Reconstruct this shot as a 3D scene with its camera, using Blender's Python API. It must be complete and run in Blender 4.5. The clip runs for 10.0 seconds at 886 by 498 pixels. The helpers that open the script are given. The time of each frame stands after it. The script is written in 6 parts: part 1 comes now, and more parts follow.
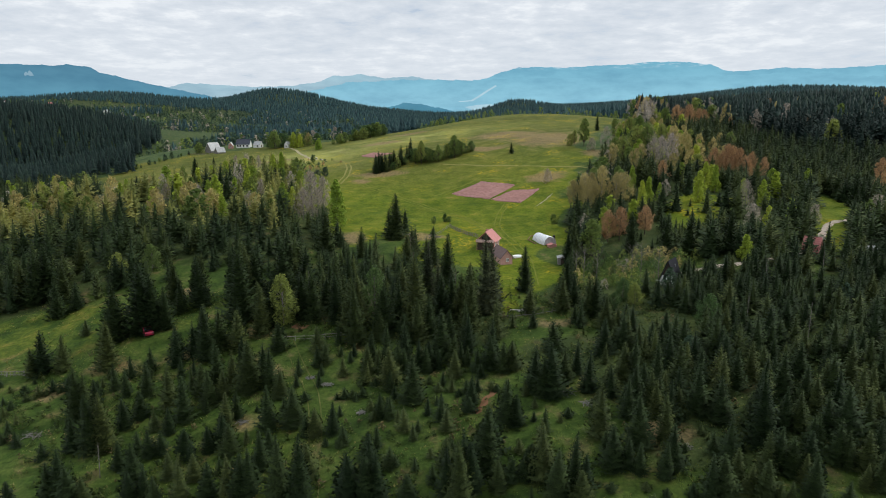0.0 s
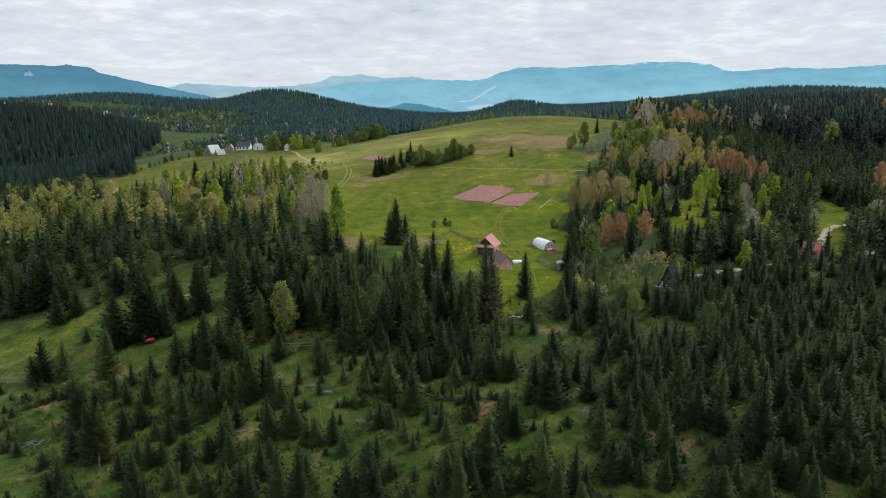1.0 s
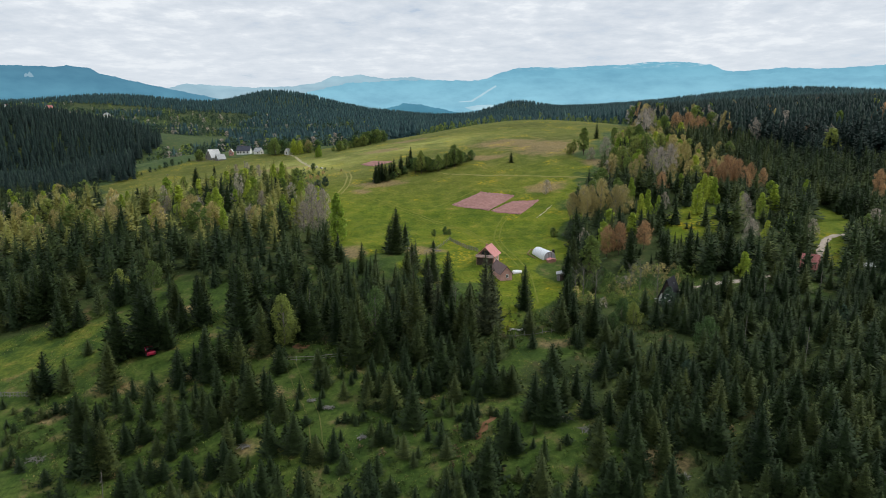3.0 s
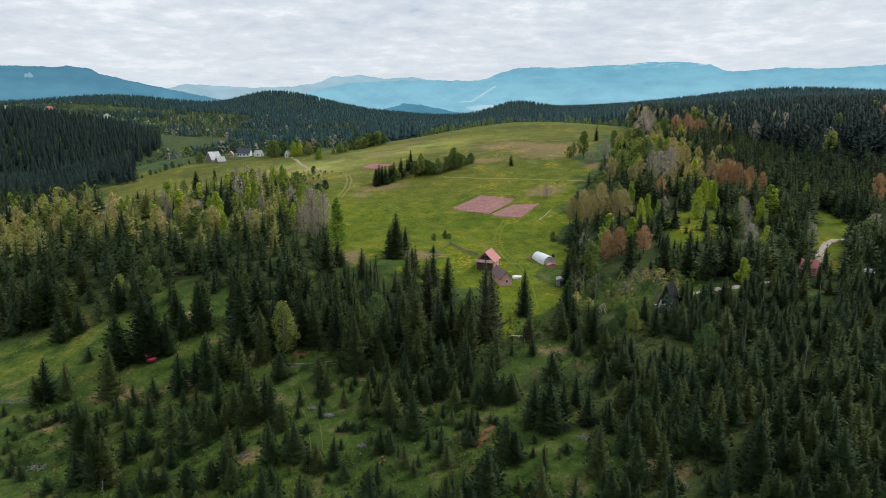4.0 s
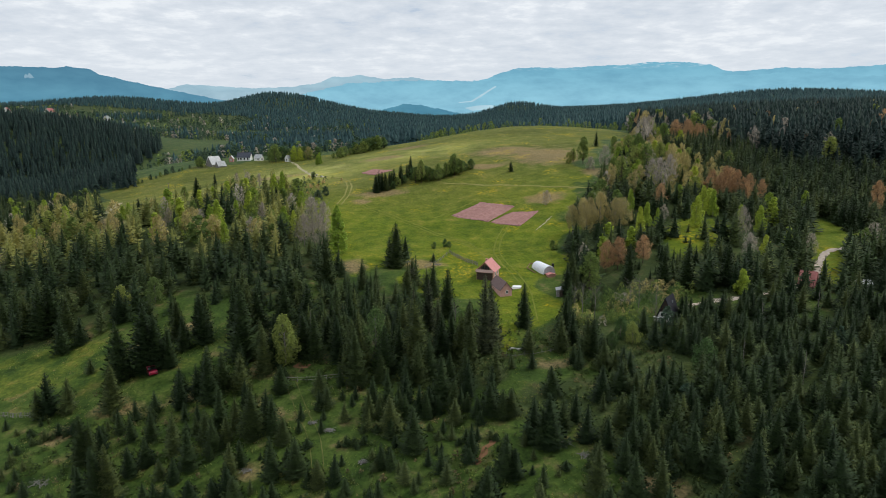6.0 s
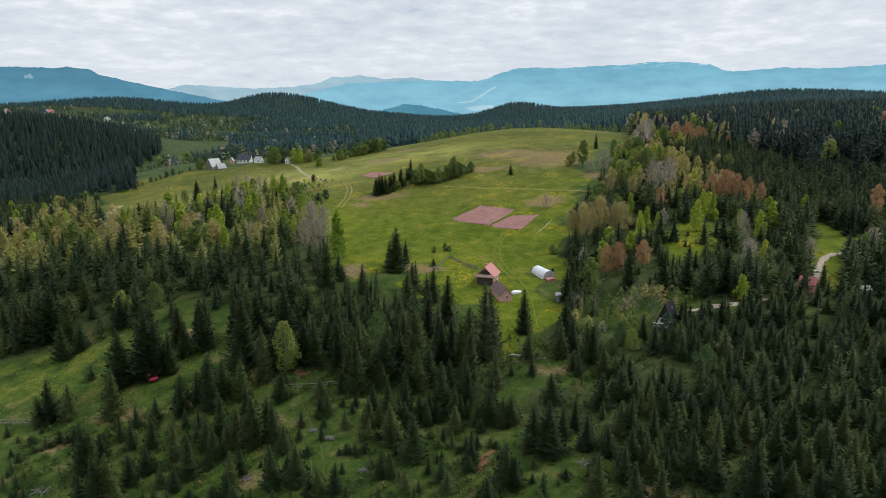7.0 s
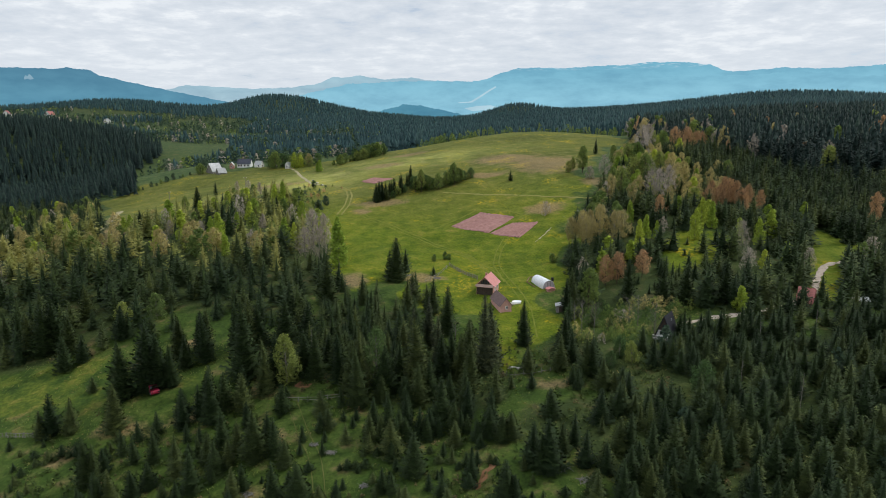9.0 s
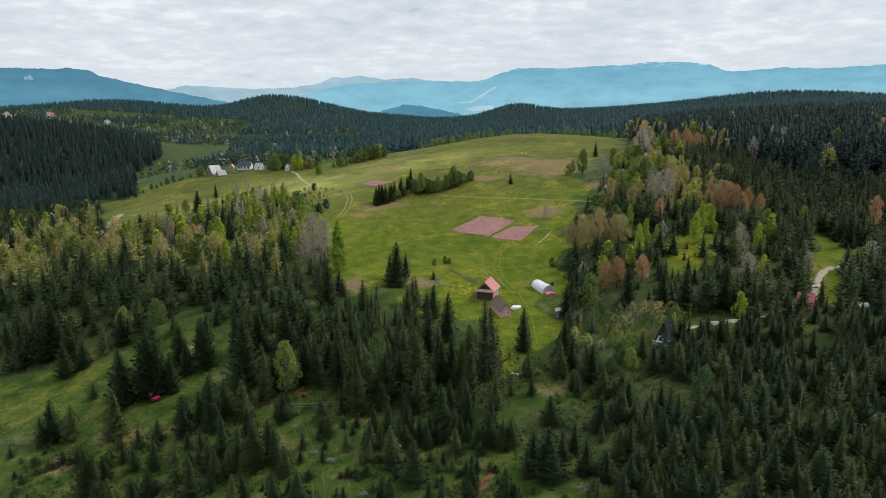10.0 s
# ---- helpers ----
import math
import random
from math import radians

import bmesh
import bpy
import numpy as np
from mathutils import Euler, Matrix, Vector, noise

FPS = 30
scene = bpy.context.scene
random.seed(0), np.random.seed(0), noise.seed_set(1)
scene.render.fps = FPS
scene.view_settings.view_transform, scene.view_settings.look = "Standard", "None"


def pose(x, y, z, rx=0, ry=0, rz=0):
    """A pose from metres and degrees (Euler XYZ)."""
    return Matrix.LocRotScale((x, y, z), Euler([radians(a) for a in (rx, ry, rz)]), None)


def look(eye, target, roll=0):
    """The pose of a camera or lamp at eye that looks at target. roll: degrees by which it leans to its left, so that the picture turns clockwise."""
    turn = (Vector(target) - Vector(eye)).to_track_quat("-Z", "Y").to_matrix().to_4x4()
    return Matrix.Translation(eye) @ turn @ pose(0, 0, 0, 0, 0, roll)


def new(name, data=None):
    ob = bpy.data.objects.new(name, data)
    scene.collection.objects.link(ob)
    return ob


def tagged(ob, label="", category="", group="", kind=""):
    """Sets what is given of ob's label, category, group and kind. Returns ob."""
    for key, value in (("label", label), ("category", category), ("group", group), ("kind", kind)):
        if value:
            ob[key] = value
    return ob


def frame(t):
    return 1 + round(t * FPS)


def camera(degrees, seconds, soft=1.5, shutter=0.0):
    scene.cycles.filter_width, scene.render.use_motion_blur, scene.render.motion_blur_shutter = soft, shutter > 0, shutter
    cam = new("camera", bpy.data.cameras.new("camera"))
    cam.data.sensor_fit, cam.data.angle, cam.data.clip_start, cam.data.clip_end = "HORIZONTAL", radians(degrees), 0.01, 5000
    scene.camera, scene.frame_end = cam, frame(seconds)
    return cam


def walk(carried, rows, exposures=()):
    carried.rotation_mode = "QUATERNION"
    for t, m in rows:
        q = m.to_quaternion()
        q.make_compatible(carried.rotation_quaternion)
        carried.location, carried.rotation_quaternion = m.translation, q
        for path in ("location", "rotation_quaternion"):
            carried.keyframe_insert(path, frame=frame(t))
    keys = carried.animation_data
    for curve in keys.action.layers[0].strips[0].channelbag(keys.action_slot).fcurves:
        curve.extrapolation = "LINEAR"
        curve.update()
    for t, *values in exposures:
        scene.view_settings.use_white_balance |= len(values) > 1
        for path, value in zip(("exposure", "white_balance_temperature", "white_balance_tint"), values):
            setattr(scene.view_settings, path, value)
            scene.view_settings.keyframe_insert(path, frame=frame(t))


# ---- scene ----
# the camera rises straight up from about sixty metres, looking down a little
cam = camera(70.0, 10.0, soft=0.6)
ROWS = [(k / 2, 0.0063 * k, 0.0, 60.0 + 0.675 * k, -10.97 - 0.0033 * k, 0.01335 * k, -0.0009 * k) for k in range(21)]
walk(cam, [(t, pose(x, y, z, 90 + pitch, roll, yaw)) for t, x, y, z, pitch, roll, yaw in ROWS],
     exposures=[(0.0, 0.0, 6120, 8), (10.0, 0.0, 6120, 8)])

# ---- light: a broken overcast sky and a soft sun from the right ----
SUN_ELEVATION, SUN_AZIMUTH = 46.0, 70.0  # azimuth clockwise from the way the camera looks
SUN_STRENGTH, SUN_ANGLE = 1.6, 2.0
ZENITH_GAIN = 0.35  # an overcast sky is brighter overhead than at the horizon


class Nodes:
    """A node tree with short calls."""

    def __init__(self, tree):
        self.tree = tree
        tree.nodes.clear()

    def add(self, kind, links=None, **values):
        n = self.tree.nodes.new(kind)
        for k, v in values.items():
            setattr(n, k, v)
        for k, v in (links or {}).items():
            if isinstance(v, bpy.types.NodeSocket):
                self.tree.links.new(v, n.inputs[k])
            else:
                n.inputs[k].default_value = v
        return n

    def math(self, op, a, b=0.0, clamp=False):
        return self.add("ShaderNodeMath", {0: a, 1: b}, operation=op, use_clamp=clamp).outputs[0]

    def noise(self, vector, scale, detail=4.0, rough=0.55):
        return self.add("ShaderNodeTexNoise", {"Vector": vector, "Scale": scale, "Detail": detail, "Roughness": rough}).outputs["Fac"]

    def ramp(self, fac, stops):
        n = self.add("ShaderNodeValToRGB", {"Fac": fac})
        els = n.color_ramp.elements
        while len(els) < len(stops):
            els.new(0.5)
        for e, (p, c) in zip(els, stops):
            e.position, e.color = p, (*c, 1.0) if len(c) == 3 else c
        return n.outputs["Color"]

    def grey(self, fac, lo, hi):
        return self.add("ShaderNodeMapRange", {"Value": fac, "From Min": lo, "From Max": hi}).outputs["Result"]

    def mix(self, fac, a, b, blend="MIX"):
        n = self.add("ShaderNodeMix", data_type="RGBA", blend_type=blend)
        for k, v in ((0, fac), (6, a), (7, b)):
            if isinstance(v, bpy.types.NodeSocket):
                self.tree.links.new(v, n.inputs[k])
            else:
                n.inputs[k].default_value = v if k == 0 else ((*v, 1.0) if len(v) == 3 else v)
        return n.outputs[2]


world = bpy.data.worlds.new("sky")
scene.world = world
world.use_nodes = True
w = Nodes(world.node_tree)
sky = w.add("ShaderNodeTexSky", sky_type="NISHITA", sun_disc=False, sun_elevation=radians(SUN_ELEVATION),
            sun_rotation=radians(SUN_AZIMUTH), altitude=1000.0, air_density=1.0, dust_density=2.0)
way = w.add("ShaderNodeTexCoord").outputs["Generated"]
sep = w.add("ShaderNodeSeparateXYZ", {0: way})
rise = w.math("MAXIMUM", sep.outputs[2], 0.0)
rise = w.math("ADD", rise, 0.14)
plane = w.add("ShaderNodeCombineXYZ", {0: w.math("DIVIDE", sep.outputs[0], rise), 1: w.math("DIVIDE", sep.outputs[1], rise), 2: 0.0}).outputs[0]
sheets = w.noise(plane, 0.9, 6.0, 0.55)
wisps = w.noise(plane, 5.5, 7.0, 0.62)
both = w.math("ADD", w.math("MULTIPLY", sheets, 0.5), w.math("MULTIPLY", wisps, 0.5))
cloud = w.ramp(both, [(0.36, (0.56, 0.61, 0.68)), (0.45, (0.66, 0.685, 0.72)), (0.53, (0.735, 0.75, 0.775)), (0.61, (0.89, 0.885, 0.88))])
low = w.math("MULTIPLY", w.grey(sep.outputs[2], 0.16, 0.0), 0.75, True)
cloud = w.mix(low, cloud, (0.73, 0.75, 0.77))
gaps = w.grey(both, 0.40, 0.30)
blue = w.mix(1.0, sky.outputs[0], (0.10, 0.10, 0.10), "MULTIPLY")
tone = w.mix(w.math("MULTIPLY", gaps, 0.6), cloud, blue)
lift = w.math("ADD", w.math("MULTIPLY", w.grey(sep.outputs[2], 0.22, 0.9), ZENITH_GAIN), 1.03)
back = w.add("ShaderNodeBackground", {"Color": tone, "Strength": lift})
w.add("ShaderNodeOutputWorld", {"Surface": back.outputs[0]})

sun = new("sun", bpy.data.lights.new("sun", "SUN"))
sun.data.energy, sun.data.angle, sun.data.color = SUN_STRENGTH, radians(SUN_ANGLE), (1.0, 0.94, 0.82)
az, el = radians(SUN_AZIMUTH), radians(SUN_ELEVATION)
sun.matrix_world = look((300, 0, 300), (300 - math.sin(az) * math.cos(el), -math.cos(az) * math.cos(el), 300 - math.sin(el)))


# ---- materials ----
def material(name, rough=0.9, spec=0.2, metal=0.0):
    m = bpy.data.materials.new(name)
    m.use_nodes = True
    n = Nodes(m.node_tree)
    b = n.add("ShaderNodeBsdfPrincipled", {"Roughness": rough, "Metallic": metal, "Specular IOR Level": spec})
    n.add("ShaderNodeOutputMaterial", {"Surface": b.outputs[0]})
    return m, n, b


def put(n, socket, target):
    n.tree.links.new(socket, target)


def plain(name, low, high, scale=3.0, rough=0.85, spec=0.25, metal=0.0, bump=0.0, stain=0.25):
    """Two tones of grain, with larger stains, and a fine relief."""
    m, n, b = material(name, rough, spec, metal)
    at = n.add("ShaderNodeTexCoord").outputs["Object"]
    grain = n.noise(at, scale, 5.0, 0.6)
    c = n.mix(n.grey(grain, 0.3, 0.7), low, high)
    big = n.grey(n.noise(at, scale * 0.17, 3.0), 0.42, 0.7)
    c = n.mix(n.math("MULTIPLY", big, stain), c, tuple(0.55 * v for v in low))
    put(n, c, b.inputs["Base Color"])
    if bump:
        put(n, n.add("ShaderNodeBump", {"Height": grain, "Strength": 0.6, "Distance": bump}).outputs[0], b.inputs["Normal"])
    return m


def foliage(name, dark, mid, light, stuff=False, through_light=0.25, vary=1.0):
    """Leaves or needles: varied from tree to tree and from twig to twig."""
    m, n, b = material(name, 0.75, 0.15)
    if stuff:
        each = n.add("ShaderNodeAttribute", attribute_name="tint").outputs["Fac"]
    else:
        each = n.add("ShaderNodeObjectInfo").outputs["Random"]
    twig = n.add("ShaderNodeNewGeometry").outputs["Random Per Island"]
    a = n.ramp(each, [(0.0, dark), (0.55, mid), (1.0, light)])
    spread = n.ramp(twig, [(0.0, (1 - 0.5 * vary, 1 - 0.48 * vary, 1 - 0.5 * vary)), (0.55, (0.95, 0.95, 0.95)), (1.0, (1 + 0.9 * vary, 1 + 0.75 * vary, 1 + 0.4 * vary))])
    c = n.mix(1.0, a, spread, "MULTIPLY")
    put(n, c, b.inputs["Base Color"])
    if through_light:
        tr = n.add("ShaderNodeBsdfTranslucent", {"Color": c})
        sh = n.add("ShaderNodeMixShader", {0: through_light, 1: b.outputs[0], 2: tr.outputs[0]})
        put(n, sh.outputs[0], n.tree.nodes["Material Output"].inputs["Surface"])
    return m


NEEDLE_TONES = ((0.020, 0.037, 0.014), (0.034, 0.056, 0.019), (0.074, 0.096, 0.030))
NEEDLES = foliage("spruce_needles", *NEEDLE_TONES, through_light=0.16, vary=0.6)
NEEDLES_STUFF = foliage("spruce_needles_wood", *NEEDLE_TONES, stuff=True, through_light=0.14, vary=0.6)
# Spruce needles darkened and blued: cloud shade and haze put into the colour.
SHADED_HILL_NEEDLES = foliage("shaded_hill_spruce_needles", (0.012, 0.026, 0.023), (0.017, 0.034, 0.029), (0.024, 0.042, 0.034), stuff=True, through_light=0.12, vary=0.45)
# Larch green brightened: the sun patch on the left wood is put into it.
SUNLIT_LARCH_NEEDLES = foliage("sunlit_larch_needles", (0.15, 0.175, 0.052), (0.23, 0.245, 0.07), (0.34, 0.32, 0.10), stuff=True, through_light=0.2, vary=0.45)
# Distance haze over the far hills is put into this bluer needle colour.
HAZED_FAR_NEEDLES = foliage("hazed_far_spruce_needles", (0.020, 0.048, 0.053), (0.028, 0.063, 0.068), (0.042, 0.080, 0.077), stuff=True, through_light=0.12, vary=0.5)
LEAF_TONES = {
    "lime": ((0.24, 0.34, 0.050), (0.34, 0.43, 0.060), (0.46, 0.52, 0.075)),
    "green": ((0.13, 0.19, 0.052), (0.185, 0.245, 0.065), (0.26, 0.30, 0.08)),
    "tan": ((0.33, 0.285, 0.125), (0.42, 0.36, 0.15), (0.50, 0.42, 0.18)),
    "orange": ((0.36, 0.22, 0.12), (0.45, 0.285, 0.155), (0.53, 0.34, 0.18)),
    # Dull green, its bluish cast being valley haze mixed into the leaf colour.
    "dull": ((0.042, 0.078, 0.052), (0.062, 0.102, 0.066), (0.095, 0.135, 0.082)),
    "fresh": ((0.075, 0.13, 0.045), (0.105, 0.165, 0.055), (0.15, 0.205, 0.065)),
    "grey": ((0.32, 0.275, 0.235), (0.39, 0.34, 0.295), (0.46, 0.41, 0.36)),
}
LEAVES = {k: foliage("leaves_" + k, *v, through_light=0.4, vary=0.5) for k, v in LEAF_TONES.items()}
LEAVES_STUFF = {k: foliage("leaves_wood_" + k, *v, stuff=True, through_light=0.4, vary=0.5) for k, v in LEAF_TONES.items()}
LOW_LEAVES = {"green": foliage("low_leaves_green", (0.035, 0.058, 0.017), (0.052, 0.080, 0.022), (0.085, 0.105, 0.03), stuff=True, through_light=0.2),
              "tan": foliage("low_leaves_tan", (0.09, 0.075, 0.04), (0.12, 0.10, 0.05), (0.16, 0.13, 0.065), stuff=True, through_light=0.2)}
BARK = plain("bark", (0.06, 0.045, 0.035), (0.13, 0.10, 0.08), 9.0)
GREY_BARK = plain("grey_bark", (0.13, 0.115, 0.10), (0.23, 0.21, 0.185), 6.0)
PINE_NEEDLES = foliage("pine_needles", (0.045, 0.058, 0.032), (0.055, 0.07, 0.036), (0.07, 0.085, 0.04), through_light=0.12)
PALE_BARK = plain("pale_bark", (0.24, 0.21, 0.18), (0.38, 0.35, 0.31), 6.0)


def ground_material():
    m, n, b = material("pasture", 0.95, 0.1)
    at = n.add("ShaderNodeNewGeometry").outputs["Position"]
    marks = n.add("ShaderNodeAttribute", attribute_name="zone")
    zone = n.add("ShaderNodeSeparateColor", {0: marks.outputs["Color"]})
    fine = n.noise(at, 1.7, 6.0, 0.65)
    middle = n.noise(at, 0.22, 5.0, 0.6)
    large = n.noise(at, 0.035, 4.0, 0.55)
    # Rough pasture: darker growth, with cloud shade on the lower slope worked in.
    rough = n.ramp(middle, [(0.28, (0.022, 0.041, 0.010)), (0.44, (0.041, 0.071, 0.013)), (0.57, (0.066, 0.094, 0.020)), (0.70, (0.132, 0.106, 0.048))])
    lush = n.ramp(middle, [(0.28, (0.062, 0.098, 0.007)), (0.45, (0.090, 0.124, 0.008)), (0.59, (0.128, 0.150, 0.013)), (0.75, (0.200, 0.180, 0.030))])
    rough = n.mix(n.math("MULTIPLY", marks.outputs["Alpha"], 0.8), rough, n.ramp(middle, [(0.30, (0.040, 0.066, 0.026)), (0.55, (0.062, 0.096, 0.035)), (0.72, (0.110, 0.122, 0.050))]))
    litter = n.ramp(middle, [(0.30, (0.030, 0.041, 0.016)), (0.55, (0.046, 0.060, 0.021)), (0.75, (0.080, 0.072, 0.034))])
    upland = n.ramp(middle, [(0.28, (0.078, 0.094, 0.015)), (0.45, (0.096, 0.110, 0.020)), (0.60, (0.122, 0.126, 0.028)), (0.78, (0.190, 0.165, 0.056))])
    lush = n.mix(marks.outputs["Alpha"], lush, upland)
    # Pale grass tone: sunlight on the left ridge put into the base colour.
    sun_patch = n.add("ShaderNodeAttribute", attribute_name="sun_patch").outputs["Fac"]
    short = n.ramp(middle, [(0.30, (0.23, 0.245, 0.055)), (0.55, (0.29, 0.295, 0.080)), (0.75, (0.36, 0.335, 0.13))])
    lush = n.mix(n.math("MULTIPLY", sun_patch, n.grey(large, 0.25, 0.55)), lush, short)
    edge = n.math("ADD", zone.outputs[0], n.math("MULTIPLY", n.math("SUBTRACT", middle, 0.5), 0.7))
    c = n.mix(n.grey(edge, 0.35, 0.65), rough, lush)
    shade = n.math("ADD", zone.outputs[2], n.math("MULTIPLY", n.math("SUBTRACT", middle, 0.5), 0.8))
    c = n.mix(n.math("MULTIPLY", n.grey(shade, 0.45, 0.85), 0.75), c, litter)
    straw = n.ramp(fine, [(0.3, (0.16, 0.115, 0.055)), (0.7, (0.26, 0.19, 0.10))])
    dry = n.math("ADD", zone.outputs[1], n.math("MULTIPLY", n.math("SUBTRACT", middle, 0.5), 0.9))
    c = n.mix(n.math("MULTIPLY", n.grey(dry, 0.40, 0.75), 0.8), c, straw)
    # dandelions stand in drifts on the meadow
    drift = n.math("MULTIPLY", n.grey(n.noise(at, 0.075, 3.0), 0.55, 0.66), n.grey(n.noise(at, 0.9, 4.0, 0.7), 0.50, 0.62))
    drift = n.math("MULTIPLY", drift, n.grey(zone.outputs[0], 0.6, 0.9))
    c = n.mix(n.math("MULTIPLY", drift, 0.7), c, (0.50, 0.36, 0.012))
    tone = n.ramp(large, [(0.3, (0.78, 0.82, 0.8)), (0.5, (1.0, 1.0, 1.0)), (0.7, (1.16, 1.1, 1.0))])
    c = n.mix(1.0, c, tone, "MULTIPLY")
    speck = n.ramp(fine, [(0.3, (0.62, 0.66, 0.66)), (0.5, (1.0, 1.0, 1.0)), (0.72, (1.48, 1.40, 1.25))])
    c = n.mix(1.0, c, speck, "MULTIPLY")
    put(n, c, b.inputs["Base Color"])
    h = n.math("ADD", n.math("MULTIPLY", fine, 0.35), middle)
    put(n, n.add("ShaderNodeBump", {"Height": h, "Strength": 0.8, "Distance": 0.5}).outputs[0], b.inputs["Normal"])
    return m


GROUND = ground_material()
PLOUGHED = plain("ploughed_soil", (0.26, 0.135, 0.120), (0.38, 0.215, 0.19), 0.8, 0.95, 0.1, bump=0.1)
TRACK = plain("pale_track", (0.26, 0.23, 0.13), (0.42, 0.37, 0.25), 0.7, 0.95, 0.1)
GRASS_TRACK = plain("worn_grass", (0.17, 0.17, 0.045), (0.26, 0.24, 0.08), 0.7, 0.95, 0.1)
FAINT_RUT = plain("faint_rut", (0.11, 0.135, 0.017), (0.19, 0.195, 0.035), 0.7, 0.95, 0.1)
LOW_RUT = plain("low_rut", (0.07, 0.085, 0.022), (0.125, 0.13, 0.04), 0.7, 0.95, 0.1)
GRAVEL = plain("gravel_road", (0.31, 0.25, 0.20), (0.52, 0.44, 0.37), 0.9, 0.95, 0.1, bump=0.03)
SOIL = plain("bare_soil", (0.13, 0.068, 0.036), (0.22, 0.12, 0.062), 0.9, 0.95, 0.1, bump=0.08)
PINK_TILE = plain("pink_roof_tile", (0.50, 0.20, 0.19), (0.63, 0.29, 0.27), 2.5, 0.7)
BROWN_TILE = plain("brown_roof_tile", (0.13, 0.085, 0.08), (0.20, 0.135, 0.125), 2.5, 0.75)
RED_TILE = plain("red_roof_tile", (0.36, 0.13, 0.12), (0.50, 0.20, 0.18), 2.5, 0.7)
GREY_TILE = plain("grey_roof_sheet", (0.34, 0.34, 0.34), (0.50, 0.50, 0.50), 1.2, 0.6)
PALE_TILE = plain("weathered_shingle", (0.46, 0.46, 0.46), (0.66, 0.65, 0.64), 1.2, 0.7)
DARK_TILE = plain("dark_roof_sheet", (0.020, 0.020, 0.024), (0.036, 0.036, 0.042), 1.5, 0.8, 0.1)
SLATE_TILE = plain("slate_roof_sheet", (0.050, 0.055, 0.075), (0.085, 0.09, 0.115), 1.5, 0.7, 0.2)
PINK_WALL = plain("pink_render", (0.55, 0.30, 0.26), (0.68, 0.40, 0.35), 1.5, 0.9)
PALE_PINK = plain("pale_pink_boards", (0.60, 0.40, 0.37), (0.72, 0.52, 0.48), 3.0, 0.85)
BRICK_WALL = plain("brick_wall", (0.38, 0.19, 0.15), (0.50, 0.27, 0.22), 4.0, 0.9)
WHITE_WALL = plain("white_render", (0.70, 0.69, 0.66), (0.82, 0.81, 0.78), 1.2, 0.9)
GREY_WOOD = plain("weathered_wood", (0.15, 0.14, 0.125), (0.27, 0.255, 0.23), 4.0, 0.9)
BROWN_WOOD = plain("brown_wood", (0.16, 0.10, 0.06), (0.27, 0.17, 0.10), 4.0, 0.85)
DARK_WOOD = plain("dark_wood", (0.05, 0.035, 0.028), (0.09, 0.065, 0.05), 4.0, 0.85)
STONE = plain("pale_stone", (0.38, 0.36, 0.33), (0.60, 0.58, 0.54), 2.0, 0.9)
TUNNEL_FILM = plain("white_plastic_film", (0.72, 0.74, 0.76), (0.84, 0.85, 0.86), 1.0, 0.35, 0.5, stain=0.12)
WHITE_SHEET = plain("white_sheet", (0.80, 0.80, 0.80), (0.88, 0.88, 0.88), 1.0, 0.5, 0.4, stain=0.05)
RED_PAINT = plain("red_paint", (0.30, 0.006, 0.035), (0.38, 0.010, 0.048), 1.0, 0.3, 0.5, stain=0.05)
RUBBER = plain("black_rubber", (0.02, 0.02, 0.02), (0.035, 0.035, 0.035), 6.0, 0.8)
GLASS, _n, _b = material("window_glass", 0.08, 0.6)
_b.inputs["Base Color"].default_value = (0.03, 0.035, 0.04, 1)
STEEL = plain("galvanised_steel", (0.45, 0.46, 0.47), (0.58, 0.59, 0.60), 5.0, 0.4, 0.5, 0.8)


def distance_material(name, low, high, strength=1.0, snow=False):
    """Far mountains seen through kilometres of air: a backdrop that glows, haze and sky light put into its emission
    colour.
    """
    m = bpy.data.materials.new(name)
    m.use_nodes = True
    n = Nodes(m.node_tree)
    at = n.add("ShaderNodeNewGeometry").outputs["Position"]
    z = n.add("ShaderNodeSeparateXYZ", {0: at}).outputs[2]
    # Thicker haze low down is drawn as a paler colour by height.
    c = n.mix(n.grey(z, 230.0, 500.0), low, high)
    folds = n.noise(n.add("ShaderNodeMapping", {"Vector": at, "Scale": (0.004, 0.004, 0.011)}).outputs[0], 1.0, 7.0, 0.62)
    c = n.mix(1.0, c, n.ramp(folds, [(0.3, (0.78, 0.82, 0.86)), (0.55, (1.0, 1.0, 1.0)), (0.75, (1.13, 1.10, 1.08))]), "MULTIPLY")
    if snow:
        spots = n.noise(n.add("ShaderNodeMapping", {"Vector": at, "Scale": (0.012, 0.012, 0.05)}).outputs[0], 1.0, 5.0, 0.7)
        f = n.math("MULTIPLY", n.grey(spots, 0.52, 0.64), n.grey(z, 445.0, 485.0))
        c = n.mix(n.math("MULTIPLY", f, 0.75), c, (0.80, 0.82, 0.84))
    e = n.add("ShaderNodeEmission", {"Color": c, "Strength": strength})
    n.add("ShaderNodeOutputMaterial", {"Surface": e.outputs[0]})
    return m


# ---- mesh helpers ----
def part(name, bm, mat, parent=None, label=""):
    me = bpy.data.meshes.new(name)
    bm.to_mesh(me)
    bm.free()
    me.materials.append(mat)
    ob = new(name, me)
    if parent is not None:
        ob.parent = parent
    if label:
        ob["label"] = label
    return ob


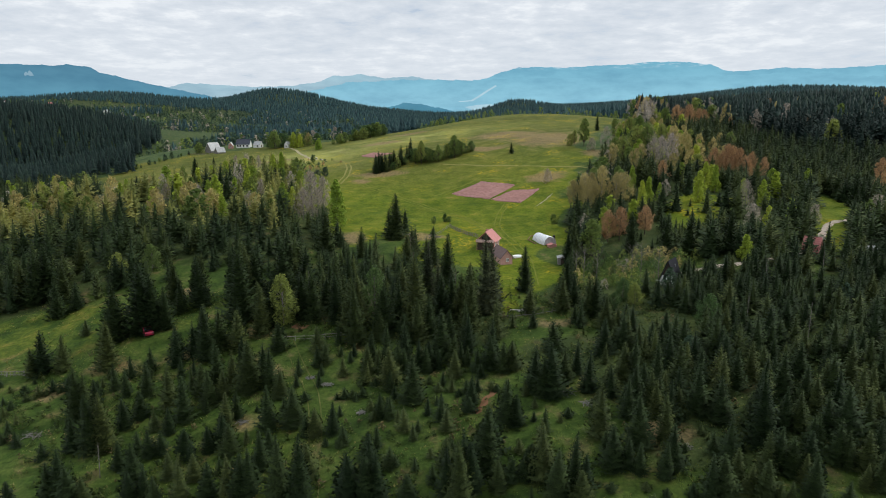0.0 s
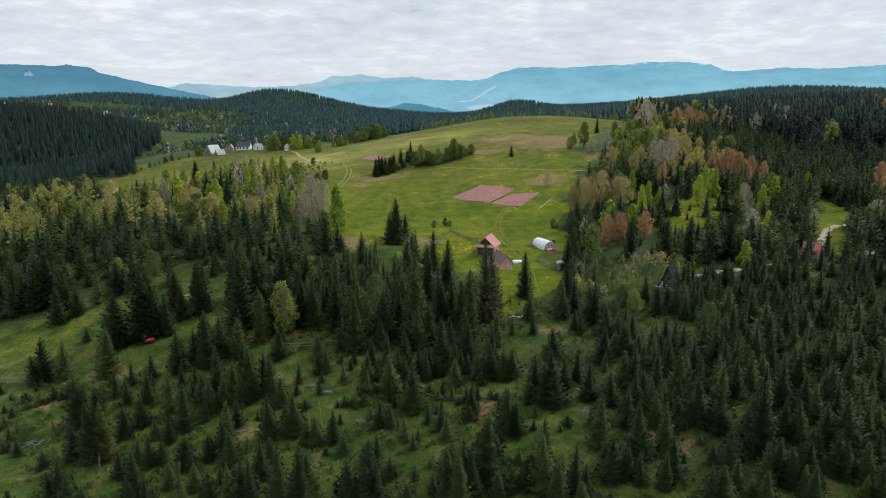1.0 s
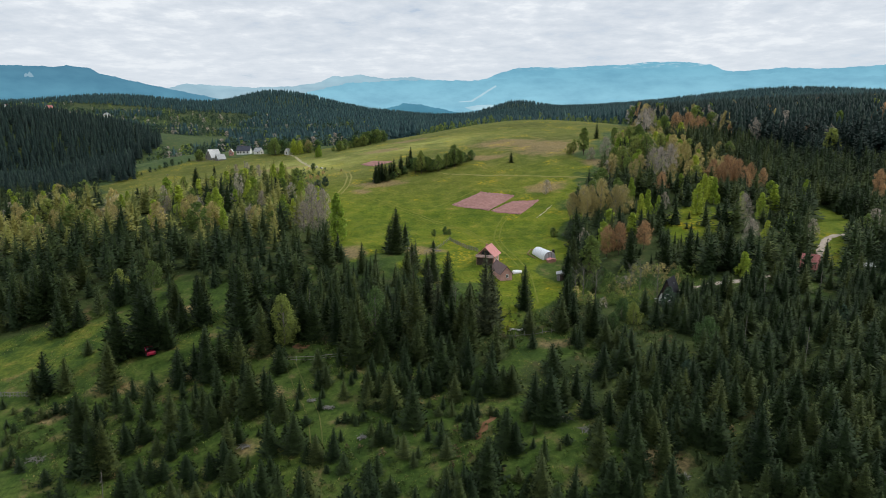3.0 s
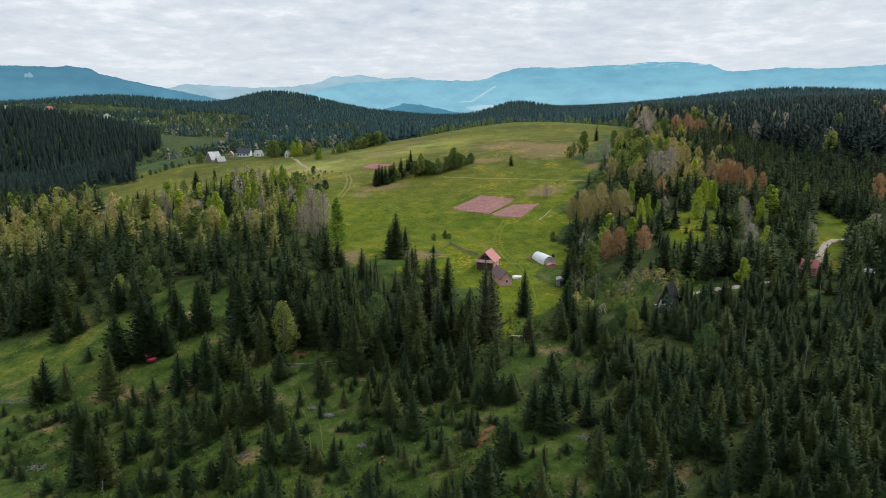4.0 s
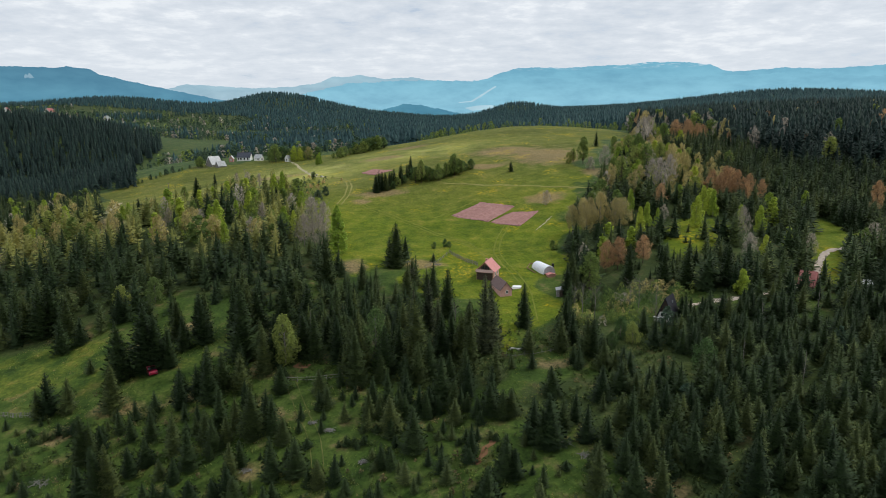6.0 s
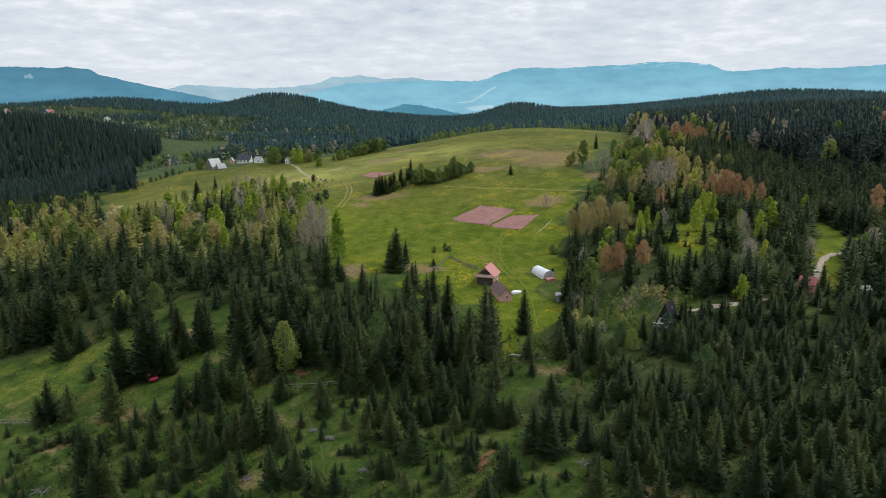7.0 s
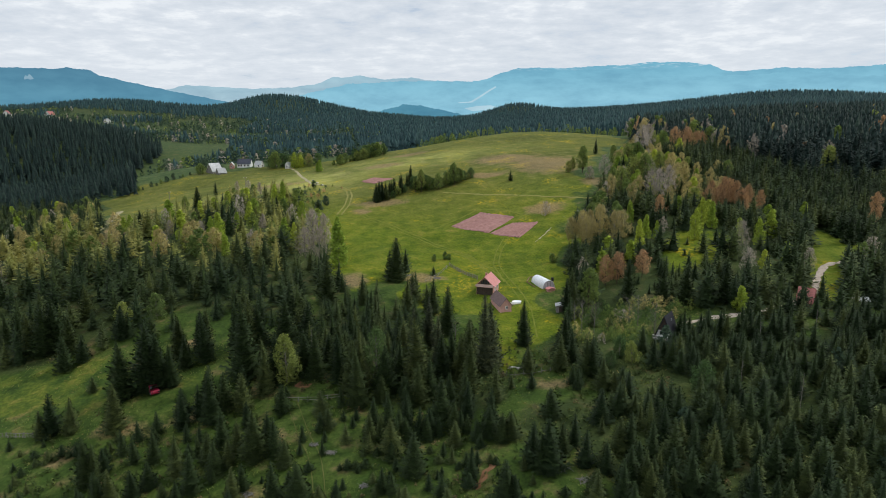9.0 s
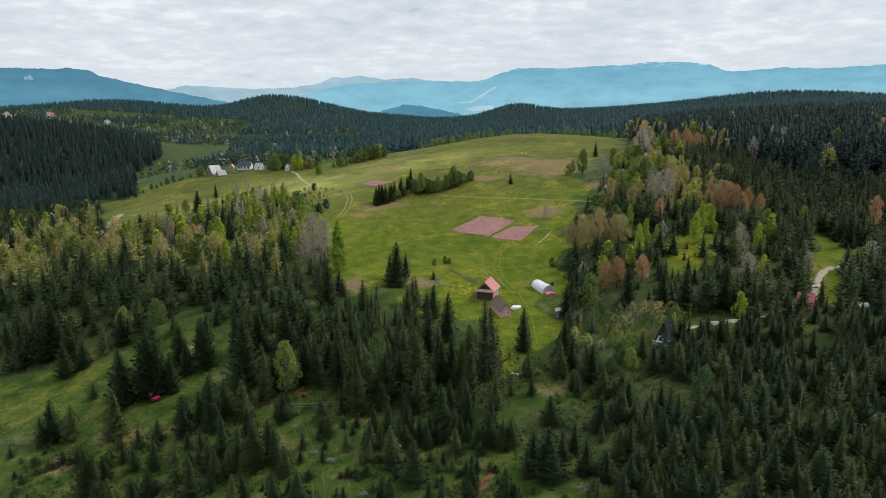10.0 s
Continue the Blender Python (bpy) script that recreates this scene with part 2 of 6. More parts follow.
def crown_normals(v, up=0.75):
    """Normals of a crown that stands on the origin: out from the stem, and upwards."""
    r = np.hypot(v[:, 0], v[:, 1]) + 1e-6
    n = np.stack([v[:, 0] / r, v[:, 1] / r, np.full(len(v), up)], 1)
    return n / np.linalg.norm(n, axis=1)[:, None]


def facing(verts, faces, normals):
    """The faces turned so that they look the way of the normals."""
    a, b, c = (verts[faces[:, k]] for k in range(3))
    back = (np.cross(b - a, c - a) * normals[faces].mean(1)).sum(1) < 0
    faces = faces.copy()
    faces[back] = faces[back][:, ::-1]
    return faces


def mesh_of(name, verts, faces, mat, smooth=False, tint=None, normals=None):
    """A mesh from arrays; faces is one array of triangles or quads."""
    verts, faces = np.asarray(verts, np.float32), np.asarray(faces, np.int32)
    if normals is not None:
        faces, smooth = facing(verts, faces, normals), True
        a, b, c = (verts[faces[:, k]] for k in range(3))
        flat = np.cross(b - a, c - a)
        flat /= np.linalg.norm(flat, axis=1)[:, None] + 1e-9
        own = np.zeros((len(verts), 3))
        for k in range(3):
            for axis in range(3):
                own[:, axis] += np.bincount(faces[:, k], flat[:, axis], len(verts))
        own /= np.linalg.norm(own, axis=1)[:, None] + 1e-9
        normals = 0.5 * normals + 0.7 * own
        normals /= np.linalg.norm(normals, axis=1)[:, None] + 1e-9
    me = bpy.data.meshes.new(name)
    me.vertices.add(len(verts))
    me.vertices.foreach_set("co", verts.ravel())
    k = faces.shape[1]
    me.loops.add(faces.size)
    me.loops.foreach_set("vertex_index", faces.ravel())
    me.polygons.add(len(faces))
    me.polygons.foreach_set("loop_start", np.arange(0, faces.size, k, dtype=np.int32))
    me.polygons.foreach_set("use_smooth", np.full(len(faces), smooth))
    if tint is not None:
        me.attributes.new("tint", "FLOAT", "POINT").data.foreach_set("value", np.asarray(tint, np.float32))
    me.update(calc_edges=True)
    me.materials.append(mat)
    if normals is not None:
        me.normals_split_custom_set_from_vertices(np.asarray(normals, np.float32))
    return me


def crown_mesh(arrays, mat, up=0.75):
    return mesh_of("crown", *arrays, mat, normals=crown_normals(arrays[0], up))


def box(bm, x0, x1, y0, y1, z0, z1, m=None):
    vs = [bm.verts.new((x, y, z)) for z in (z0, z1) for y in (y0, y1) for x in (x0, x1)]
    for q in ((0, 2, 3, 1), (4, 5, 7, 6), (0, 1, 5, 4), (2, 6, 7, 3), (0, 4, 6, 2), (1, 3, 7, 5)):
        bm.faces.new([vs[i] for i in q])
    if m is not None:
        bmesh.ops.transform(bm, matrix=m, verts=vs)
    return vs


def prism(bm, outline, axis_from, axis_to):
    """Extrude an outline of (x, z) points along y."""
    a = [bm.verts.new((x, axis_from, z)) for x, z in outline]
    b = [bm.verts.new((x, axis_to, z)) for x, z in outline]
    k = len(outline)
    for i in range(k):
        j = (i + 1) % k
        bm.faces.new((a[i], a[j], b[j], b[i]))
    bm.faces.new(a[::-1])
    bm.faces.new(b)
    bmesh.ops.recalc_face_normals(bm, faces=bm.faces)


def bar(bm, p, q, r0, r1=None, sides=5):
    """A tapered round bar between two points."""
    p, q = Vector(p), Vector(q)
    turn = (q - p).to_track_quat("Z", "Y").to_matrix()
    r1 = r0 if r1 is None else r1
    a, b = [], []
    for i in range(sides):
        c = 2 * math.pi * i / sides
        d = turn @ Vector((math.cos(c), math.sin(c), 0))
        a.append(bm.verts.new(p + d * r0))
        b.append(bm.verts.new(q + d * r1))
    for i in range(sides):
        j = (i + 1) % sides
        bm.faces.new((a[i], a[j], b[j], b[i]))
    bm.faces.new(a[::-1])
    bm.faces.new(b)


# ---- the lie of the land: one long slope with mounds and hollows (x, y, radius, height) ----
NEAR_MOUNDS = [
    (-105, 108, 48, 1.9), (-105, 156, 48, -6.6), (-105, 204, 48, 11.4), (-57, 60, 48, 2.5), (-57, 108, 48, -4.8), (-57, 156, 48, 6.7),
    (-57, 204, 48, -4.4), (-9, 60, 48, -4.3), (-9, 108, 48, 2.3), (-9, 156, 48, 7.7), (-9, 204, 48, -6.2), (39, 60, 48, 9.4),
    (39, 108, 48, -3.3), (39, 156, 48, -8.4), (39, 204, 48, -1.8), (87, 108, 48, 4.7), (87, 156, 48, 8.3), (87, 204, 48, 5),
    (135, 156, 48, -6.9), (135, 204, 48, -6.6),
]
MEADOW_MOUNDS = [
    (-230, 250, 95, -2.1), (-230, 325, 95, -5.6), (-230, 400, 95, -4.5), (-230, 475, 95, -6.7), (-138, 250, 95, 3.3), (-138, 325, 95, -0.5),
    (-138, 400, 95, 4.4), (-138, 475, 95, 5.6), (-46, 325, 95, -1.2), (-46, 400, 95, 0.8), (-46, 475, 95, 1.6), (46, 250, 95, 7.7),
    (46, 325, 95, 8.7), (46, 400, 95, 5), (46, 475, 95, 0.8), (138, 250, 95, 0.7), (138, 400, 95, 1), (138, 475, 95, 0.6),
    (230, 250, 95, 5.7), (230, 325, 95, 1.4), (230, 400, 95, 2.4), (230, 475, 95, 4.3),
]
KNOLLS = [
    (620, 900, 170, -9), (430, 900, 110, -4), (610, 1170, 120, 14), (420, 580, 80, -6), (-640, 1265, 100, 12), (-480, 1360, 60, -8), (55, 1620, 85, -17), (270, 1640, 60, -6),
    (10, 1330, 120, -14), (60, 1050, 100, -8),
    (-370, 580, 75, 15.2), (-300, 590, 55, -3.5), (-450, 575, 90, 8), (-285, 480, 50, -19.3), (-360, 1420, 95, 33), (-520, 1400, 60, -7), (184, 1700, 62, 15), (90, 1690, 50, -6), (-600, 1270, 130, 3.8),
    (195, 1700, 120, 20), (620, 330, 170, 46.6), (400, 300, 90, 7.3), (-20, 610, 85, -8), (-430, 900, 120, -10.1), (-10, 1760, 130, -4.5),
    (200, 110, 60, 17.6), (-180, 410, 45, 8.7), (50, 425, 45, 7.8), (-250, 870, 90, -6.8), (-160, 20, 90, -13.4),
]
FAR_HILLS_WEST = [
    (-800, 880, 230, 1.9), (-800, 1140, 230, 6.5), (-800, 1400, 230, 8.1), (-800, 1660, 230, 0.9), (-510, 620, 230, 4.7), (-510, 880, 230, -2.9),
    (-510, 1140, 230, 0.4), (-510, 1400, 230, 9.4), (-510, 1660, 230, 3.7), (-220, 620, 230, -6.5), (-220, 880, 230, -7.4), (-220, 1140, 230, -2),
    (-220, 1400, 230, 7.8), (-220, 1660, 230, 2.4),
]
FAR_HILLS_EAST = [
    (70, 620, 230, -1.4), (70, 880, 230, -11.2), (70, 1140, 230, -6.4), (70, 1400, 230, 0.4), (70, 1660, 230, 1.3), (360, 620, 230, 17.7),
    (360, 1140, 230, 1.1), (360, 1400, 230, 6.8), (360, 1660, 230, 5.9), (650, 880, 230, 15.4), (650, 1140, 230, 9.3), (650, 1400, 230, 10.7),
    (650, 1660, 230, 4.5), (940, 1140, 230, 3.6), (940, 1400, 230, 2.2), (940, 1660, 230, 1),
]
MOUNDS = np.array(NEAR_MOUNDS + MEADOW_MOUNDS + KNOLLS + FAR_HILLS_WEST + FAR_HILLS_EAST)


def land(x, y):
    """Height of the ground, for arrays."""
    x, y = np.asarray(x, float), np.asarray(y, float)
    z = 8 + 0.085 * np.clip(y, 0, 900)
    for mx, my, mr, mh in MOUNDS:
        z = z + mh * np.exp(-((x - mx) ** 2 + (y - my) ** 2) / (2 * mr * mr))
    far = np.clip((np.hypot(x, y) - 1900) / 1200, 0, 1)
    return z * (1 - far) + 40 * far


def height(x, y):
    return float(land(x, y))


def ripple(x, y):
    """Small unevenness of the pasture."""
    return (0.22 * np.sin(0.31 * x + 1.3 * np.sin(0.11 * y)) * np.sin(0.27 * y + 0.7) + 0.12 * np.sin(0.83 * x + 0.5 * y) * np.sin(0.71 * y - 0.4 * x)
            + 0.07 * np.sin(1.9 * x + 0.3) * np.sin(1.7 * y + 0.8))


def surface(x, y):
    near = np.clip(1.2 - np.hypot(x, y) / 600, 0, 1)
    return land(x, y) + ripple(np.asarray(x, float), np.asarray(y, float)) * near


def level(x, y):
    return float(surface(x, y))


def inside(poly, x, y):
    x, y = np.asarray(x, float), np.asarray(y, float)
    hit = np.zeros(x.shape, bool)
    for (ax, ay), (bx, by) in zip(poly, poly[1:] + poly[:1]):
        if ay != by:
            hit ^= ((ay > y) != (by > y)) & (x < (bx - ax) * (y - ay) / (by - ay) + ax)
    return hit


# ---- zones of the plan ----
SPRUCE_A_ONE = [
    (-84.3, 133.2, 8.6), (-81.5, 135.8, 6.7), (-72.9, 123.7, 3.5), (-64.6, 119.9, 12.6), (-60.2, 121.8, 15.1), (-57.8, 121.7, 11.9),
    (-55.5, 121.9, 9.1), (-58.2, 133.3, 8.5), (-51.3, 129.9, 11.5), (-41.3, 112.1, 7.8), (-49.5, 112.2, 5.7), (-77.8, 146.3, 7.1),
    (-74.2, 110.9, 8.6), (-70.2, 110.6, 7.2), (-75.8, 110.4, 5.7), (-61.3, 109.5, 9.6), (-40.4, 122.1, 16.2),
]
SPRUCE_A_TWO = [
    (-36.3, 139.1, 7.4), (-39.1, 115.6, 7), (-30, 110.1, 5.6), (-28.1, 124.4, 7.4), (-21.5, 123.7, 11), (-29.3, 155.2, 13.2),
    (-28, 165.2, 7), (-19.9, 155.2, 5.9), (-13.3, 173.3, 13), (-10.9, 181.6, 7.6), (-7.2, 159.6, 7.6), (-4.1, 155.7, 5.2),
    (0.8, 137.2, 11.3), (-2.7, 179.2, 2.9), (-4.9, 115.9, 13.8), (1.1, 108.5, 6.1), (8, 118.8, 16.5),
]
SPRUCE_B = [
    (5.5, 126.2, 8.1), (4.9, 112.8, 10.2), (17.3, 130.5, 10.2), (16.9, 119.6, 5), (16.5, 111.2, 3.6), (22.9, 120.5, 6),
    (24.3, 112.1, 3.9), (29.2, 109, 6.6), (32.6, 108.2, 4.9), (19, 103.9, 3.7), (45.4, 150.1, 11.4), (52.9, 147.7, 10.5),
    (57.7, 146.1, 10.4), (63.1, 146.2, 8.3), (66, 143.4, 10.9), (125.1, 191.7, 10.6), (64.3, 184.9, 8.5), (68.1, 183.8, 7.6),
    (75.2, 179.4, 7.5), (73.6, 187.4, 2.6), (81.5, 186, 5.1), (102.4, 155.4, 7.3), (69.5, 178.4, 2.5),
]
SPRUCE_C = [
    (-65.1, 89.1, 2.8), (-59.2, 85.8, 2.9), (-51.8, 86.2, 9.8), (-31.7, 90.8, 4.6), (-25.8, 86.8, 7.3), (-22.1, 87, 6.7),
    (-15.8, 84.5, 5.2), (-20.2, 97.3, 3.1), (-4.6, 89.7, 7.8), (-12.2, 96.2, 3.9), (-9.1, 71.7, 8), (-17.7, 70.9, 9.1),
    (-20.8, 72.4, 8.5), (-4.3, 68.3, 4), (2, 66.1, 9.2), (5.3, 71.8, 9),
]
SPRUCE_D = [
    (12.1, 70.3, 7.4), (13.6, 78.2, 3.6), (20.2, 75.7, 7.5), (12.2, 87.6, 2.8), (18.5, 90.6, 5.9), (21.2, 87, 6.3),
    (24, 85, 5.1), (31.7, 79.8, 3.4), (35.7, 75.7, 6.5), (38.2, 69.7, 9.6), (40.4, 77.4, 2.8), (8.1, 99.5, 7.8),
    (-19, 109.9, 4.3), (-42.7, 108.3, 10.6),
]
SPRUCE_E = [
    (-28.2, 266.6, 7.6), (-26.2, 270.9, 6.8), (-22.8, 273.1, 6.1), (-18.4, 273.4, 8.1), (-15.9, 282.7, 6.5), (29.4, 274.5, 5.1), (76, 317.9, 8),
    (-103.5, 265.7, 10.3), (-114.3, 318.3, 7.1), (-62.4, 269.2, 6.5), (-61.5, 240.6, 5.5), (-57.4, 236.8, 3.2), (-50.3, 253.8, 4.1), (-61.2, 300.3, 3.5),
]
YOUNG_SPRUCES_A = [
    (42.3, 59.7, 2.7), (36.6, 60.2, 2.6), (35.5, 60.2, 2.8), (39.3, 60.8, 5.3), (46.5, 60.9, 4.6), (34.5, 61.2, 4.7),
    (45, 61.3, 3.2), (28.7, 61.5, 6.1), (30.4, 62.1, 5.4), (33.2, 62.2, 3.5), (39.3, 62.8, 4), (46.7, 64.1, 4.8),
    (15.7, 64.3, 4), (32.6, 64.3, 4.2), (40.7, 64.4, 5.5), (38.8, 64.4, 5), (45.1, 64.5, 4.8), (36.2, 64.9, 5.5),
    (10, 65.1, 2.3), (48.6, 65.1, 5.4), (12.9, 65.3, 6.5), (37.8, 65.4, 5.7), (44.5, 65.6, 5.7), (16.3, 65.9, 5),
    (25.4, 66.1, 4.9), (15.3, 67.4, 7.1), (22.9, 67.6, 4.2), (6.5, 67.7, 4.4), (26.9, 67.7, 6), (0.4, 68.5, 6.5),
]
YOUNG_SPRUCES_B = [
    (3.5, 68.6, 6.7), (21.9, 68.6, 4.3), (11.9, 68.8, 7.4), (2.6, 69.1, 7.7), (20.4, 69.1, 5.8), (10.9, 69.3, 4.5),
    (32.2, 69.5, 3.2), (-9.5, 69.7, 6.5), (-8, 69.8, 6.4), (10, 69.8, 3.7), (-11.4, 70.2, 6.6), (50.7, 70.3, 5.2),
    (-1.3, 71, 2.8), (-27.5, 71.8, 3.9), (43.4, 71.9, 5.4), (41.9, 72.3, 5.9), (24.3, 72.4, 7.6), (-36.5, 72.7, 4.8),
    (20.3, 72.8, 2.7), (38, 72.8, 4.7), (47.5, 72.9, 4.6), (51, 72.9, 5.2), (-24.7, 73, 7), (27.7, 73, 6.9),
    (0.5, 73.2, 4.6), (-25.9, 73.4, 6.3), (-33.7, 73.8, 6.3), (39.4, 73.8, 6.3), (49.5, 74, 6.8), (-40.6, 74.2, 4.9),
]
YOUNG_SPRUCES_C = [
    (-30.4, 74.4, 5.2), (4.8, 74.4, 5.6), (-48.5, 74.5, 6.7), (-46.6, 74.5, 5), (-38.9, 74.8, 5), (-28.1, 74.9, 5.4),
    (40.8, 74.9, 7.1), (-17.5, 75.3, 5), (-57.3, 75.4, 4.2), (-6.9, 75.5, 3.2), (6, 75.5, 6.6), (47.5, 75.5, 5.5),
    (-24.6, 75.6, 3.1), (29.6, 76.6, 6.3), (-52.8, 77, 5.6), (-51.5, 77.1, 7.5), (46.9, 77.1, 6.3), (-33.3, 77.5, 4.1),
    (-10, 77.5, 4.2), (33.7, 77.8, 7.2), (56.1, 77.8, 5.1), (-24.7, 78.3, 5.9), (-37.2, 78.5, 4.1), (24.6, 78.6, 6.5),
    (-42.3, 78.9, 5.9), (-9, 79.7, 3.6), (45.3, 79.7, 6.6), (28.2, 80.3, 6.1), (29.3, 80.3, 5), (-4.1, 80.4, 2.8),
]
YOUNG_SPRUCES_D = [
    (8.7, 80.8, 7), (9.9, 80.8, 4.7), (55, 80.9, 6.4), (26.2, 81.3, 6.7), (-24.3, 81.4, 4.2), (-45.6, 81.5, 4.5),
    (0.5, 81.6, 3.8), (38.2, 81.6, 6.7), (-13.9, 81.7, 3.3), (-3.5, 82, 2.2), (-30.1, 82.3, 5), (-5.4, 82.5, 3.9),
    (40.9, 83.1, 6.3), (-33.5, 83.3, 4.3), (-42.1, 83.6, 4.5), (-37.2, 83.8, 4.1), (53.8, 84, 5.3), (-0.3, 84.1, 4),
    (-40.6, 84.2, 3.8), (-31.7, 84.4, 5.2), (28.3, 84.4, 5.1), (50.1, 84.4, 5.5), (-44.3, 84.6, 3.7), (-19.8, 84.6, 3.2),
    (-6.5, 84.6, 2.4), (-18.6, 84.7, 4.4), (33.7, 85.1, 7), (43.8, 85.3, 6), (-2.2, 85.7, 3.1), (-7.7, 86.1, 3.8),
]
YOUNG_SPRUCES_E = [
    (30.8, 86.1, 7), (-9.3, 86.5, 4.5), (-50, 86.6, 9.3), (15.9, 86.7, 8.8), (14.6, 86.7, 6.3), (24.5, 86.9, 4.2),
    (-55.5, 87.5, 5.7), (-41.3, 88.4, 4.6), (-32.6, 88.5, 6.2), (13.7, 89.2, 7.2), (26.9, 89.5, 6.2), (-44.1, 89.9, 3.8),
    (3.6, 90.5, 2.6), (5.3, 90.6, 2.5), (-49.4, 91.3, 5.4), (1.4, 91.5, 3.2), (-40.3, 91.6, 7.9), (20.7, 92.5, 5.6),
    (19.2, 93, 4.2), (-37.2, 93.2, 2.8), (-8.4, 93.4, 3.7), (-47.9, 93.5, 4.8), (5.9, 94.3, 2.5), (25.6, 94.7, 3.5),
    (-37.3, 94.9, 6.5), (-8.5, 95, 6.8), (-26.1, 95.1, 5.1), (9.7, 95.4, 5.3), (-44.3, 95.7, 7.8), (-59.5, 95.9, 9),
]
YOUNG_SPRUCES_F = [
    (-58.3, 95.9, 7.4), (11.1, 96, 4.9), (-35.8, 96.5, 5.2), (7.8, 97, 5.9), (-28.1, 97.2, 7.8), (-31.8, 97.7, 9),
    (-39.9, 98, 6.1), (-57.6, 98.1, 5.2), (-2.7, 98.2, 5.1), (-6.3, 98.7, 4.6), (4.1, 98.9, 3.9), (-0.8, 99.3, 4),
    (-49.6, 99.4, 6), (3, 99.4, 4.5), (-53.1, 99.8, 5.1), (-7.6, 99.8, 5.3), (-42.2, 100, 4.5), (-35.4, 100.2, 6.2),
    (-10.7, 100.7, 4.2), (8.4, 101, 4.6), (18.7, 101.2, 5.5), (-56.3, 102.4, 5.3), (-21.6, 103.1, 4.1), (-20.2, 103.7, 4.5),
    (4.3, 106.6, 8), (-22.5, 107.8, 4.9), (-6.5, 108.1, 5.7), (31, 108.1, 4.8), (9.5, 108.2, 7.8), (-4.5, 109.2, 8.2),
]
YOUNG_SPRUCES_G = [
    (24.8, 109.6, 5.2), (-45.7, 110.5, 6.9), (-2.4, 110.8, 8.2), (-37.9, 111.7, 7.9), (29.6, 112.3, 4.9), (-11.1, 113.2, 9.9),
    (-44.5, 113.7, 8.8), (-17.2, 114.2, 11), (27.5, 114.8, 8.6), (28.6, 114.8, 8.3), (-15.7, 115.3, 11.2), (-34.7, 116.1, 10.3),
    (3.6, 117.1, 9.2), (-0.3, 117.6, 9.1), (16.9, 117.7, 6), (-8.7, 117.9, 8.7), (23, 117.9, 7.5), (-20.6, 118.4, 9.9),
    (-33.2, 118.7, 10.9), (-25.5, 120.4, 10.6), (25.9, 120.5, 7.1), (-28.2, 122, 10.1), (1.9, 123.4, 7.6), (-5.1, 125.9, 9.2),
    (25.2, 126.1, 9), (-24.3, 126.8, 6.1), (-5.8, 128, 9.2), (-55, 128.4, 7.7), (5.8, 131.2, 6.4), (-3.4, 131.7, 7.8),
]
YOUNG_SPRUCES_H = [
    (-42.7, 132.4, 11.9), (-45.5, 132.9, 11.1), (-58.2, 133.1, 9.9), (-65.2, 133.5, 9.7), (-53.9, 133.8, 9.7), (-40.7, 133.9, 10.5),
    (-35, 134.1, 11.4), (-52.7, 134.4, 10.2), (-17, 136.9, 5.7), (-82.1, 137.3, 5.8), (-20.9, 137.3, 6.8), (-30.7, 137.8, 8.4),
    (-78.5, 139.7, 6.6), (-86.7, 139.9, 10.6), (-93.4, 140.8, 13), (-97.2, 141.9, 10.3), (-91.9, 143, 13), (-76.3, 143.4, 8.2),
    (-74.6, 144, 6.4), (31.3, 144.8, 8.9), (-101.9, 144.9, 10.1), (-106.2, 147, 8.8), (29.7, 147.5, 8.7), (-2.5, 149.4, 8.8),
    (-3.8, 149.4, 5.6), (-86.6, 150.1, 5.3), (-8.9, 150.4, 8.5), (31.6, 150.5, 10.5), (-20.3, 153.7, 8.1), (-24, 154.7, 3.7),
]
YOUNG_SPRUCES_I = [
    (-16.9, 155.1, 6.4), (-91.4, 156.4, 9.3), (-7.7, 157.2, 7.6), (-26.7, 163, 5.4),
]
YOUNG_SPRUCES_J = [(-0.3, 104.8, 7.3), (4.4, 103.2, 7.5), (-10.4, 98.3, 3.5), (-0, 93.7, 2.7), (4.1, 87.5, 4.3), (8.6, 82.5, 6.2), (25.5, 111.4, 3.8), (21.1, 80.2, 4.3), (26.1, 97.5, 6.4), (28.5, 89.2, 7.4), (28.4, 78.8, 5.2), (-3.8, 112, 6.5), (-12.3, 102.9, 6.1), (-6.5, 105.1, 5.2), (-2.3, 99.9, 4.9), (1.9, 95.9, 4.9)]
YOUNG_SPRUCES_K = [(-9.5, 102.3, 7.7), (-12.4, 98.7, 6), (-6.4, 101.9, 6.8), (-0.5, 103.1, 8.6), (-4.1, 98.8, 5.9), (1.7, 100, 5.4), (-30, 100.4, 6.8), (-38.6, 101.8, 7.8), (-35.5, 106.6, 5.5), (-45.7, 115.5, 7.8), (-47.9, 108, 7.3), (-11.3, 110.3, 5.8), (-15.7, 110.1, 12), (-7.9, 98.3, 4.5), (-16.6, 99.6, 4), (5.6, 96.4, 4.3)]
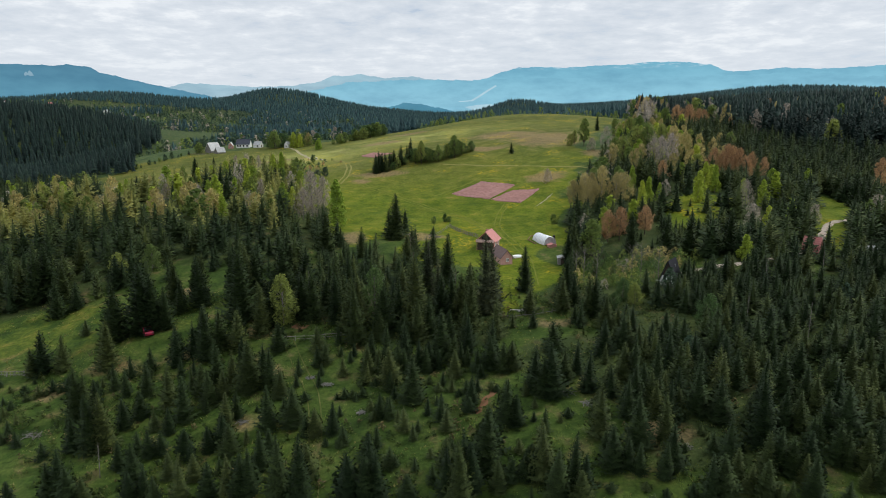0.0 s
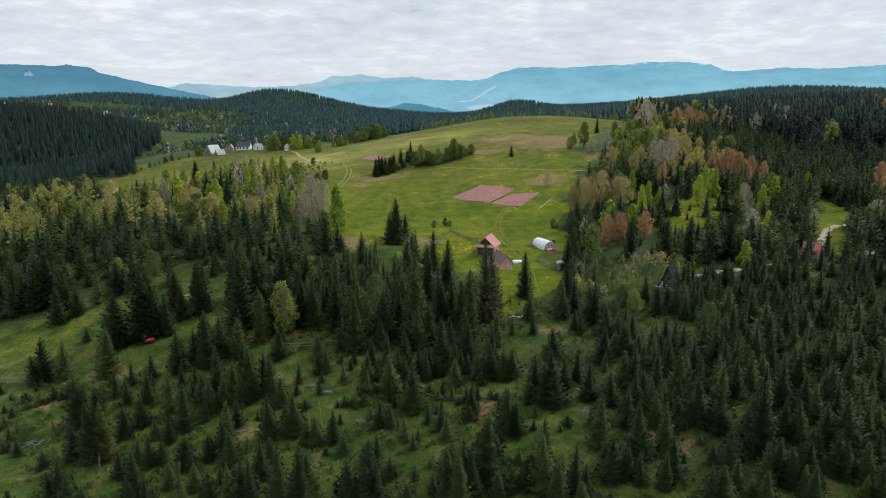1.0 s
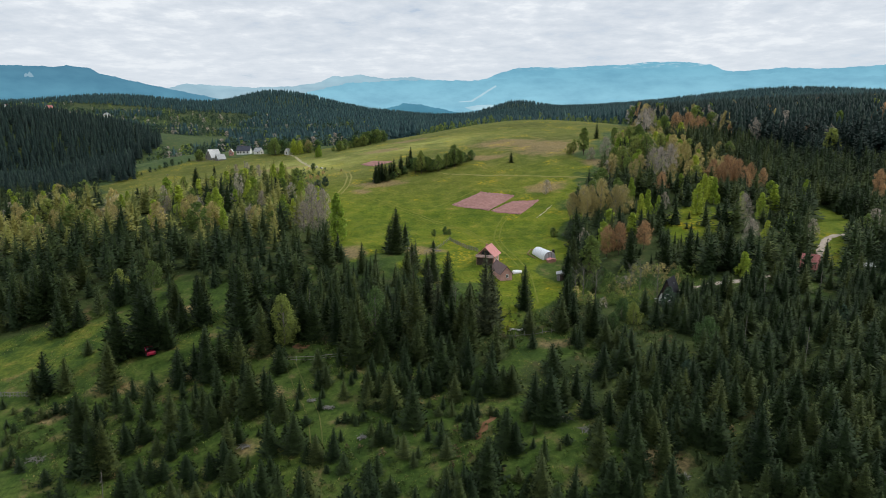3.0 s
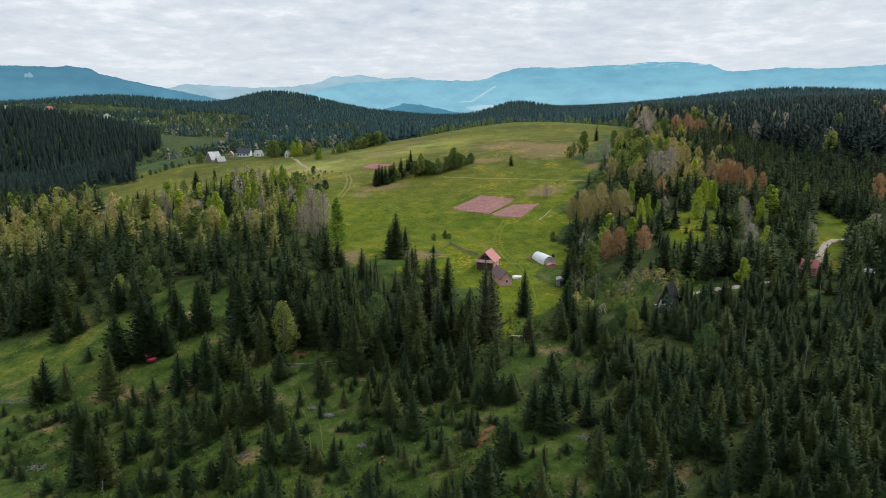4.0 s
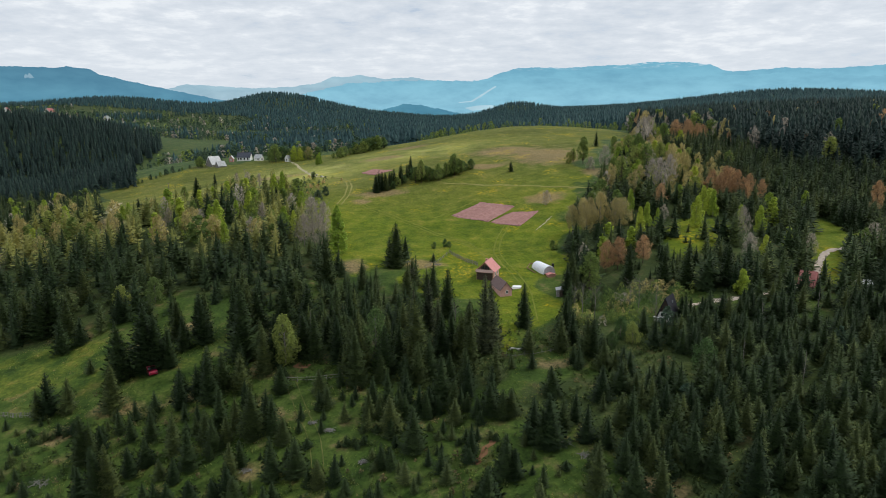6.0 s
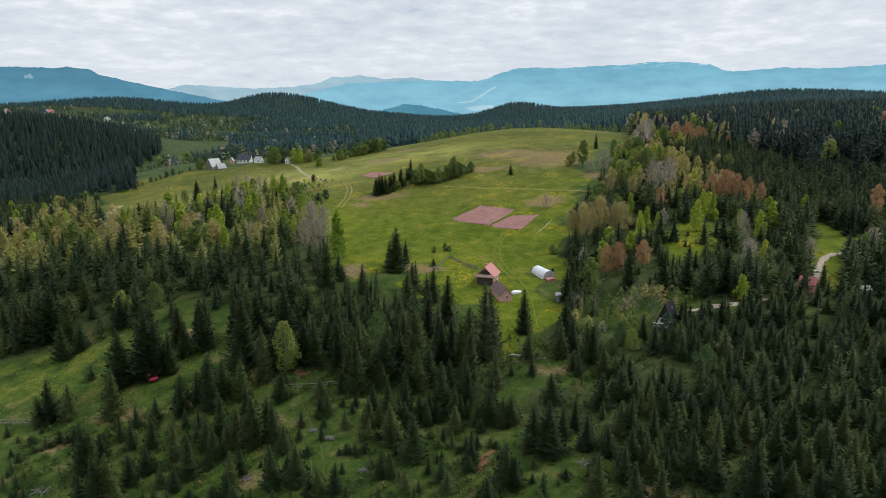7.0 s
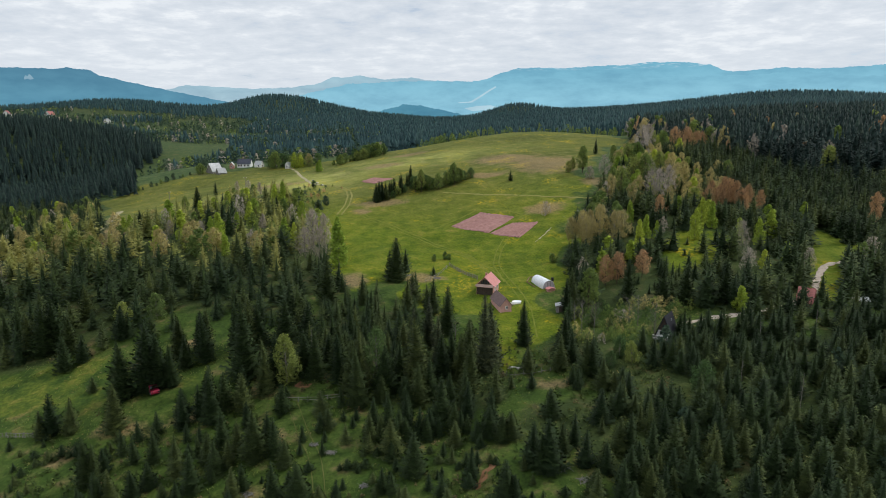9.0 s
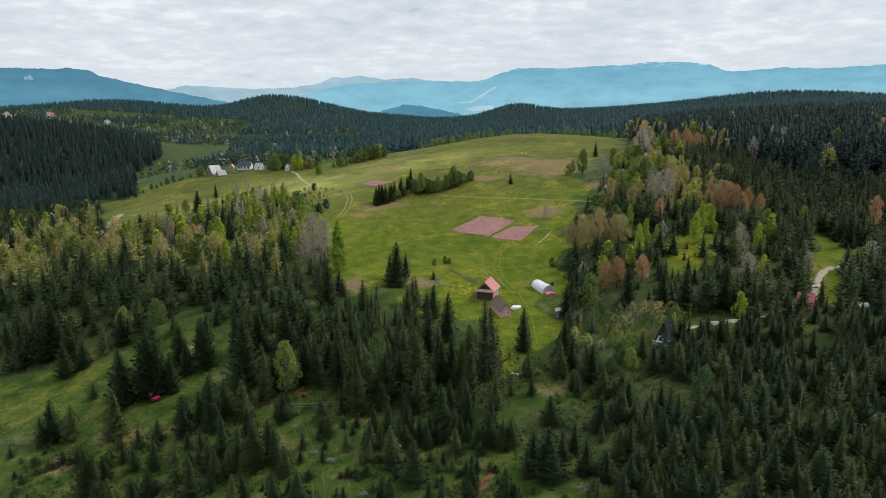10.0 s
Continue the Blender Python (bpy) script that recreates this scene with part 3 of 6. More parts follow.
LOW_BUSHES_A = [
    (-76.8, 105.5, 1.7), (-73.5, 104.6, 2), (-70.1, 103.1, 2.9), (-68.2, 104.2, 2.9), (-73, 99.8, 2.2), (-71.8, 102, 2.2),
    (-70.3, 102.1, 1.4), (-65.3, 103.8, 3.1), (-68.8, 103.1, 1.6), (-66.7, 103.7, 1.9), (-15.4, 92.7, 2.3), (-14.1, 92.7, 1.9),
    (-12.6, 92.8, 2), (-10.9, 89.1, 2.3), (-16.6, 92.7, 1.6), (-7.1, 76.1, 2.3), (-6.2, 75.6, 2), (-1.6, 75.8, 1.8),
    (7.4, 90.6, 2.2), (3.8, 85.8, 2.9), (17.2, 81, 1.9), (16, 79.9, 1.3), (8.3, 69.8, 3.7), (9.9, 75, 2.4),
    (19.2, 65.4, 1.6), (18.1, 66.4, 1.1), (22.9, 65, 1.4), (-13.5, 91.7, 1.8), (-10, 86.5, 2.3), (-13.1, 95.5, 1.8),
]
LOW_BUSHES_B = [
    (-10.8, 95, 1.8), (-7.5, 94.5, 1.9), (11.3, 74.6, 1.8), (-2.2, 95, 1.8), (-0.7, 92, 1.9), (8.2, 90.1, 1.6),
    (2.4, 90, 1.5), (-3.7, 91.4, 2.2), (24.8, 80.7, 2), (31, 77.2, 2.2), (31.9, 77.2, 1.6), (32.4, 73.6, 2),
    (32.7, 72, 1.6), (34.8, 71, 2.3), (35.5, 69.5, 2), (29.4, 70.9, 1.3), (24.8, 63.5, 1.5), (27.4, 63, 1.9),
    (-21.8, 93.6, 2.1), (-21.4, 88.4, 2), (-18.7, 85.2, 2.1), (-16.4, 81.6, 1.6), (-14.1, 81.1, 2.1),
]
TAN = [
    (44.3, 197.4, 10), (49.2, 195.4, 11.6), (53.2, 193.9, 9.8), (41.3, 198.5, 8.2), (-116.7, 205.7, 4.7), (-108, 203.5, 6.6), (-104.6, 200.3, 5.6),
    (-110.7, 201.6, 4.7),
]
LIME = [
    (62.7, 210.9, 8), (59.7, 189, 8.7), (66.5, 194.4, 6.2), (63.6, 195.3, 8.1), (77.5, 191.9, 9.7), (86.9, 202.2, 9.2), (84.7, 205.1, 9.3),
    (88.1, 185.5, 8.5), (94.1, 185.7, 8.2), (84.9, 163.3, 5.4), (67.3, 137.6, 5.9), (-31.2, 185.6, 14.6), (-35.7, 210.9, 9.7), (-50.6, 211.7, 6.8),
    (-70.6, 265.3, 9.5), (-67.9, 267, 10.3), (-54.5, 243.7, 6.6), (-69.4, 354.7, 5.6), (-73.1, 204.5, 11.2), (-78, 210.4, 8.1), (-109.6, 219.4, 7), (-114.8, 225.2, 5.1), (-93.4, 204.1, 6.6), (-67.7, 193.5, 7.2),
    (-85.4, 209.9, 3.9),
]
ORANGE = [
    (74.1, 215.1, 6.8), (96, 226.3, 8.5), (100.6, 225.1, 10.1), (105.1, 225.9, 9.1), (107.5, 223.3, 6), (113, 224.5, 7.1), (126.1, 332.4, 11.3),
    (136.6, 338.1, 8.8), (123.4, 340.4, 10.6), (142.1, 319.7, 7), (46.1, 163.1, 8), (43, 162.8, 7.7), (53.5, 165.6, 7), (146.3, 212.1, 11.2),
]
GREEN = [
    (60.7, 276.2, 12.1), (57.5, 281.1, 6.4), (55.3, 279.7, 4.9), (77, 286.8, 10.1), (83.2, 286.4, 10.5), (87, 286.4, 11.3), (109.9, 319.1, 11.9),
    (107.6, 329.8, 11.2), (183, 481.8, 14.1), (66, 246.7, 9.9), (68, 242.6, 10.8), (76.1, 252.9, 12.3), (80.6, 252.5, 13.4), (93, 273.5, 9.6),
    (-9.3, 272.8, 10.2), (-5.6, 273.9, 5.9), (-2, 272.7, 7.3), (1.7, 275.3, 7.1), (5, 277.3, 9.8), (8, 278.7, 6.2), (11.4, 284.3, 2.5),
    (-11.8, 273.6, 6.6), (-19.4, 270.5, 4.1), (-108.9, 266, 6.7), (32.9, 185.6, 2.9), (35.1, 147.2, 10.9),
]
GREY = [
    (79, 230.4, 11.7), (83.2, 233.6, 11.9), (77.1, 234, 10.5), (95.7, 306.6, 14.7), (100.9, 314.8, 14.2), (68.3, 268.8, 8.3), (61.6, 266.5, 4.7),
    (86.6, 180.3, 8), (80.7, 164, 5.4), (97.8, 165, 4.6), (-41.6, 199.8, 13.2), (-38.7, 203.6, 11.2), (-43, 193.3, 9), (-38.1, 190.8, 8.9),
    (-88.1, 196, 6.3), (-63.8, 221.3, 6.1), (-90.2, 293.4, 7.1), (-98.8, 303.9, 6.5), (-83.8, 289.5, 6.5), (37.4, 228.4, 4.6), (-92.1, 210, 5.8), (-81.7, 210.1, 5.8),
]
BARE = [
    (30.8, 134.6, 7.2), (33.4, 134.1, 6.5), (41.3, 134.8, 7), (43.3, 134.9, 6.8), (44.7, 127.7, 7.3), (2.7, 133.7, 4.8), (-8.1, 154.4, 5.3),
    (29.8, 137.9, 5.4), (-124.9, 191.8, 7.2), (-124.8, 174.3, 8.3),
]
RIDGE = [
    (-59.3, 371.7, 6.9), (-51.4, 384.3, 6.7), (-47.8, 385.9, 7.8), (-44.2, 390.8, 9.2), (-40.2, 391.8, 9.9), (-103.5, 391.2, 11), (-90.7, 388.5, 9.2),
    (-87.2, 388.6, 9.2), (-80.3, 383.4, 7.1), (-64.5, 376.7, 3.6), (-147.1, 386.3, 7.5), (-55.3, 383.1, 4.7),
]
MIDDLE_WOOD = [
    (-49, 138), (-36, 147), (-26, 155), (-13, 150), (-2, 140), (8, 131), (11, 114),
    (10, 107), (2, 105), (-9, 106), (-19, 110), (-25, 118), (-40, 120),
]
RIGHT_YOUNG = [
    (20, 122), (26, 135), (29, 143), (43, 132), (49, 126), (61, 127), (73, 126),
    (109, 127), (59, 64), (25, 69), (22, 79), (14, 94), (14, 102), (28, 106),
]
CLEAR_A = [
    (65, 187), (76, 200), (89, 199), (87, 188), (74, 172), (60, 163),
]
CLEAR_B = [
    (106, 182), (124, 209), (129, 193), (125, 183), (109, 169), (91, 139), (85, 138),
    (84, 141),
]
LEFT_PASTURE = [
    (-113, 135), (-96, 141), (-80, 135), (-78, 142), (-61, 122), (-53, 122), (-50, 144),
    (-44, 123), (-51, 117), (-67, 119), (-68, 111), (-85, 113), (-97, 113),
]
FORE_PASTURE = [
    (11, 114), (21, 113), (21, 103), (16, 94), (10, 92), (5, 91),
]
FARM_MEADOW = [
    (-26, 165), (-33, 185), (-36, 204), (-53, 241), (-73, 289), (-93, 298), (-98, 262), (-106, 240), (-117, 226), (-135, 252), (-152, 285), (-168, 312), (-184, 336), (-172, 368), (-150, 392), (-77, 400),
    (-48, 440), (0, 460), (60, 470), (100, 440), (109, 379), (77, 314), (56, 279), (62, 251), (47, 229), (34, 186),
    (26, 149), (26, 135), (19, 120), (11, 114), (11, 137), (2, 158), (-6, 150), (-15, 171),
]
DRY_PATCHES = [(-60, 109.5, 9, 3.5), (-47, 111, 6, 3), (31, 318, 22, 15), (48, 300, 22, 24), (21, 287, 10, 5), (38, 236, 9, 8), (-32, 341, 14, 10), (-26, 262, 14, 6), (-6, 176, 8, 6), (66, 262, 12, 8), (-33, 252, 5, 5), (-24, 262, 9, 4), (-25, 173, 5, 9),
               (-118, 232, 9, 22), (-30, 102, 3, 4), (-31, 89, 4, 3), (28, 75, 6, 4), (-68, 104, 5, 4), (-62, 112, 5, 3), (-35, 117, 4, 4),
               (20, 112, 6, 3), (60, 66, 6, 4), (-108, 136, 8, 5), (-56, 138, 5, 3), (15, 290, 9, 4), (-85, 322, 20, 8), (-20, 372, 14, 8)]
LEFT_WOOD = [
    (-265, 230), (-255, 322), (-215, 338), (-178, 326), (-166, 306), (-158, 284), (-140, 262), (-109, 268), (-93, 292), (-72, 288), (-51, 238), (-34, 201), (-29, 165),
    (-31, 150), (-40, 142), (-51, 152), (-67, 159), (-78, 160), (-74, 149), (-82, 141), (-98, 137), (-140, 139), (-200, 165),
]
RIGHT_WOOD = [
    (33, 149), (37, 186), (45, 214), (56, 231), (68, 258), (66, 267), (78, 287), (106, 351), (124, 355), (139, 328), (150, 265), (212, 258),
    (111, 130), (93, 134), (88, 138), (74, 133), (66, 138), (58, 141), (44, 149),
]
WOODS = [LEFT_WOOD, MIDDLE_WOOD, RIGHT_YOUNG, RIGHT_WOOD]


def build_ground():
    ang = np.radians(np.concatenate([np.arange(-50, 50, 0.45), np.arange(50, 310, 4.0)]))
    rad = np.concatenate([[0.0], np.geomspace(4, 60, 24)[:-1], np.geomspace(60, 480, 210)[:-1], np.geomspace(480, 4950, 90)])
    A, R = np.meshgrid(ang, rad, indexing="ij")
    X, Y = R * np.sin(A), R * np.cos(A)
    Z = surface(X, Y)
    na, nr = A.shape
    verts = np.stack([X.ravel(), Y.ravel(), Z.ravel()], 1)
    i, j = np.meshgrid(np.arange(na), np.arange(nr - 1), indexing="ij")
    k = (i + 1) % na
    quads = np.stack([i * nr + j, i * nr + j + 1, k * nr + j + 1, k * nr + j], -1).reshape(-1, 4)
    me = mesh_of("ground", verts, quads[:, ::-1], GROUND, smooth=True)
    x, y = verts[:, 0], verts[:, 1]
    wob_x, wob_y = x + 4 * np.sin(0.21 * y) + 2 * np.sin(0.53 * x), y + 4 * np.sin(0.19 * x + 1) + 2 * np.sin(0.47 * y)
    zone = np.zeros((len(verts), 4), np.float32)
    zone[:, 3] = 1
    rough_edge = [(4.0 * math.cos(k * 2.4) * (k / 9) ** 0.5, 4.0 * math.sin(k * 2.4) * (k / 9) ** 0.5) for k in range(10)]

    def soft(poly, px, py):
        return sum(inside(poly, px + a, py + b).astype(float) for a, b in rough_edge) / len(rough_edge)
    zone[:, 0] = np.maximum(soft(FARM_MEADOW, wob_x, wob_y), np.maximum(soft(CLEAR_A, x, y), soft(CLEAR_B, x, y)))
    zone[:, 0] = np.maximum(zone[:, 0], 0.40 * soft(LEFT_PASTURE, wob_x, wob_y))
    zone[:, 0] = np.maximum(zone[:, 0], 0.28 * soft(FORE_PASTURE, wob_x, wob_y))
    zone[:, 0] = np.maximum(zone[:, 0], 0.24 * np.exp(-((x - 2) / 34) ** 2) * (y < 130))
    for px, py, a, b in DRY_PATCHES:
        zone[:, 1] = np.maximum(zone[:, 1], np.exp(-((x - px) / a) ** 2 - ((y - py) / b) ** 2) * (1.0 if py > 150 else 0.8))
    zone[:, 1] = np.maximum(zone[:, 1], 0.26 * np.clip((y - 250 - 0.3 * np.abs(x - 30)) / 40, 0, 1) * np.clip((500 - y) / 40, 0, 1))
    wood = np.zeros(len(verts))
    for poly in WOODS:
        wood = np.maximum(wood, soft(poly, wob_x, wob_y))
    wood = np.maximum(wood, (y > 470) & ~((x < -60) & (y < 1080) & (x > -900)))
    wood *= 1 - np.maximum(soft(CLEAR_A, x, y), soft(CLEAR_B, x, y))
    valley = (y > 440) & (x < -60) & (y < 1080)
    zone[:, 2] = np.maximum(wood * 0.9, valley * 0.62)
    zone[:, 3] = np.clip((y - 225 + 0.25 * np.abs(x - 10) + 12 * np.sin(0.05 * x + 0.03 * y)) / 70, 0, 1)
    # Where sun through broken cloud falls on the ridge; drives the paler grass.
    sun_patch = np.maximum(np.exp(-((x + 78) / 42) ** 2 - ((y - 318 - 0.25 * (x + 78)) / 34) ** 2), 0.8 * np.exp(-((x + 25) / 48) ** 2 - ((y - 345) / 20) ** 2))
    me.attributes.new("sun_patch", "FLOAT", "POINT").data.foreach_set("value", np.clip(1.15 * sun_patch, 0, 0.95).astype(np.float32))
    me.attributes.new("zone", "FLOAT_COLOR", "POINT").data.foreach_set("color", zone.ravel())
    return tagged(new("ground", me), "green hill pasture with dry patches and woodland floor", "ground", kind="structure")


ground = build_ground()


def draped(name, line, widths, mat, label, category, lift=0.07, kind="structure", wob=0.25):
    """A strip that lies on the land along a line of plan points."""
    pts = []
    for (ax, ay), (bx, by) in zip(line, line[1:]):
        n = max(2, int(math.hypot(bx - ax, by - ay) / 1.2))
        pts += [(ax + (bx - ax) * i / n, ay + (by - ay) * i / n) for i in range(n)]
    pts.append(line[-1])
    p = np.array(pts)
    for _ in range(6):
        p[1:-1] = (p[:-2] + 2 * p[1:-1] + p[2:]) / 4
    d = np.gradient(p, axis=0)
    d /= np.linalg.norm(d, axis=1)[:, None] + 1e-9
    side = np.stack([-d[:, 1], d[:, 0]], 1)
    rng = np.random.default_rng(len(pts))
    verts, quads = [], []
    cols = len(widths)
    for i in range(len(p)):
        for wdt in widths:
            x, y = p[i] + side[i] * (wdt + rng.uniform(-wob, wob))
            verts.append((x, y, level(x, y) + lift))
    for i in range(len(p) - 1):
        for c in range(cols - 1):
            a = i * cols + c
            quads.append((a, a + 1, a + cols + 1, a + cols))
    return tagged(new(name, mesh_of(name, verts, np.array(quads)[:, ::-1], mat, True)), label, category, kind=kind)


def field(name, corners, mat, label, rows=True):
    """A ploughed plot: ridges and furrows over a four-cornered piece of land."""
    (ax, ay), (bx, by), (cx, cy), (dx, dy) = corners
    nu, nv = 44, 18
    verts, quads = [], []
    rng = np.random.default_rng(5)
    for i in range(nu + 1):
        for j in range(nv + 1):
            u, v = i / nu, j / nv
            u2 = u + (rng.uniform(-0.012, 0.012) if 0 < j < nv else rng.uniform(-0.01, 0.01))
            x = (1 - u2) * (1 - v) * ax + u2 * (1 - v) * bx + u2 * v * cx + (1 - u2) * v * dx
            y = (1 - u2) * (1 - v) * ay + u2 * (1 - v) * by + u2 * v * cy + (1 - u2) * v * dy
            edge = i in (0, nu) or j in (0, nv)
            verts.append((x, y, level(x, y) + (0.05 if edge else 0.16 + (0.20 if j % 2 else -0.08) + rng.uniform(-0.03, 0.03))))
    for i in range(nu):
        for j in range(nv):
            a = i * (nv + 1) + j
            quads.append((a, a + 1, a + nv + 2, a + nv + 1))
    return tagged(new(name, mesh_of(name, verts, np.array(quads), mat, False)), label, "field", kind="structure")


field("ploughed_field", [(3.0, 228.9), (14.3, 240.6), (26.3, 231.0), (16.0, 218.6)], PLOUGHED, "ploughed plot of reddish brown soil on the meadow")
field("ploughed_field", [(16.5, 218.0), (25.0, 226.2), (34.0, 222.8), (26.0, 210.4)], PLOUGHED, "ploughed plot of reddish soil with a green edge")
field("ploughed_field", [(-38.9, 301.9), (-33.4, 308.2), (-23.7, 300.4), (-31.5, 293.6)], PLOUGHED, "small far plot of ploughed reddish soil")
draped("grass_track", [(0, 268.2), (15.5, 260.7), (33.7, 252.5), (50.5, 243.4), (58, 240)], (-0.55, 0, 0.55), GRASS_TRACK, "worn earth track along the meadow slope", "track")
draped("farm_track", [(-92, 384), (-84, 366), (-78.6, 349), (-65.3, 314), (-60, 306)], (-0.75, 0, 0.75), TRACK, "pale dirt track leading to the upper farm", "track")
for off in (-0.9, 0.9):
    draped("wheel_rut", [(-60, 306), (-51.5, 299), (-43, 287), (-40.5, 276), (-39.8, 262), (-41, 249)], (off - 0.35, off + 0.35), GRASS_TRACK, "faint wheel rut across the meadow", "track", wob=0.1)
    draped("wheel_rut", [(-29, 113), (-27.6, 109.7), (-24, 101.5), (-21.3, 97), (-19, 88), (-17.4, 78), (-16, 68)], (off - 0.1, off + 0.1), LOW_RUT, "faint wheel rut in the lower pasture", "track", wob=0.05)
for off in (-0.8, 0.8):
    draped("wheel_rut", [(-40.2, 251), (-34.7, 250.5), (-26, 240), (-12, 224), (-1.6, 209.4), (7.4, 198.5), (13.8, 183), (16.5, 172)], (off - 0.25, off + 0.25), FAINT_RUT, "faint wheel rut down the meadow to the farmhouse", "track", wob=0.1)
    draped("wheel_rut", [(22, 214), (18, 200), (16, 188), (17.5, 176), (20, 165), (21, 150), (20, 134)], (off - 0.2, off + 0.2), FAINT_RUT, "faint wheel rut between farmhouse and polytunnel", "track", wob=0.1)
draped("garden_strip", [(-3, 227.8), (5.3, 235.5), (14.5, 244.5), (22.3, 240.2), (29.5, 233.3)], (-0.4, 0.4), FAINT_RUT, "worn grass edge round the ploughed plots", "track")
draped("garden_strip", [(37.5, 216.2), (34, 210), (29.9, 204.6)], (-0.2, 0.2), TRACK, "pale plank path beside the ploughed plots", "track")
draped("gravel_road", [(118, 174), (108.9, 169.6), (101.7, 165.2), (94.6, 155.5), (87.2, 143.7), (82, 139.5), (75, 137), (66, 135.5), (57.6, 135.5), (51.5, 133.0)], (-0.85, -0.3, 0.3, 0.85), GRAVEL, "pale gravel road between the cabins", "road", wob=0.3)
draped("dirt_scar", [(4.6, 84.9), (5.6, 86.4), (6.5, 88.1), (7.8, 90.4)], (-0.45, -0.15, 0.15, 0.45), SOIL, "bare reddish earth scar in the pasture", "soil", wob=0.32)
draped("farm_track", [(-128.9, 233.3), (-135.2, 251.0), (-149.3, 284.3), (-156.4, 304.7)], (-1.6, -0.5, 0.5, 1.6), TRACK, "pale worn bank at the edge of the wood", "track", wob=0.5)
draped("dirt_scar", [(-112, 206), (-116, 222), (-124, 242)], (-1.2, 0, 1.2), SOIL, "bare reddish earth bank on the slope", "soil")
draped("dirt_scar", [(-29.1, 118.9), (-26.3, 117.6)], (-0.9, -0.3, 0.3, 0.8), SOIL, "bare earth beside spruces", "soil", wob=0.4)


# ---- far mountains: ridge lines as bearing (degrees right of straight ahead) and rise (degrees), on a wide arc ----
def ridge(name, reach, line, mat, label, jag=0.03):
    rng = np.random.default_rng(len(line))
    b = np.arange(line[0][0], line[-1][0], 0.06)
    rise = np.interp(b, [p[0] for p in line], [p[1] for p in line])
    for k in range(1, 7):
        rise = rise + jag / k * np.sin(b * 2.3 * k * 1.7 + rng.uniform(0, 6)) + jag * 0.35 * rng.uniform(-1, 1, len(b))
    rows = 7
    verts, quads = [], []
    for i in range(len(b)):
        a = radians(b[i])
        top = 66 + reach * math.tan(radians(rise[i]))
        for j in range(rows):
            f = j / (rows - 1)
            r = reach - 420 * f
            verts.append((r * math.sin(a), r * math.cos(a), top + (20 - top) * f + 14 * math.sin(f * math.pi) * math.sin(b[i] * 3.1 + j)))
    for i in range(len(b) - 1):
        for j in range(rows - 1):
            q = i * rows + j
            quads.append((q, q + 1, q + rows + 1, q + rows))
    return tagged(new(name, mesh_of(name, verts, quads, mat, True)), label, "mountain", kind="structure")


def bearing(px):
    return math.degrees(math.atan((px - 784) / 1120 / 1.032 / math.cos(radians(9.5))))


def profile(points):
    """Ridge points given across and down a picture plane 1568 wide whose horizon lies at 222."""
    return [(bearing(x), math.degrees(math.atan((222 - y) / 1120 / 1.03 * math.cos(radians(bearing(x)))))) for x, y in points]


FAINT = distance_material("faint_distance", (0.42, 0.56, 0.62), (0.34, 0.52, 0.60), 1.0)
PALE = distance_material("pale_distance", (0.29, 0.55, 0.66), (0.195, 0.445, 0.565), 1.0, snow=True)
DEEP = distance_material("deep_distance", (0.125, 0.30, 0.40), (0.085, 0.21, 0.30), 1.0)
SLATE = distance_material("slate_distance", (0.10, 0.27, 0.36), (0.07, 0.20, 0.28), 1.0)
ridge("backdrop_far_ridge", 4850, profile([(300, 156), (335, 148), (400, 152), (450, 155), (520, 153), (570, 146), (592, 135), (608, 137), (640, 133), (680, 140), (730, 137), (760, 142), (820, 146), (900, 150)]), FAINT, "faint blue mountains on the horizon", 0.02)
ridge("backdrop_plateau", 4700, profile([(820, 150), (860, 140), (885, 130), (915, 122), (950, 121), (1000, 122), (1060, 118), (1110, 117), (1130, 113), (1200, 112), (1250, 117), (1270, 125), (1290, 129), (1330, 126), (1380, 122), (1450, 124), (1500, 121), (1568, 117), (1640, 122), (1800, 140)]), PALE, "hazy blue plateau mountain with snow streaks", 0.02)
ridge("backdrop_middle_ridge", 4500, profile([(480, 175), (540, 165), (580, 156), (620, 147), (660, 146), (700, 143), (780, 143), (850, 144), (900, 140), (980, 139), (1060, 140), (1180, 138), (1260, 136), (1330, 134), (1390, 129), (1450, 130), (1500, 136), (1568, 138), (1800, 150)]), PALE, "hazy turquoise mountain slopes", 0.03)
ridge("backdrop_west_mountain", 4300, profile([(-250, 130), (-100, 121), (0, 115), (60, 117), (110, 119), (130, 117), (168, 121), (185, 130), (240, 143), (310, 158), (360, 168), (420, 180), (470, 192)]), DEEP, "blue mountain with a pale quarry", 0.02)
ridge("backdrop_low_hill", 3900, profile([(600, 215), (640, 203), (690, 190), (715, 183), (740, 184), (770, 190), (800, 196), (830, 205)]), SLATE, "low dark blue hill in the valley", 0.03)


# ---- trees ----
class Tris:
    """Triangles gathered in lists; every branch is an island of its own."""

    def __init__(self):
        self.v, self.f = [], []

    def fan(self, points, faces):
        k = len(self.v)
        self.v += [tuple(p) for p in points]
        self.f += [tuple(k + i for i in f) for f in faces]

    def arrays(self):
        return np.array(self.v, np.float32), np.array(self.f, np.int32)


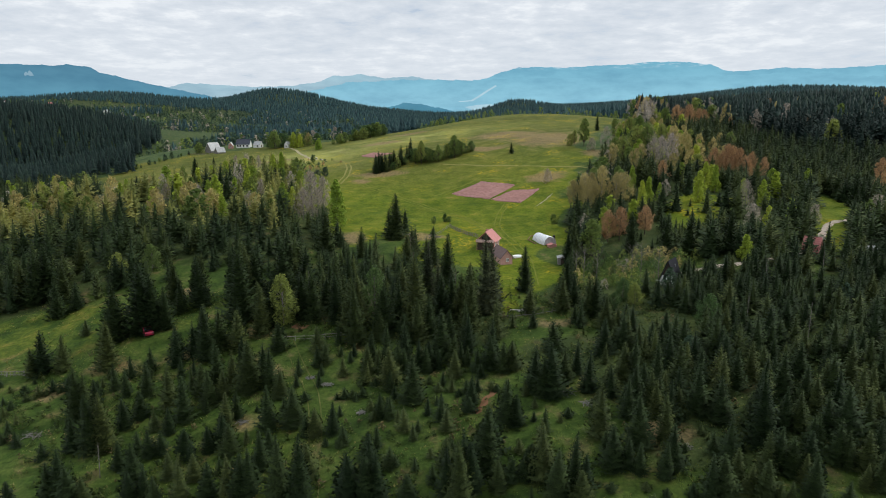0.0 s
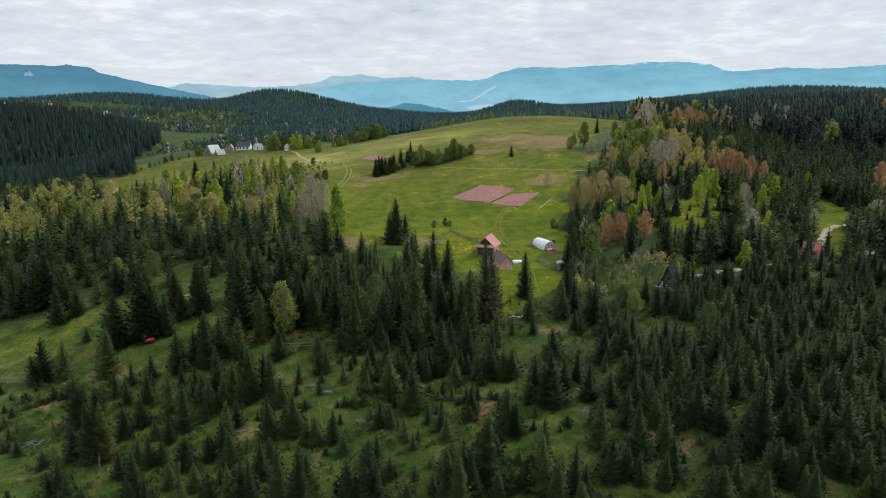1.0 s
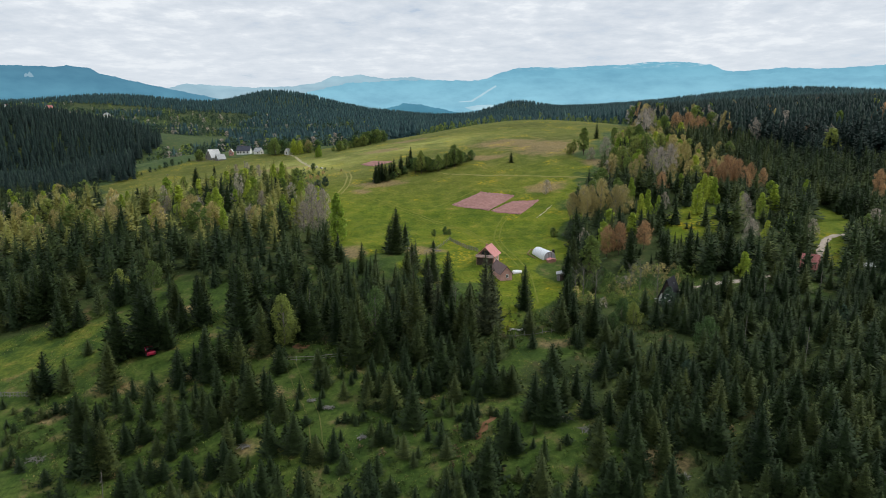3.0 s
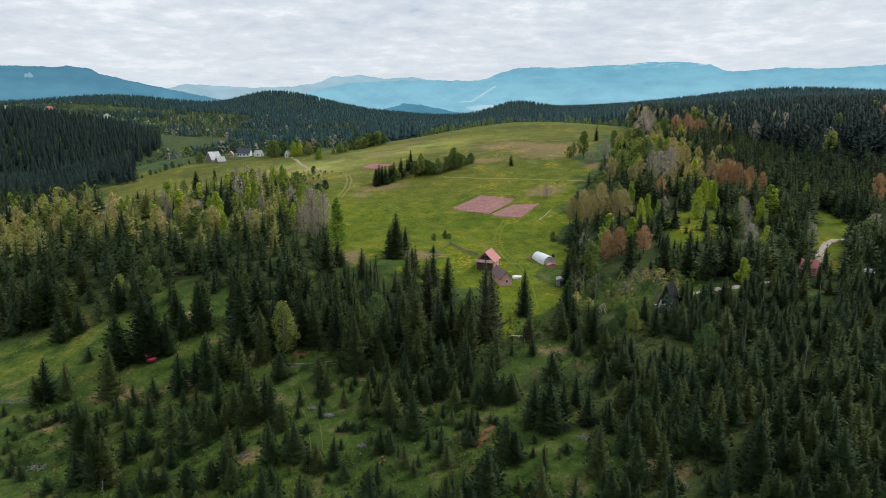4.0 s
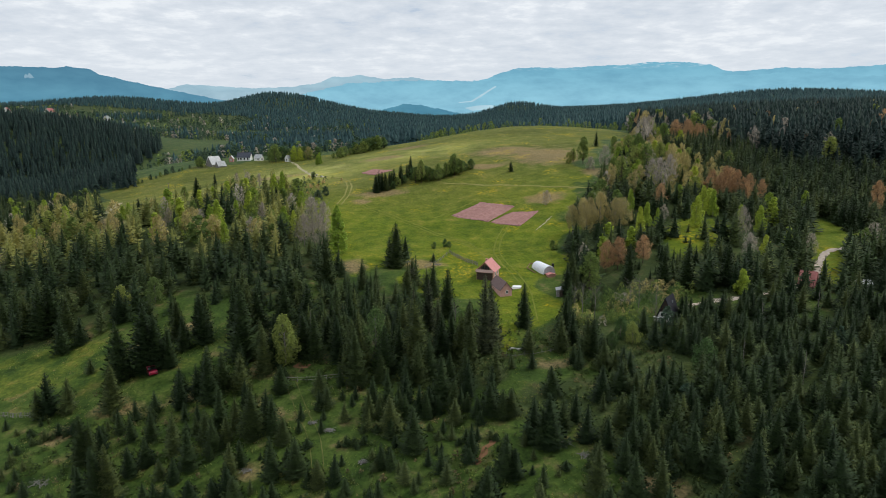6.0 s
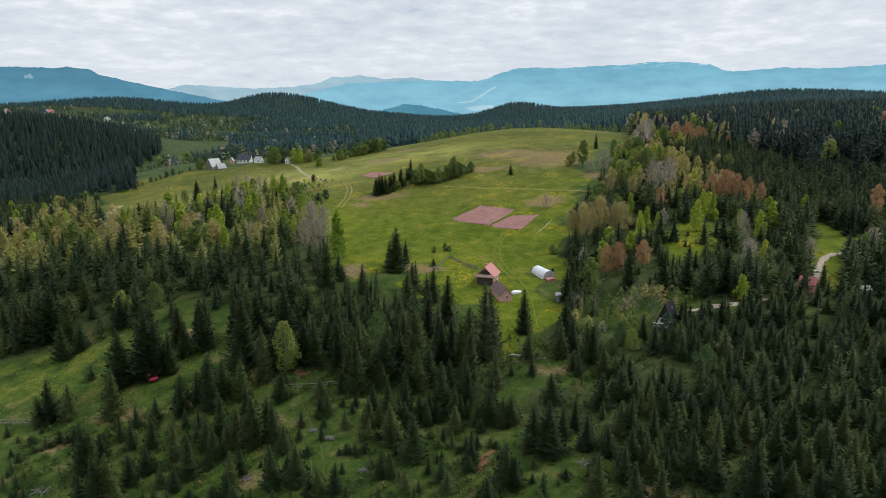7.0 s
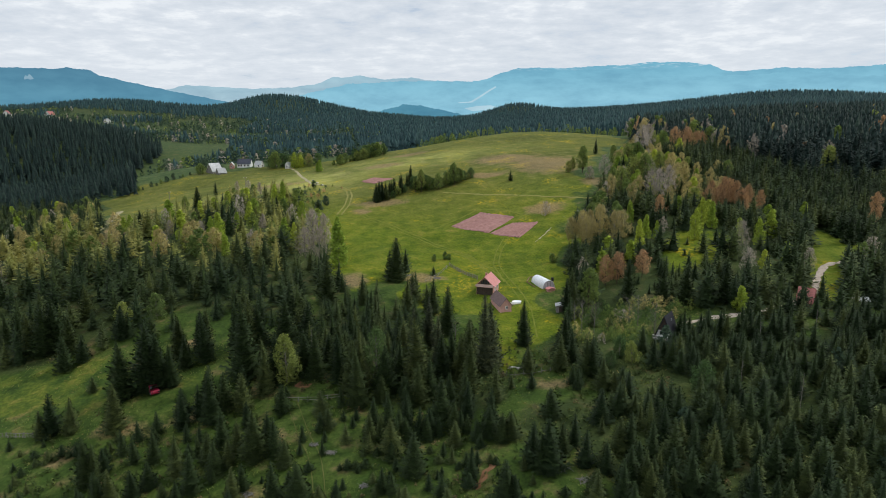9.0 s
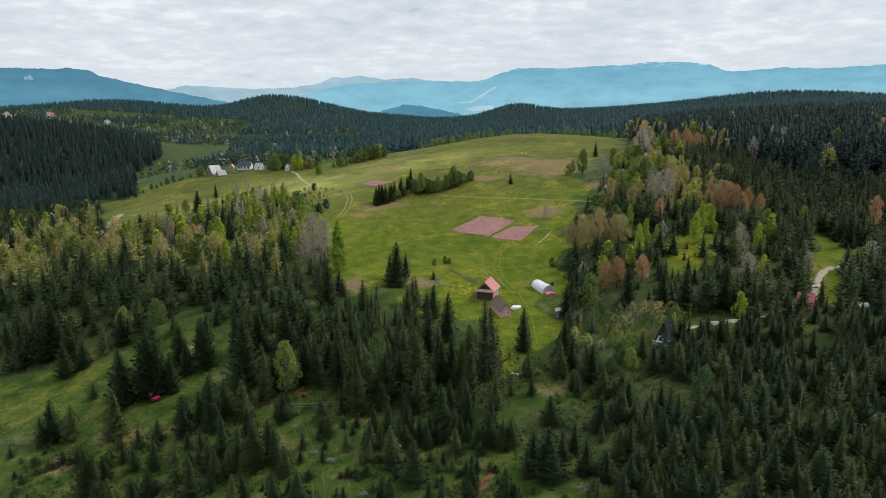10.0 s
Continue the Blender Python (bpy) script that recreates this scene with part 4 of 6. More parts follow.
def spruce_crown(seed, whorls, girth=0.24, fine=4, slim=0.40, per=8, loose=0.6, hang=0.32):
    """A spruce of height 1: whorls of flat feathered boughs round a leader, sagging low down and rising near the top, with gaps between."""
    rng = random.Random(seed)
    t = Tris()
    lean = rng.uniform(-0.02, 0.02), rng.uniform(-0.02, 0.02)
    foot = rng.uniform(0.02, 0.06)
    turn = rng.uniform(0, 6.3)
    side_swell = [rng.uniform(0.84, 1.12) for _ in range(6)]
    for i in range(whorls):
        f = (i + 0.3) / whorls
        level_z = foot + (0.955 - foot) * f ** 0.94
        body = (1 - level_z) ** 0.86 * min(1.0, 0.80 + level_z * 2.2)
        swell = rng.uniform(0.86, 1.12)
        count = max(4, round(per * (1.0 - 0.45 * f)))
        turn += rng.uniform(0.4, 1.1)
        for k in range(count):
            a = turn + 6.283 * (k + rng.uniform(-0.32, 0.32)) / count
            z = level_z + rng.uniform(-loose, loose) * 0.9 / whorls
            w0 = a % 6.283 / 6.283 * 6
            lump = side_swell[int(w0) % 6] + (side_swell[(int(w0) + 1) % 6] - side_swell[int(w0) % 6]) * (w0 - int(w0))
            length = (girth * body * swell * lump + 0.012) * (rng.uniform(0.70, 1.04) if rng.random() < 0.88 else rng.uniform(1.04, 1.24))
            pitch = 0.55 * level_z - 0.22 + rng.uniform(-0.12, 0.12)
            ca, sa = math.cos(a), math.sin(a)
            cx, cy = lean[0] * z, lean[1] * z

            def at(u, out, down):
                return (cx + ca * length * u - sa * out, cy + sa * length * u + ca * out, z + length * (pitch * u - 0.20 * math.sin(3.1 * u) + 0.16 * u * u) - down)
            half = slim * length * rng.uniform(0.85, 1.2) + 0.004
            spine = [at(0.06 + 0.94 * q / fine, 0, -0.02 * length) for q in range(fine + 1)]
            pts, tri = list(spine), []
            for q in range(fine):
                u = 0.06 + 0.94 * (q + 0.5) / fine
                for sgn in (-1, 1):
                    reach = half * (0.55 + 0.75 * math.sin(3.14 * min(1.0, 0.25 + 0.72 * u))) * (1.08 - 0.62 * u) * rng.uniform(0.75, 1.2)
                    tri.append((q, q + 1, len(pts)) if sgn > 0 else (q + 1, q, len(pts)))
                    pts.append(at(u + 0.55 / fine + rng.uniform(-0.04, 0.08), sgn * reach, reach * hang * rng.uniform(0.3, 1.7)))
            t.fan(pts, tri)
    # the dense heart of the crown, and the leader
    for lo, hi, w in ((foot, 0.60, 0.50), (0.35, 0.93, 0.42)):
        ring = 7
        pts = [(math.cos(6.283 * q / ring) * girth * w * (1 - lo) * rng.uniform(0.7, 1.1), math.sin(6.283 * q / ring) * girth * w * (1 - lo) * rng.uniform(0.7, 1.1), lo + rng.uniform(-0.02, 0.02)) for q in range(ring)]
        pts.append((lean[0] * hi, lean[1] * hi, hi))
        t.fan(pts, [(q, (q + 1) % ring, ring) for q in range(ring)])
    t.fan([(lean[0] + 0.008, lean[1], 0.90), (lean[0] - 0.006, lean[1] + 0.008, 0.90), (lean[0] - 0.006, lean[1] - 0.008, 0.90), (lean[0], lean[1], 1.0)], [(0, 1, 3), (1, 2, 3), (2, 0, 3)])
    return t.arrays()


def spruce_far(seed, tiers=4, points=9):
    """The same tree as it reads from afar: tiers of ragged skirts."""
    rng = random.Random(seed)
    t = Tris()
    for i in range(tiers):
        lo = 0.05 + 0.85 * i / tiers
        hi = min(1.0, lo + 1.5 / tiers + 0.02)
        if i == tiers - 1:
            hi = 1.0
        r = 0.21 * (1 - lo) ** 0.9 * rng.uniform(0.85, 1.15)
        turn = rng.uniform(0, 6)
        pts = []
        for k in range(points):
            a = turn + 6.283 * k / points
            q = r * (rng.uniform(0.85, 1.3) if k % 2 else rng.uniform(0.45, 0.8))
            pts.append((math.cos(a) * q, math.sin(a) * q, lo + rng.uniform(-0.03, 0.01) + (0.0 if k % 2 else 0.06)))
        pts.append((0, 0, hi))
        t.fan(pts, [(k, (k + 1) % points, points) for k in range(points)])
    return t.arrays()


def trunk_mesh(name, r, top, mat, sides=6):
    bm = bmesh.new()
    bar(bm, (0, 0, -0.03), (0, 0, top), r, r * 0.25, sides)
    me = bpy.data.meshes.new(name)
    bm.to_mesh(me)
    bm.free()
    me.materials.append(mat)
    return me


def leafy_crown(seed, leaves, size, spread=0.26, low=0.22, clumps=16, droop=0.0, cone=False, upright=0.0):
    """Leaf sprays of height-1 tree gathered in uneven clumps round the limb ends, with gaps between."""
    rng = random.Random(seed)
    t = Tris()
    mids = []
    for k in range(clumps):
        z = low + (0.92 - low) * (k + 0.5) / clumps
        f = (z - low) / (1 - low)
        r = spread * math.sin(math.pi * min(1, 0.18 + f * 0.85)) ** 0.8 * rng.uniform(0.35, 1.0)
        if cone:
            r = spread * (1 - f) ** 0.8 * rng.uniform(0.3, 0.9)
        a = k * 2.4 + rng.uniform(-0.5, 0.5)
        mids.append((math.cos(a) * r, math.sin(a) * r, z, spread * (rng.uniform(0.22, 0.40) if not cone else (0.42 - 0.25 * f) * rng.uniform(0.8, 1.2))))
    mids.append((0, 0, 0.93, spread * (0.12 if cone else 0.25)))
    for i in range(leaves):
        mx, my, mz, mr = mids[i % len(mids)]
        d = Vector((rng.gauss(0, 1), rng.gauss(0, 1), rng.gauss(0, 1))).normalized() * mr * rng.uniform(0.35, 1.05)
        c = Vector((mx, my, mz)) + Vector((d.x, d.y, d.z * 1.5 - droop * abs(d.x)))
        u = Vector((rng.gauss(0, 1), rng.gauss(0, 1), rng.gauss(0, 0.6) + upright)).normalized()
        w = u.orthogonal().normalized()
        w.rotate(Matrix.Rotation(rng.uniform(0, 6.3), 3, u))
        s = size * rng.uniform(0.6, 1.4)
        q = s * (0.6 if upright < 1 else 0.38)
        s = s if upright < 1 else 1.35 * s
        t.fan([c - u * s - w * q, c + w * q * 1.2, c + u * s - w * 0.2 * q], [(0, 1, 2)])
    return t.arrays(), mids


def limbs(seed, mids, mat, name, twigs=0, thick=0.012):
    """Trunk and limbs of a broadleaf tree of height 1; where it is bare, many rising branches with fine twigs."""
    rng = random.Random(seed + 7)
    bm = bmesh.new()
    bend = Vector((rng.uniform(-.015, .015), rng.uniform(-.015, .015), 0.5))
    bar(bm, (0, 0, -0.03), bend, thick, thick * 0.62, 6)
    tip = Vector((bend.x * 0.4, bend.y * 0.4, 0.95))
    bar(bm, bend, tip, thick * 0.62, thick * 0.12, 5)
    if not twigs:
        for mx, my, mz, mr in mids:
            bar(bm, (bend.x * 0.5, bend.y * 0.5, max(0.12, mz - 0.2)), (mx * 0.9, my * 0.9, mz), thick * 0.42, thick * 0.14, 3)
    else:
        for k in range(22):
            z = 0.22 + 0.68 * (k + rng.random()) / 22
            a = k * 2.4 + rng.uniform(-0.4, 0.4)
            out = (0.10 + 0.16 * math.sin(math.pi * min(1, (z - 0.12) * 1.15))) * rng.uniform(0.6, 1.1)
            p = Vector((0, 0, z))
            q = Vector((math.cos(a) * out, math.sin(a) * out, z + out * rng.uniform(0.7, 1.3)))
            if q.z > 1.0:
                q.z = 1.0
            bar(bm, p, q, thick * 0.30, thick * 0.10, 3)
            for _ in range(twigs):
                s = p.lerp(q, rng.uniform(0.35, 1.0))
                d = Vector((math.cos(a) + rng.gauss(0, .7), math.sin(a) + rng.gauss(0, .7), rng.uniform(0.3, 1.5))).normalized()
                bar(bm, s, s + d * rng.uniform(0.04, 0.10), thick * 0.10, thick * 0.04, 3)
    me = bpy.data.meshes.new(name)
    bm.to_mesh(me)
    bm.free()
    me.materials.append(mat)
    return me


SPRUCE_NEAR = [crown_mesh(spruce_crown(s, 22, (0.27, 0.23, 0.30, 0.25, 0.32, 0.22, 0.28, 0.25)[s], 4, 0.36, 11), NEEDLES) for s in range(8)]
SPRUCE_TALL = [crown_mesh(spruce_crown(200 + s, 36, (0.24, 0.21, 0.27, 0.23)[s], 4, 0.34, 12), NEEDLES) for s in range(4)]
BUSH_CROWNS = [crown_mesh(spruce_crown(300 + s, 9, (0.62, 0.75, 0.55)[s], 4, 0.36, 12), NEEDLES) for s in range(3)]
SPRUCE_TRUNK = trunk_mesh("trunk", 0.016, 0.7, BARK)
SPRUCE_MID = [spruce_far(20 + s, 7, 9) for s in range(6)]
SPRUCE_BACK = [spruce_crown(30 + s, 15, (0.26, 0.22, 0.29, 0.24)[s], 2, 0.33, 8, 0.8, 0.5) for s in range(4)]
SPRUCE_FAR = [spruce_far(40 + s, 3, 7) for s in range(6)]
SPRUCE_TINY = [spruce_far(60 + s, 2, 6) for s in range(5)]

KINDS = {  # leaves, leaf size, twigs on each limb, bark
    "lime": (1200, 0.032, 0, PALE_BARK), "green": (1100, 0.027, 0, BARK), "fresh": (1100, 0.027, 0, BARK), "tan": (1300, 0.021, 3, PALE_BARK),
    "orange": (1300, 0.021, 3, BARK), "dull": (1000, 0.028, 0, GREY_BARK), "grey": (760, 0.019, 5, GREY_BARK), "bare": (0, 0.02, 7, GREY_BARK),
}  # the dull green trees of the valley are only seen from afar
BROADLEAF, BROADLEAF_WOOD, BUSHY = {}, {}, {}
for key, (count, size, twigs, bark) in KINDS.items():
    BROADLEAF[key] = []
    for s in range(3):
        (lv, lf), mids = leafy_crown(s * 5 + len(key), max(int(count * 1.8), 1), size * 0.85, (0.22, 0.26, 0.18)[s], (0.20, 0.14, 0.22)[s] * (0.4 if key == "lime" else 1), 44, 0.0, key == "lime", 1.6 if twigs else 0.3)
        crown = crown_mesh((lv, lf), LEAVES[key], 0.6) if count else None
        BROADLEAF[key].append((crown, limbs(s, mids, bark, "trunk", twigs)))
    (lv, lf), mids = leafy_crown(33 + len(key), max(int(count * 2.2), 1), size * 1.05, 0.34, 0.04, 18, 0.0, key == "lime")
    BUSHY[key] = (crown_mesh((lv, lf), LEAVES[key], 0.6) if count else None, limbs(9, mids, bark, "trunk", twigs))
    if count:
        BROADLEAF_WOOD[key] = [leafy_crown(80 + s, int(count * 0.55), size * 1.45, 0.23, 0.12, 20, 0.0, key == "lime", 1.6 if twigs else 0.3)[0] for s in range(2)]

rng = np.random.default_rng(11)
standing = []  # plan places of all trees: x, y


def tree_thing(name, meshes, x, y, h, label, category, group, broad=1.0):
    root = new(name)
    root.empty_display_size = 0.3
    root.matrix_world = pose(x, y, level(x, y) - 0.05, rng.uniform(-2, 2), rng.uniform(-2, 2), rng.uniform(0, 360)) @ Matrix.Diagonal((h * broad, h * broad, h, 1))
    for part_name, me in meshes:
        if me is not None:
            ob = new(part_name, me)
            ob.parent = root
    tagged(root, label, category, group)
    standing.append((x, y, 0.30 * h * broad + 0.5 if name == "spruce" else 0.28 * h * broad + 2.0))
    return root


def spruce_thing(x, y, h, broad=None):
    b = broad or rng.uniform(0.98, 1.26) * (1.25 if h < 4.5 else 1.12 if h < 7 else 0.95)
    if h > 9:
        label = "tall dark green spruce with drooping boughs"
    elif h > 5:
        label = "dark green spruce of middle height"
    else:
        label = "young spruce, bushy to the ground"
    return tree_thing("spruce", [("trunk", SPRUCE_TRUNK), ("crown", SPRUCE_TALL[int(rng.integers(4))] if h > 8.8 else SPRUCE_NEAR[int(rng.integers(8))])], x, y, h, label, "spruce tree", "spruces of the hillside", b)


SPRUCE_F = [(-27.5, 264, 7.5), (-25.5, 266, 8), (-24.2, 268.5, 7.5), (-21.8, 270, 7), (-27, 268, 8.5), (-23.5, 265.5, 6.5), (-20.8, 272, 7.5), (-18, 276, 8.5), (-14.6, 284, 9.5), (-13.5, 181.5, 9.5), (-15, 176, 8.5)]
SPRUCE_G = [(50.3, 128.8, 4.8), (51.1, 128.3, 5.6), (52.1, 128.3, 4.4), (54.4, 126.8, 4.6), (55.7, 127.3, 5.2), (59.0, 127.9, 6.0),
            (66, 131.8, 5.5), (68.4, 132.6, 6.2), (70.8, 131.5, 5.2), (72.9, 133.0, 6.5), (75.2, 132.0, 5.8), (77.4, 131.2, 5.0), (80.2, 136.4, 6.8), (80.0, 130.6, 5.6), (86.6, 133.4, 6.5), (89.0, 131.5, 5.5), (94.5, 132.0, 6.0), (97.0, 134.0, 7.0), (64.0, 130.2, 4.6), (55.0, 129.6, 4.4), (57.2, 130.8, 4.8),
            (79.6, 134.6, 6.4), (84.8, 135.0, 4.2), (86.4, 139.6, 6.8), (51.8, 125.5, 4.0), (71.0, 139.5, 9.0), (77.5, 141.0, 9.5), (66.5, 140.0, 8.5)]
LISTED = sorted(YOUNG_SPRUCES_K + YOUNG_SPRUCES_J + YOUNG_SPRUCES_A + YOUNG_SPRUCES_B + YOUNG_SPRUCES_C + YOUNG_SPRUCES_D + YOUNG_SPRUCES_E + YOUNG_SPRUCES_F + YOUNG_SPRUCES_G + YOUNG_SPRUCES_H + YOUNG_SPRUCES_I + SPRUCE_A_ONE + [q for q in SPRUCE_A_TWO if q[2] != 16.5] + SPRUCE_B + SPRUCE_C + SPRUCE_D, key=lambda q: q[1] / q[2])
SINGLE = SPRUCE_E + SPRUCE_F
IN_WOOD = SPRUCE_G + LISTED[300 - len(SINGLE):]
for x, y, h in LISTED[:300 - len(SINGLE)] + SINGLE:
    spruce_thing(x, y, h)
for x, y, h in IN_WOOD:
    standing.append((x, y, 2.0))
for x, y, h in LOW_BUSHES_A + LOW_BUSHES_B:
    tree_thing("low_bush", [("crown", BUSH_CROWNS[int(rng.integers(3))])], x, y, 0.85 * h, "low dark green bush on the rough pasture", "bush", "low bushes of the pasture", rng.uniform(0.85, 1.15))

HEDGE = [(-2.7, 193.4, 2.6), (0.6, 195.2, 3.0), (2.0, 194.2, 2.2), (-12.5, 278, 6.5), (-10.5, 276, 5.5), (-7.5, 276.5, 7), (-4, 277, 5), (-1, 276, 5.2), (2.5, 278.5, 6), (4.2, 281, 8), (6.8, 281, 7), (9.5, 283, 5), (-16.5, 274, 4), (-21, 267.5, 3.6), (12.5, 285.5, 5.5),
         (-58, 378, 7), (-53, 388, 8), (-46, 391, 9), (-42, 394, 10), (-37, 398, 8), (-48, 394, 9), (-62, 380, 6), (-99, 394, 10), (-106, 396, 9), (-95, 396, 8), (-84, 392, 9), (-76, 388, 8)]
def twigs_of(key):
    return KINDS[key][2]


BROAD_LABELS = {"lime": "broadleaf tree in fresh yellow-green leaf", "green": "rounded broadleaf tree in dull green leaf", "tan": "slender tree with tan spring buds",
                "dull": "rounded broadleaf tree in dark green leaf", "fresh": "rounded broadleaf tree in fresh green leaf", "orange": "broadleaf tree with reddish orange young leaves", "grey": "leafless tree with fine pale grey twigs", "bare": "bare slender tree with pale trunk"}
for key, places in (("tan", TAN + [(47, 199, 9.5), (55.6, 196, 8.8), (44.5, 194.5, 8.5)]), ("lime", LIME), ("orange", ORANGE + [(98.2, 223.5, 8.2), (103, 228, 9.5), (109.5, 227, 8), (93.5, 222.5, 7.5), (128.5, 336.5, 10), (132, 333, 9.5)]), ("green", GREEN), ("grey", GREY), ("bare", BARE), ("green", RIDGE), ("fresh", HEDGE)):
    for x, y, h in places:
        h *= 1.12 if twigs_of(key) else 0.85 if places in (RIDGE, HEDGE) else 1.0
        crown, wood = BROADLEAF[key][int(rng.integers(3))]
        if (h < 6.2 or places in (RIDGE, HEDGE)) and key != "bare":
            crown, wood = BUSHY[key]
        low = h < 4.2
        tree_thing("shrub" if low else "broadleaf_tree", [("trunk", wood), ("crown", crown)], x, y, h,
                   BROAD_LABELS[key].replace("tree", "shrub") if low else BROAD_LABELS[key], "shrub" if low else "tree", "broadleaf trees of the hillside",
                   rng.uniform(1.15, 1.5) if low else rng.uniform(1.35, 1.7) if places in (RIDGE, HEDGE) else rng.uniform(1.0, 1.25) if key != "bare" else 1.0)


(lv, lf), mids = leafy_crown(55, 5200, 0.017, 0.24, 0.04, 40, 0.0, False, 0.4)
tree_thing("broadleaf_tree", [("trunk", limbs(3, mids, PALE_BARK, "trunk")), ("crown", crown_mesh((lv, lf), LEAVES["green"], 0.6))], -31.3, 119.4, 10.2, "tall tree in fresh yellow-green leaf among spruces", "tree", "broadleaf trees of the hillside", 1.25)
for s, (x, y, h, tone) in enumerate(((-13.2, 117.4, 11.4, "fresh"), (-71.5, 152.0, 6.5, "fresh"), (-79.0, 150.0, 6.0, "green"), (45.6, 104.3, 5.8, "fresh"), (35.4, 121.0, 4.6, "fresh"), (37.2, 118.4, 4.4, "green"), (33.0, 117.6, 3.4, "fresh"))):
    (lv, lf), mids = leafy_crown(400 + s, 3000, 0.024 if h < 10 else 0.016, 0.36 if h < 10 else 0.22, 0.05, 30)
    tree_thing("broadleaf_tree", [("trunk", limbs(20 + s, mids, GREY_BARK, "trunk")), ("crown", crown_mesh((lv, lf), LEAVES[tone], 0.6))], x, y, h, "low round tree in fresh green leaf among young spruces", "tree", "broadleaf trees of the hillside", 1.1)


FARM_TREES = [(-101.3, 385.5, 11, "green"), (-89.2, 383.6, 9.7, "lime"), (-85.5, 383.7, 8, "lime"), (-80.7, 383.8, 8, "tan"), (-69.1, 356.6, 6.6, "lime"), (-63.6, 272.7, 5.5, "dull"), (-55.6, 246.7, 6.1, "lime"), (-61.7, 302.9, 3.2, "fresh"), (-50.3, 255.5, 4.3, "dull"), (-48.6, 262.9, 3.7, "dull"), (-61.9, 283.6, 2.5, "dull"), (-150.8, 402.6, 6.3, "dull")]
for x, y, h, key in FARM_TREES:
    crown, wood = BUSHY[key] if key in ("dull", "fresh") else BROADLEAF[key][int(rng.integers(2))]
    tree_thing("shrub" if h < 4.2 else "broadleaf_tree", [("trunk", wood), ("crown", crown)], x, y, h, BROAD_LABELS[key].replace("tree", "shrub") if h < 4.2 else BROAD_LABELS[key], "shrub" if h < 4.2 else "tree", "trees of the upper farm", rng.uniform(1.2, 1.4))


# dead spruces: grey poles with broken stubs
def snag_mesh(seed):
    r = random.Random(seed)
    bm = bmesh.new()
    bar(bm, (0, 0, -0.03), (r.uniform(-.02, .02), r.uniform(-.02, .02), 1.0), 0.013, 0.003, 6)
    for k in range(46):
        z = r.uniform(0.25, 0.97)
        a, d = r.uniform(0, 6.3), r.uniform(0.03, 0.11) * (1.15 - z)
        bar(bm, (0, 0, z), (math.cos(a) * d * 1.6, math.sin(a) * d * 1.6, z - d * r.uniform(-0.2, 0.6)), 0.0028, 0.001, 3)
    me = bpy.data.meshes.new("snag")
    bm.to_mesh(me)
    bm.free()
    me.materials.append(GREY_BARK)
    return me


SNAGS = [snag_mesh(s) for s in range(3)]
for k, (x, y, h) in enumerate([(74.5, 121, 6.0), (62, 118, 5.8), (52, 104, 5.4), (-47.5, 80, 5.2), (58, 96, 6), (-28, 128, 6.5)]):
    tree_thing("dead_spruce", [("snag", SNAGS[k % 3])], x, y, h, "dead grey spruce pole with broken branch stubs", "dead tree", "dead spruces in the wood")

# tall thin pines with bare lower trunks
PINE_CROWN, PINE_WOOD = crown_mesh(spruce_crown(71, 42, 0.20, 4, 0.27, 11, 0.8), PINE_NEEDLES), trunk_mesh("trunk", 0.012, 0.95, BARK)
for x, y, h in ((8.3, 119.5, 16.5), (9.9, 121.0, 14.0), (-3.2, 131.0, 11.5), (-6.0, 128.0, 10.5), (-1.0, 125.0, 10.0)):
    tree_thing("pine", [("trunk", PINE_WOOD), ("crown", PINE_CROWN)], x, y, h, "tall thin pine with sparse grey-green crown", "pine tree", "pines below the farmhouse")


# ---- woods: trees spread over the plan, none nearer to another than its spacing ----
ROADS = [(108.9, 169.6), (101.7, 165.2), (94.6, 155.5), (87.2, 143.7), (82, 139.5), (75, 137), (66, 135.5), (57.6, 135.5), (51, 133.3)]
KEEP_OUT = [(-640, 938, 16), (-605, 980, 16), (-510, 966, 14), (47.2, 129, 3.6), (82.6, 138.6, 3.2), (92.4, 135, 2.2), (28.3, 147.8, 3), (-57.9, 118.2, 3.0), (12, 163, 8), (15, 153, 7), (27, 166, 8), (76, 180, 4), (46.5, 124.5, 2.4), (83, 134.5, 1.5)]
for (ax, ay), (bx, by) in zip(ROADS, ROADS[1:]):
    KEEP_OUT += [(ax + (bx - ax) * k / 4, ay + (by - ay) * k / 4, 1.35) for k in range(4)]


def spread(x0, x1, y0, y1, spacing, test, avoid=0.8):
    """Jittered grid places for which test(x, y) holds and that keep clear of trees and houses."""
    gx, gy = np.meshgrid(np.arange(x0, x1, spacing), np.arange(y0, y1, spacing))
    gx = (gx + (np.arange(gx.shape[0])[:, None] % 2) * spacing / 2 + rng.uniform(-0.42, 0.42, gx.shape) * spacing).ravel()
    gy = (gy + rng.uniform(-0.42, 0.42, gy.shape) * spacing).ravel()
    ok = test(gx, gy)
    gx, gy = gx[ok], gy[ok]
    ok = np.ones(len(gx), bool)
    for sx, sy, sr in standing:
        ok &= (gx - sx) ** 2 + (gy - sy) ** 2 > min(sr, avoid * spacing + 1.2) ** 2
    for sx, sy, sr in KEEP_OUT:
        ok &= (gx - sx) ** 2 + (gy - sy) ** 2 > sr * sr
    return gx[ok], gy[ok]


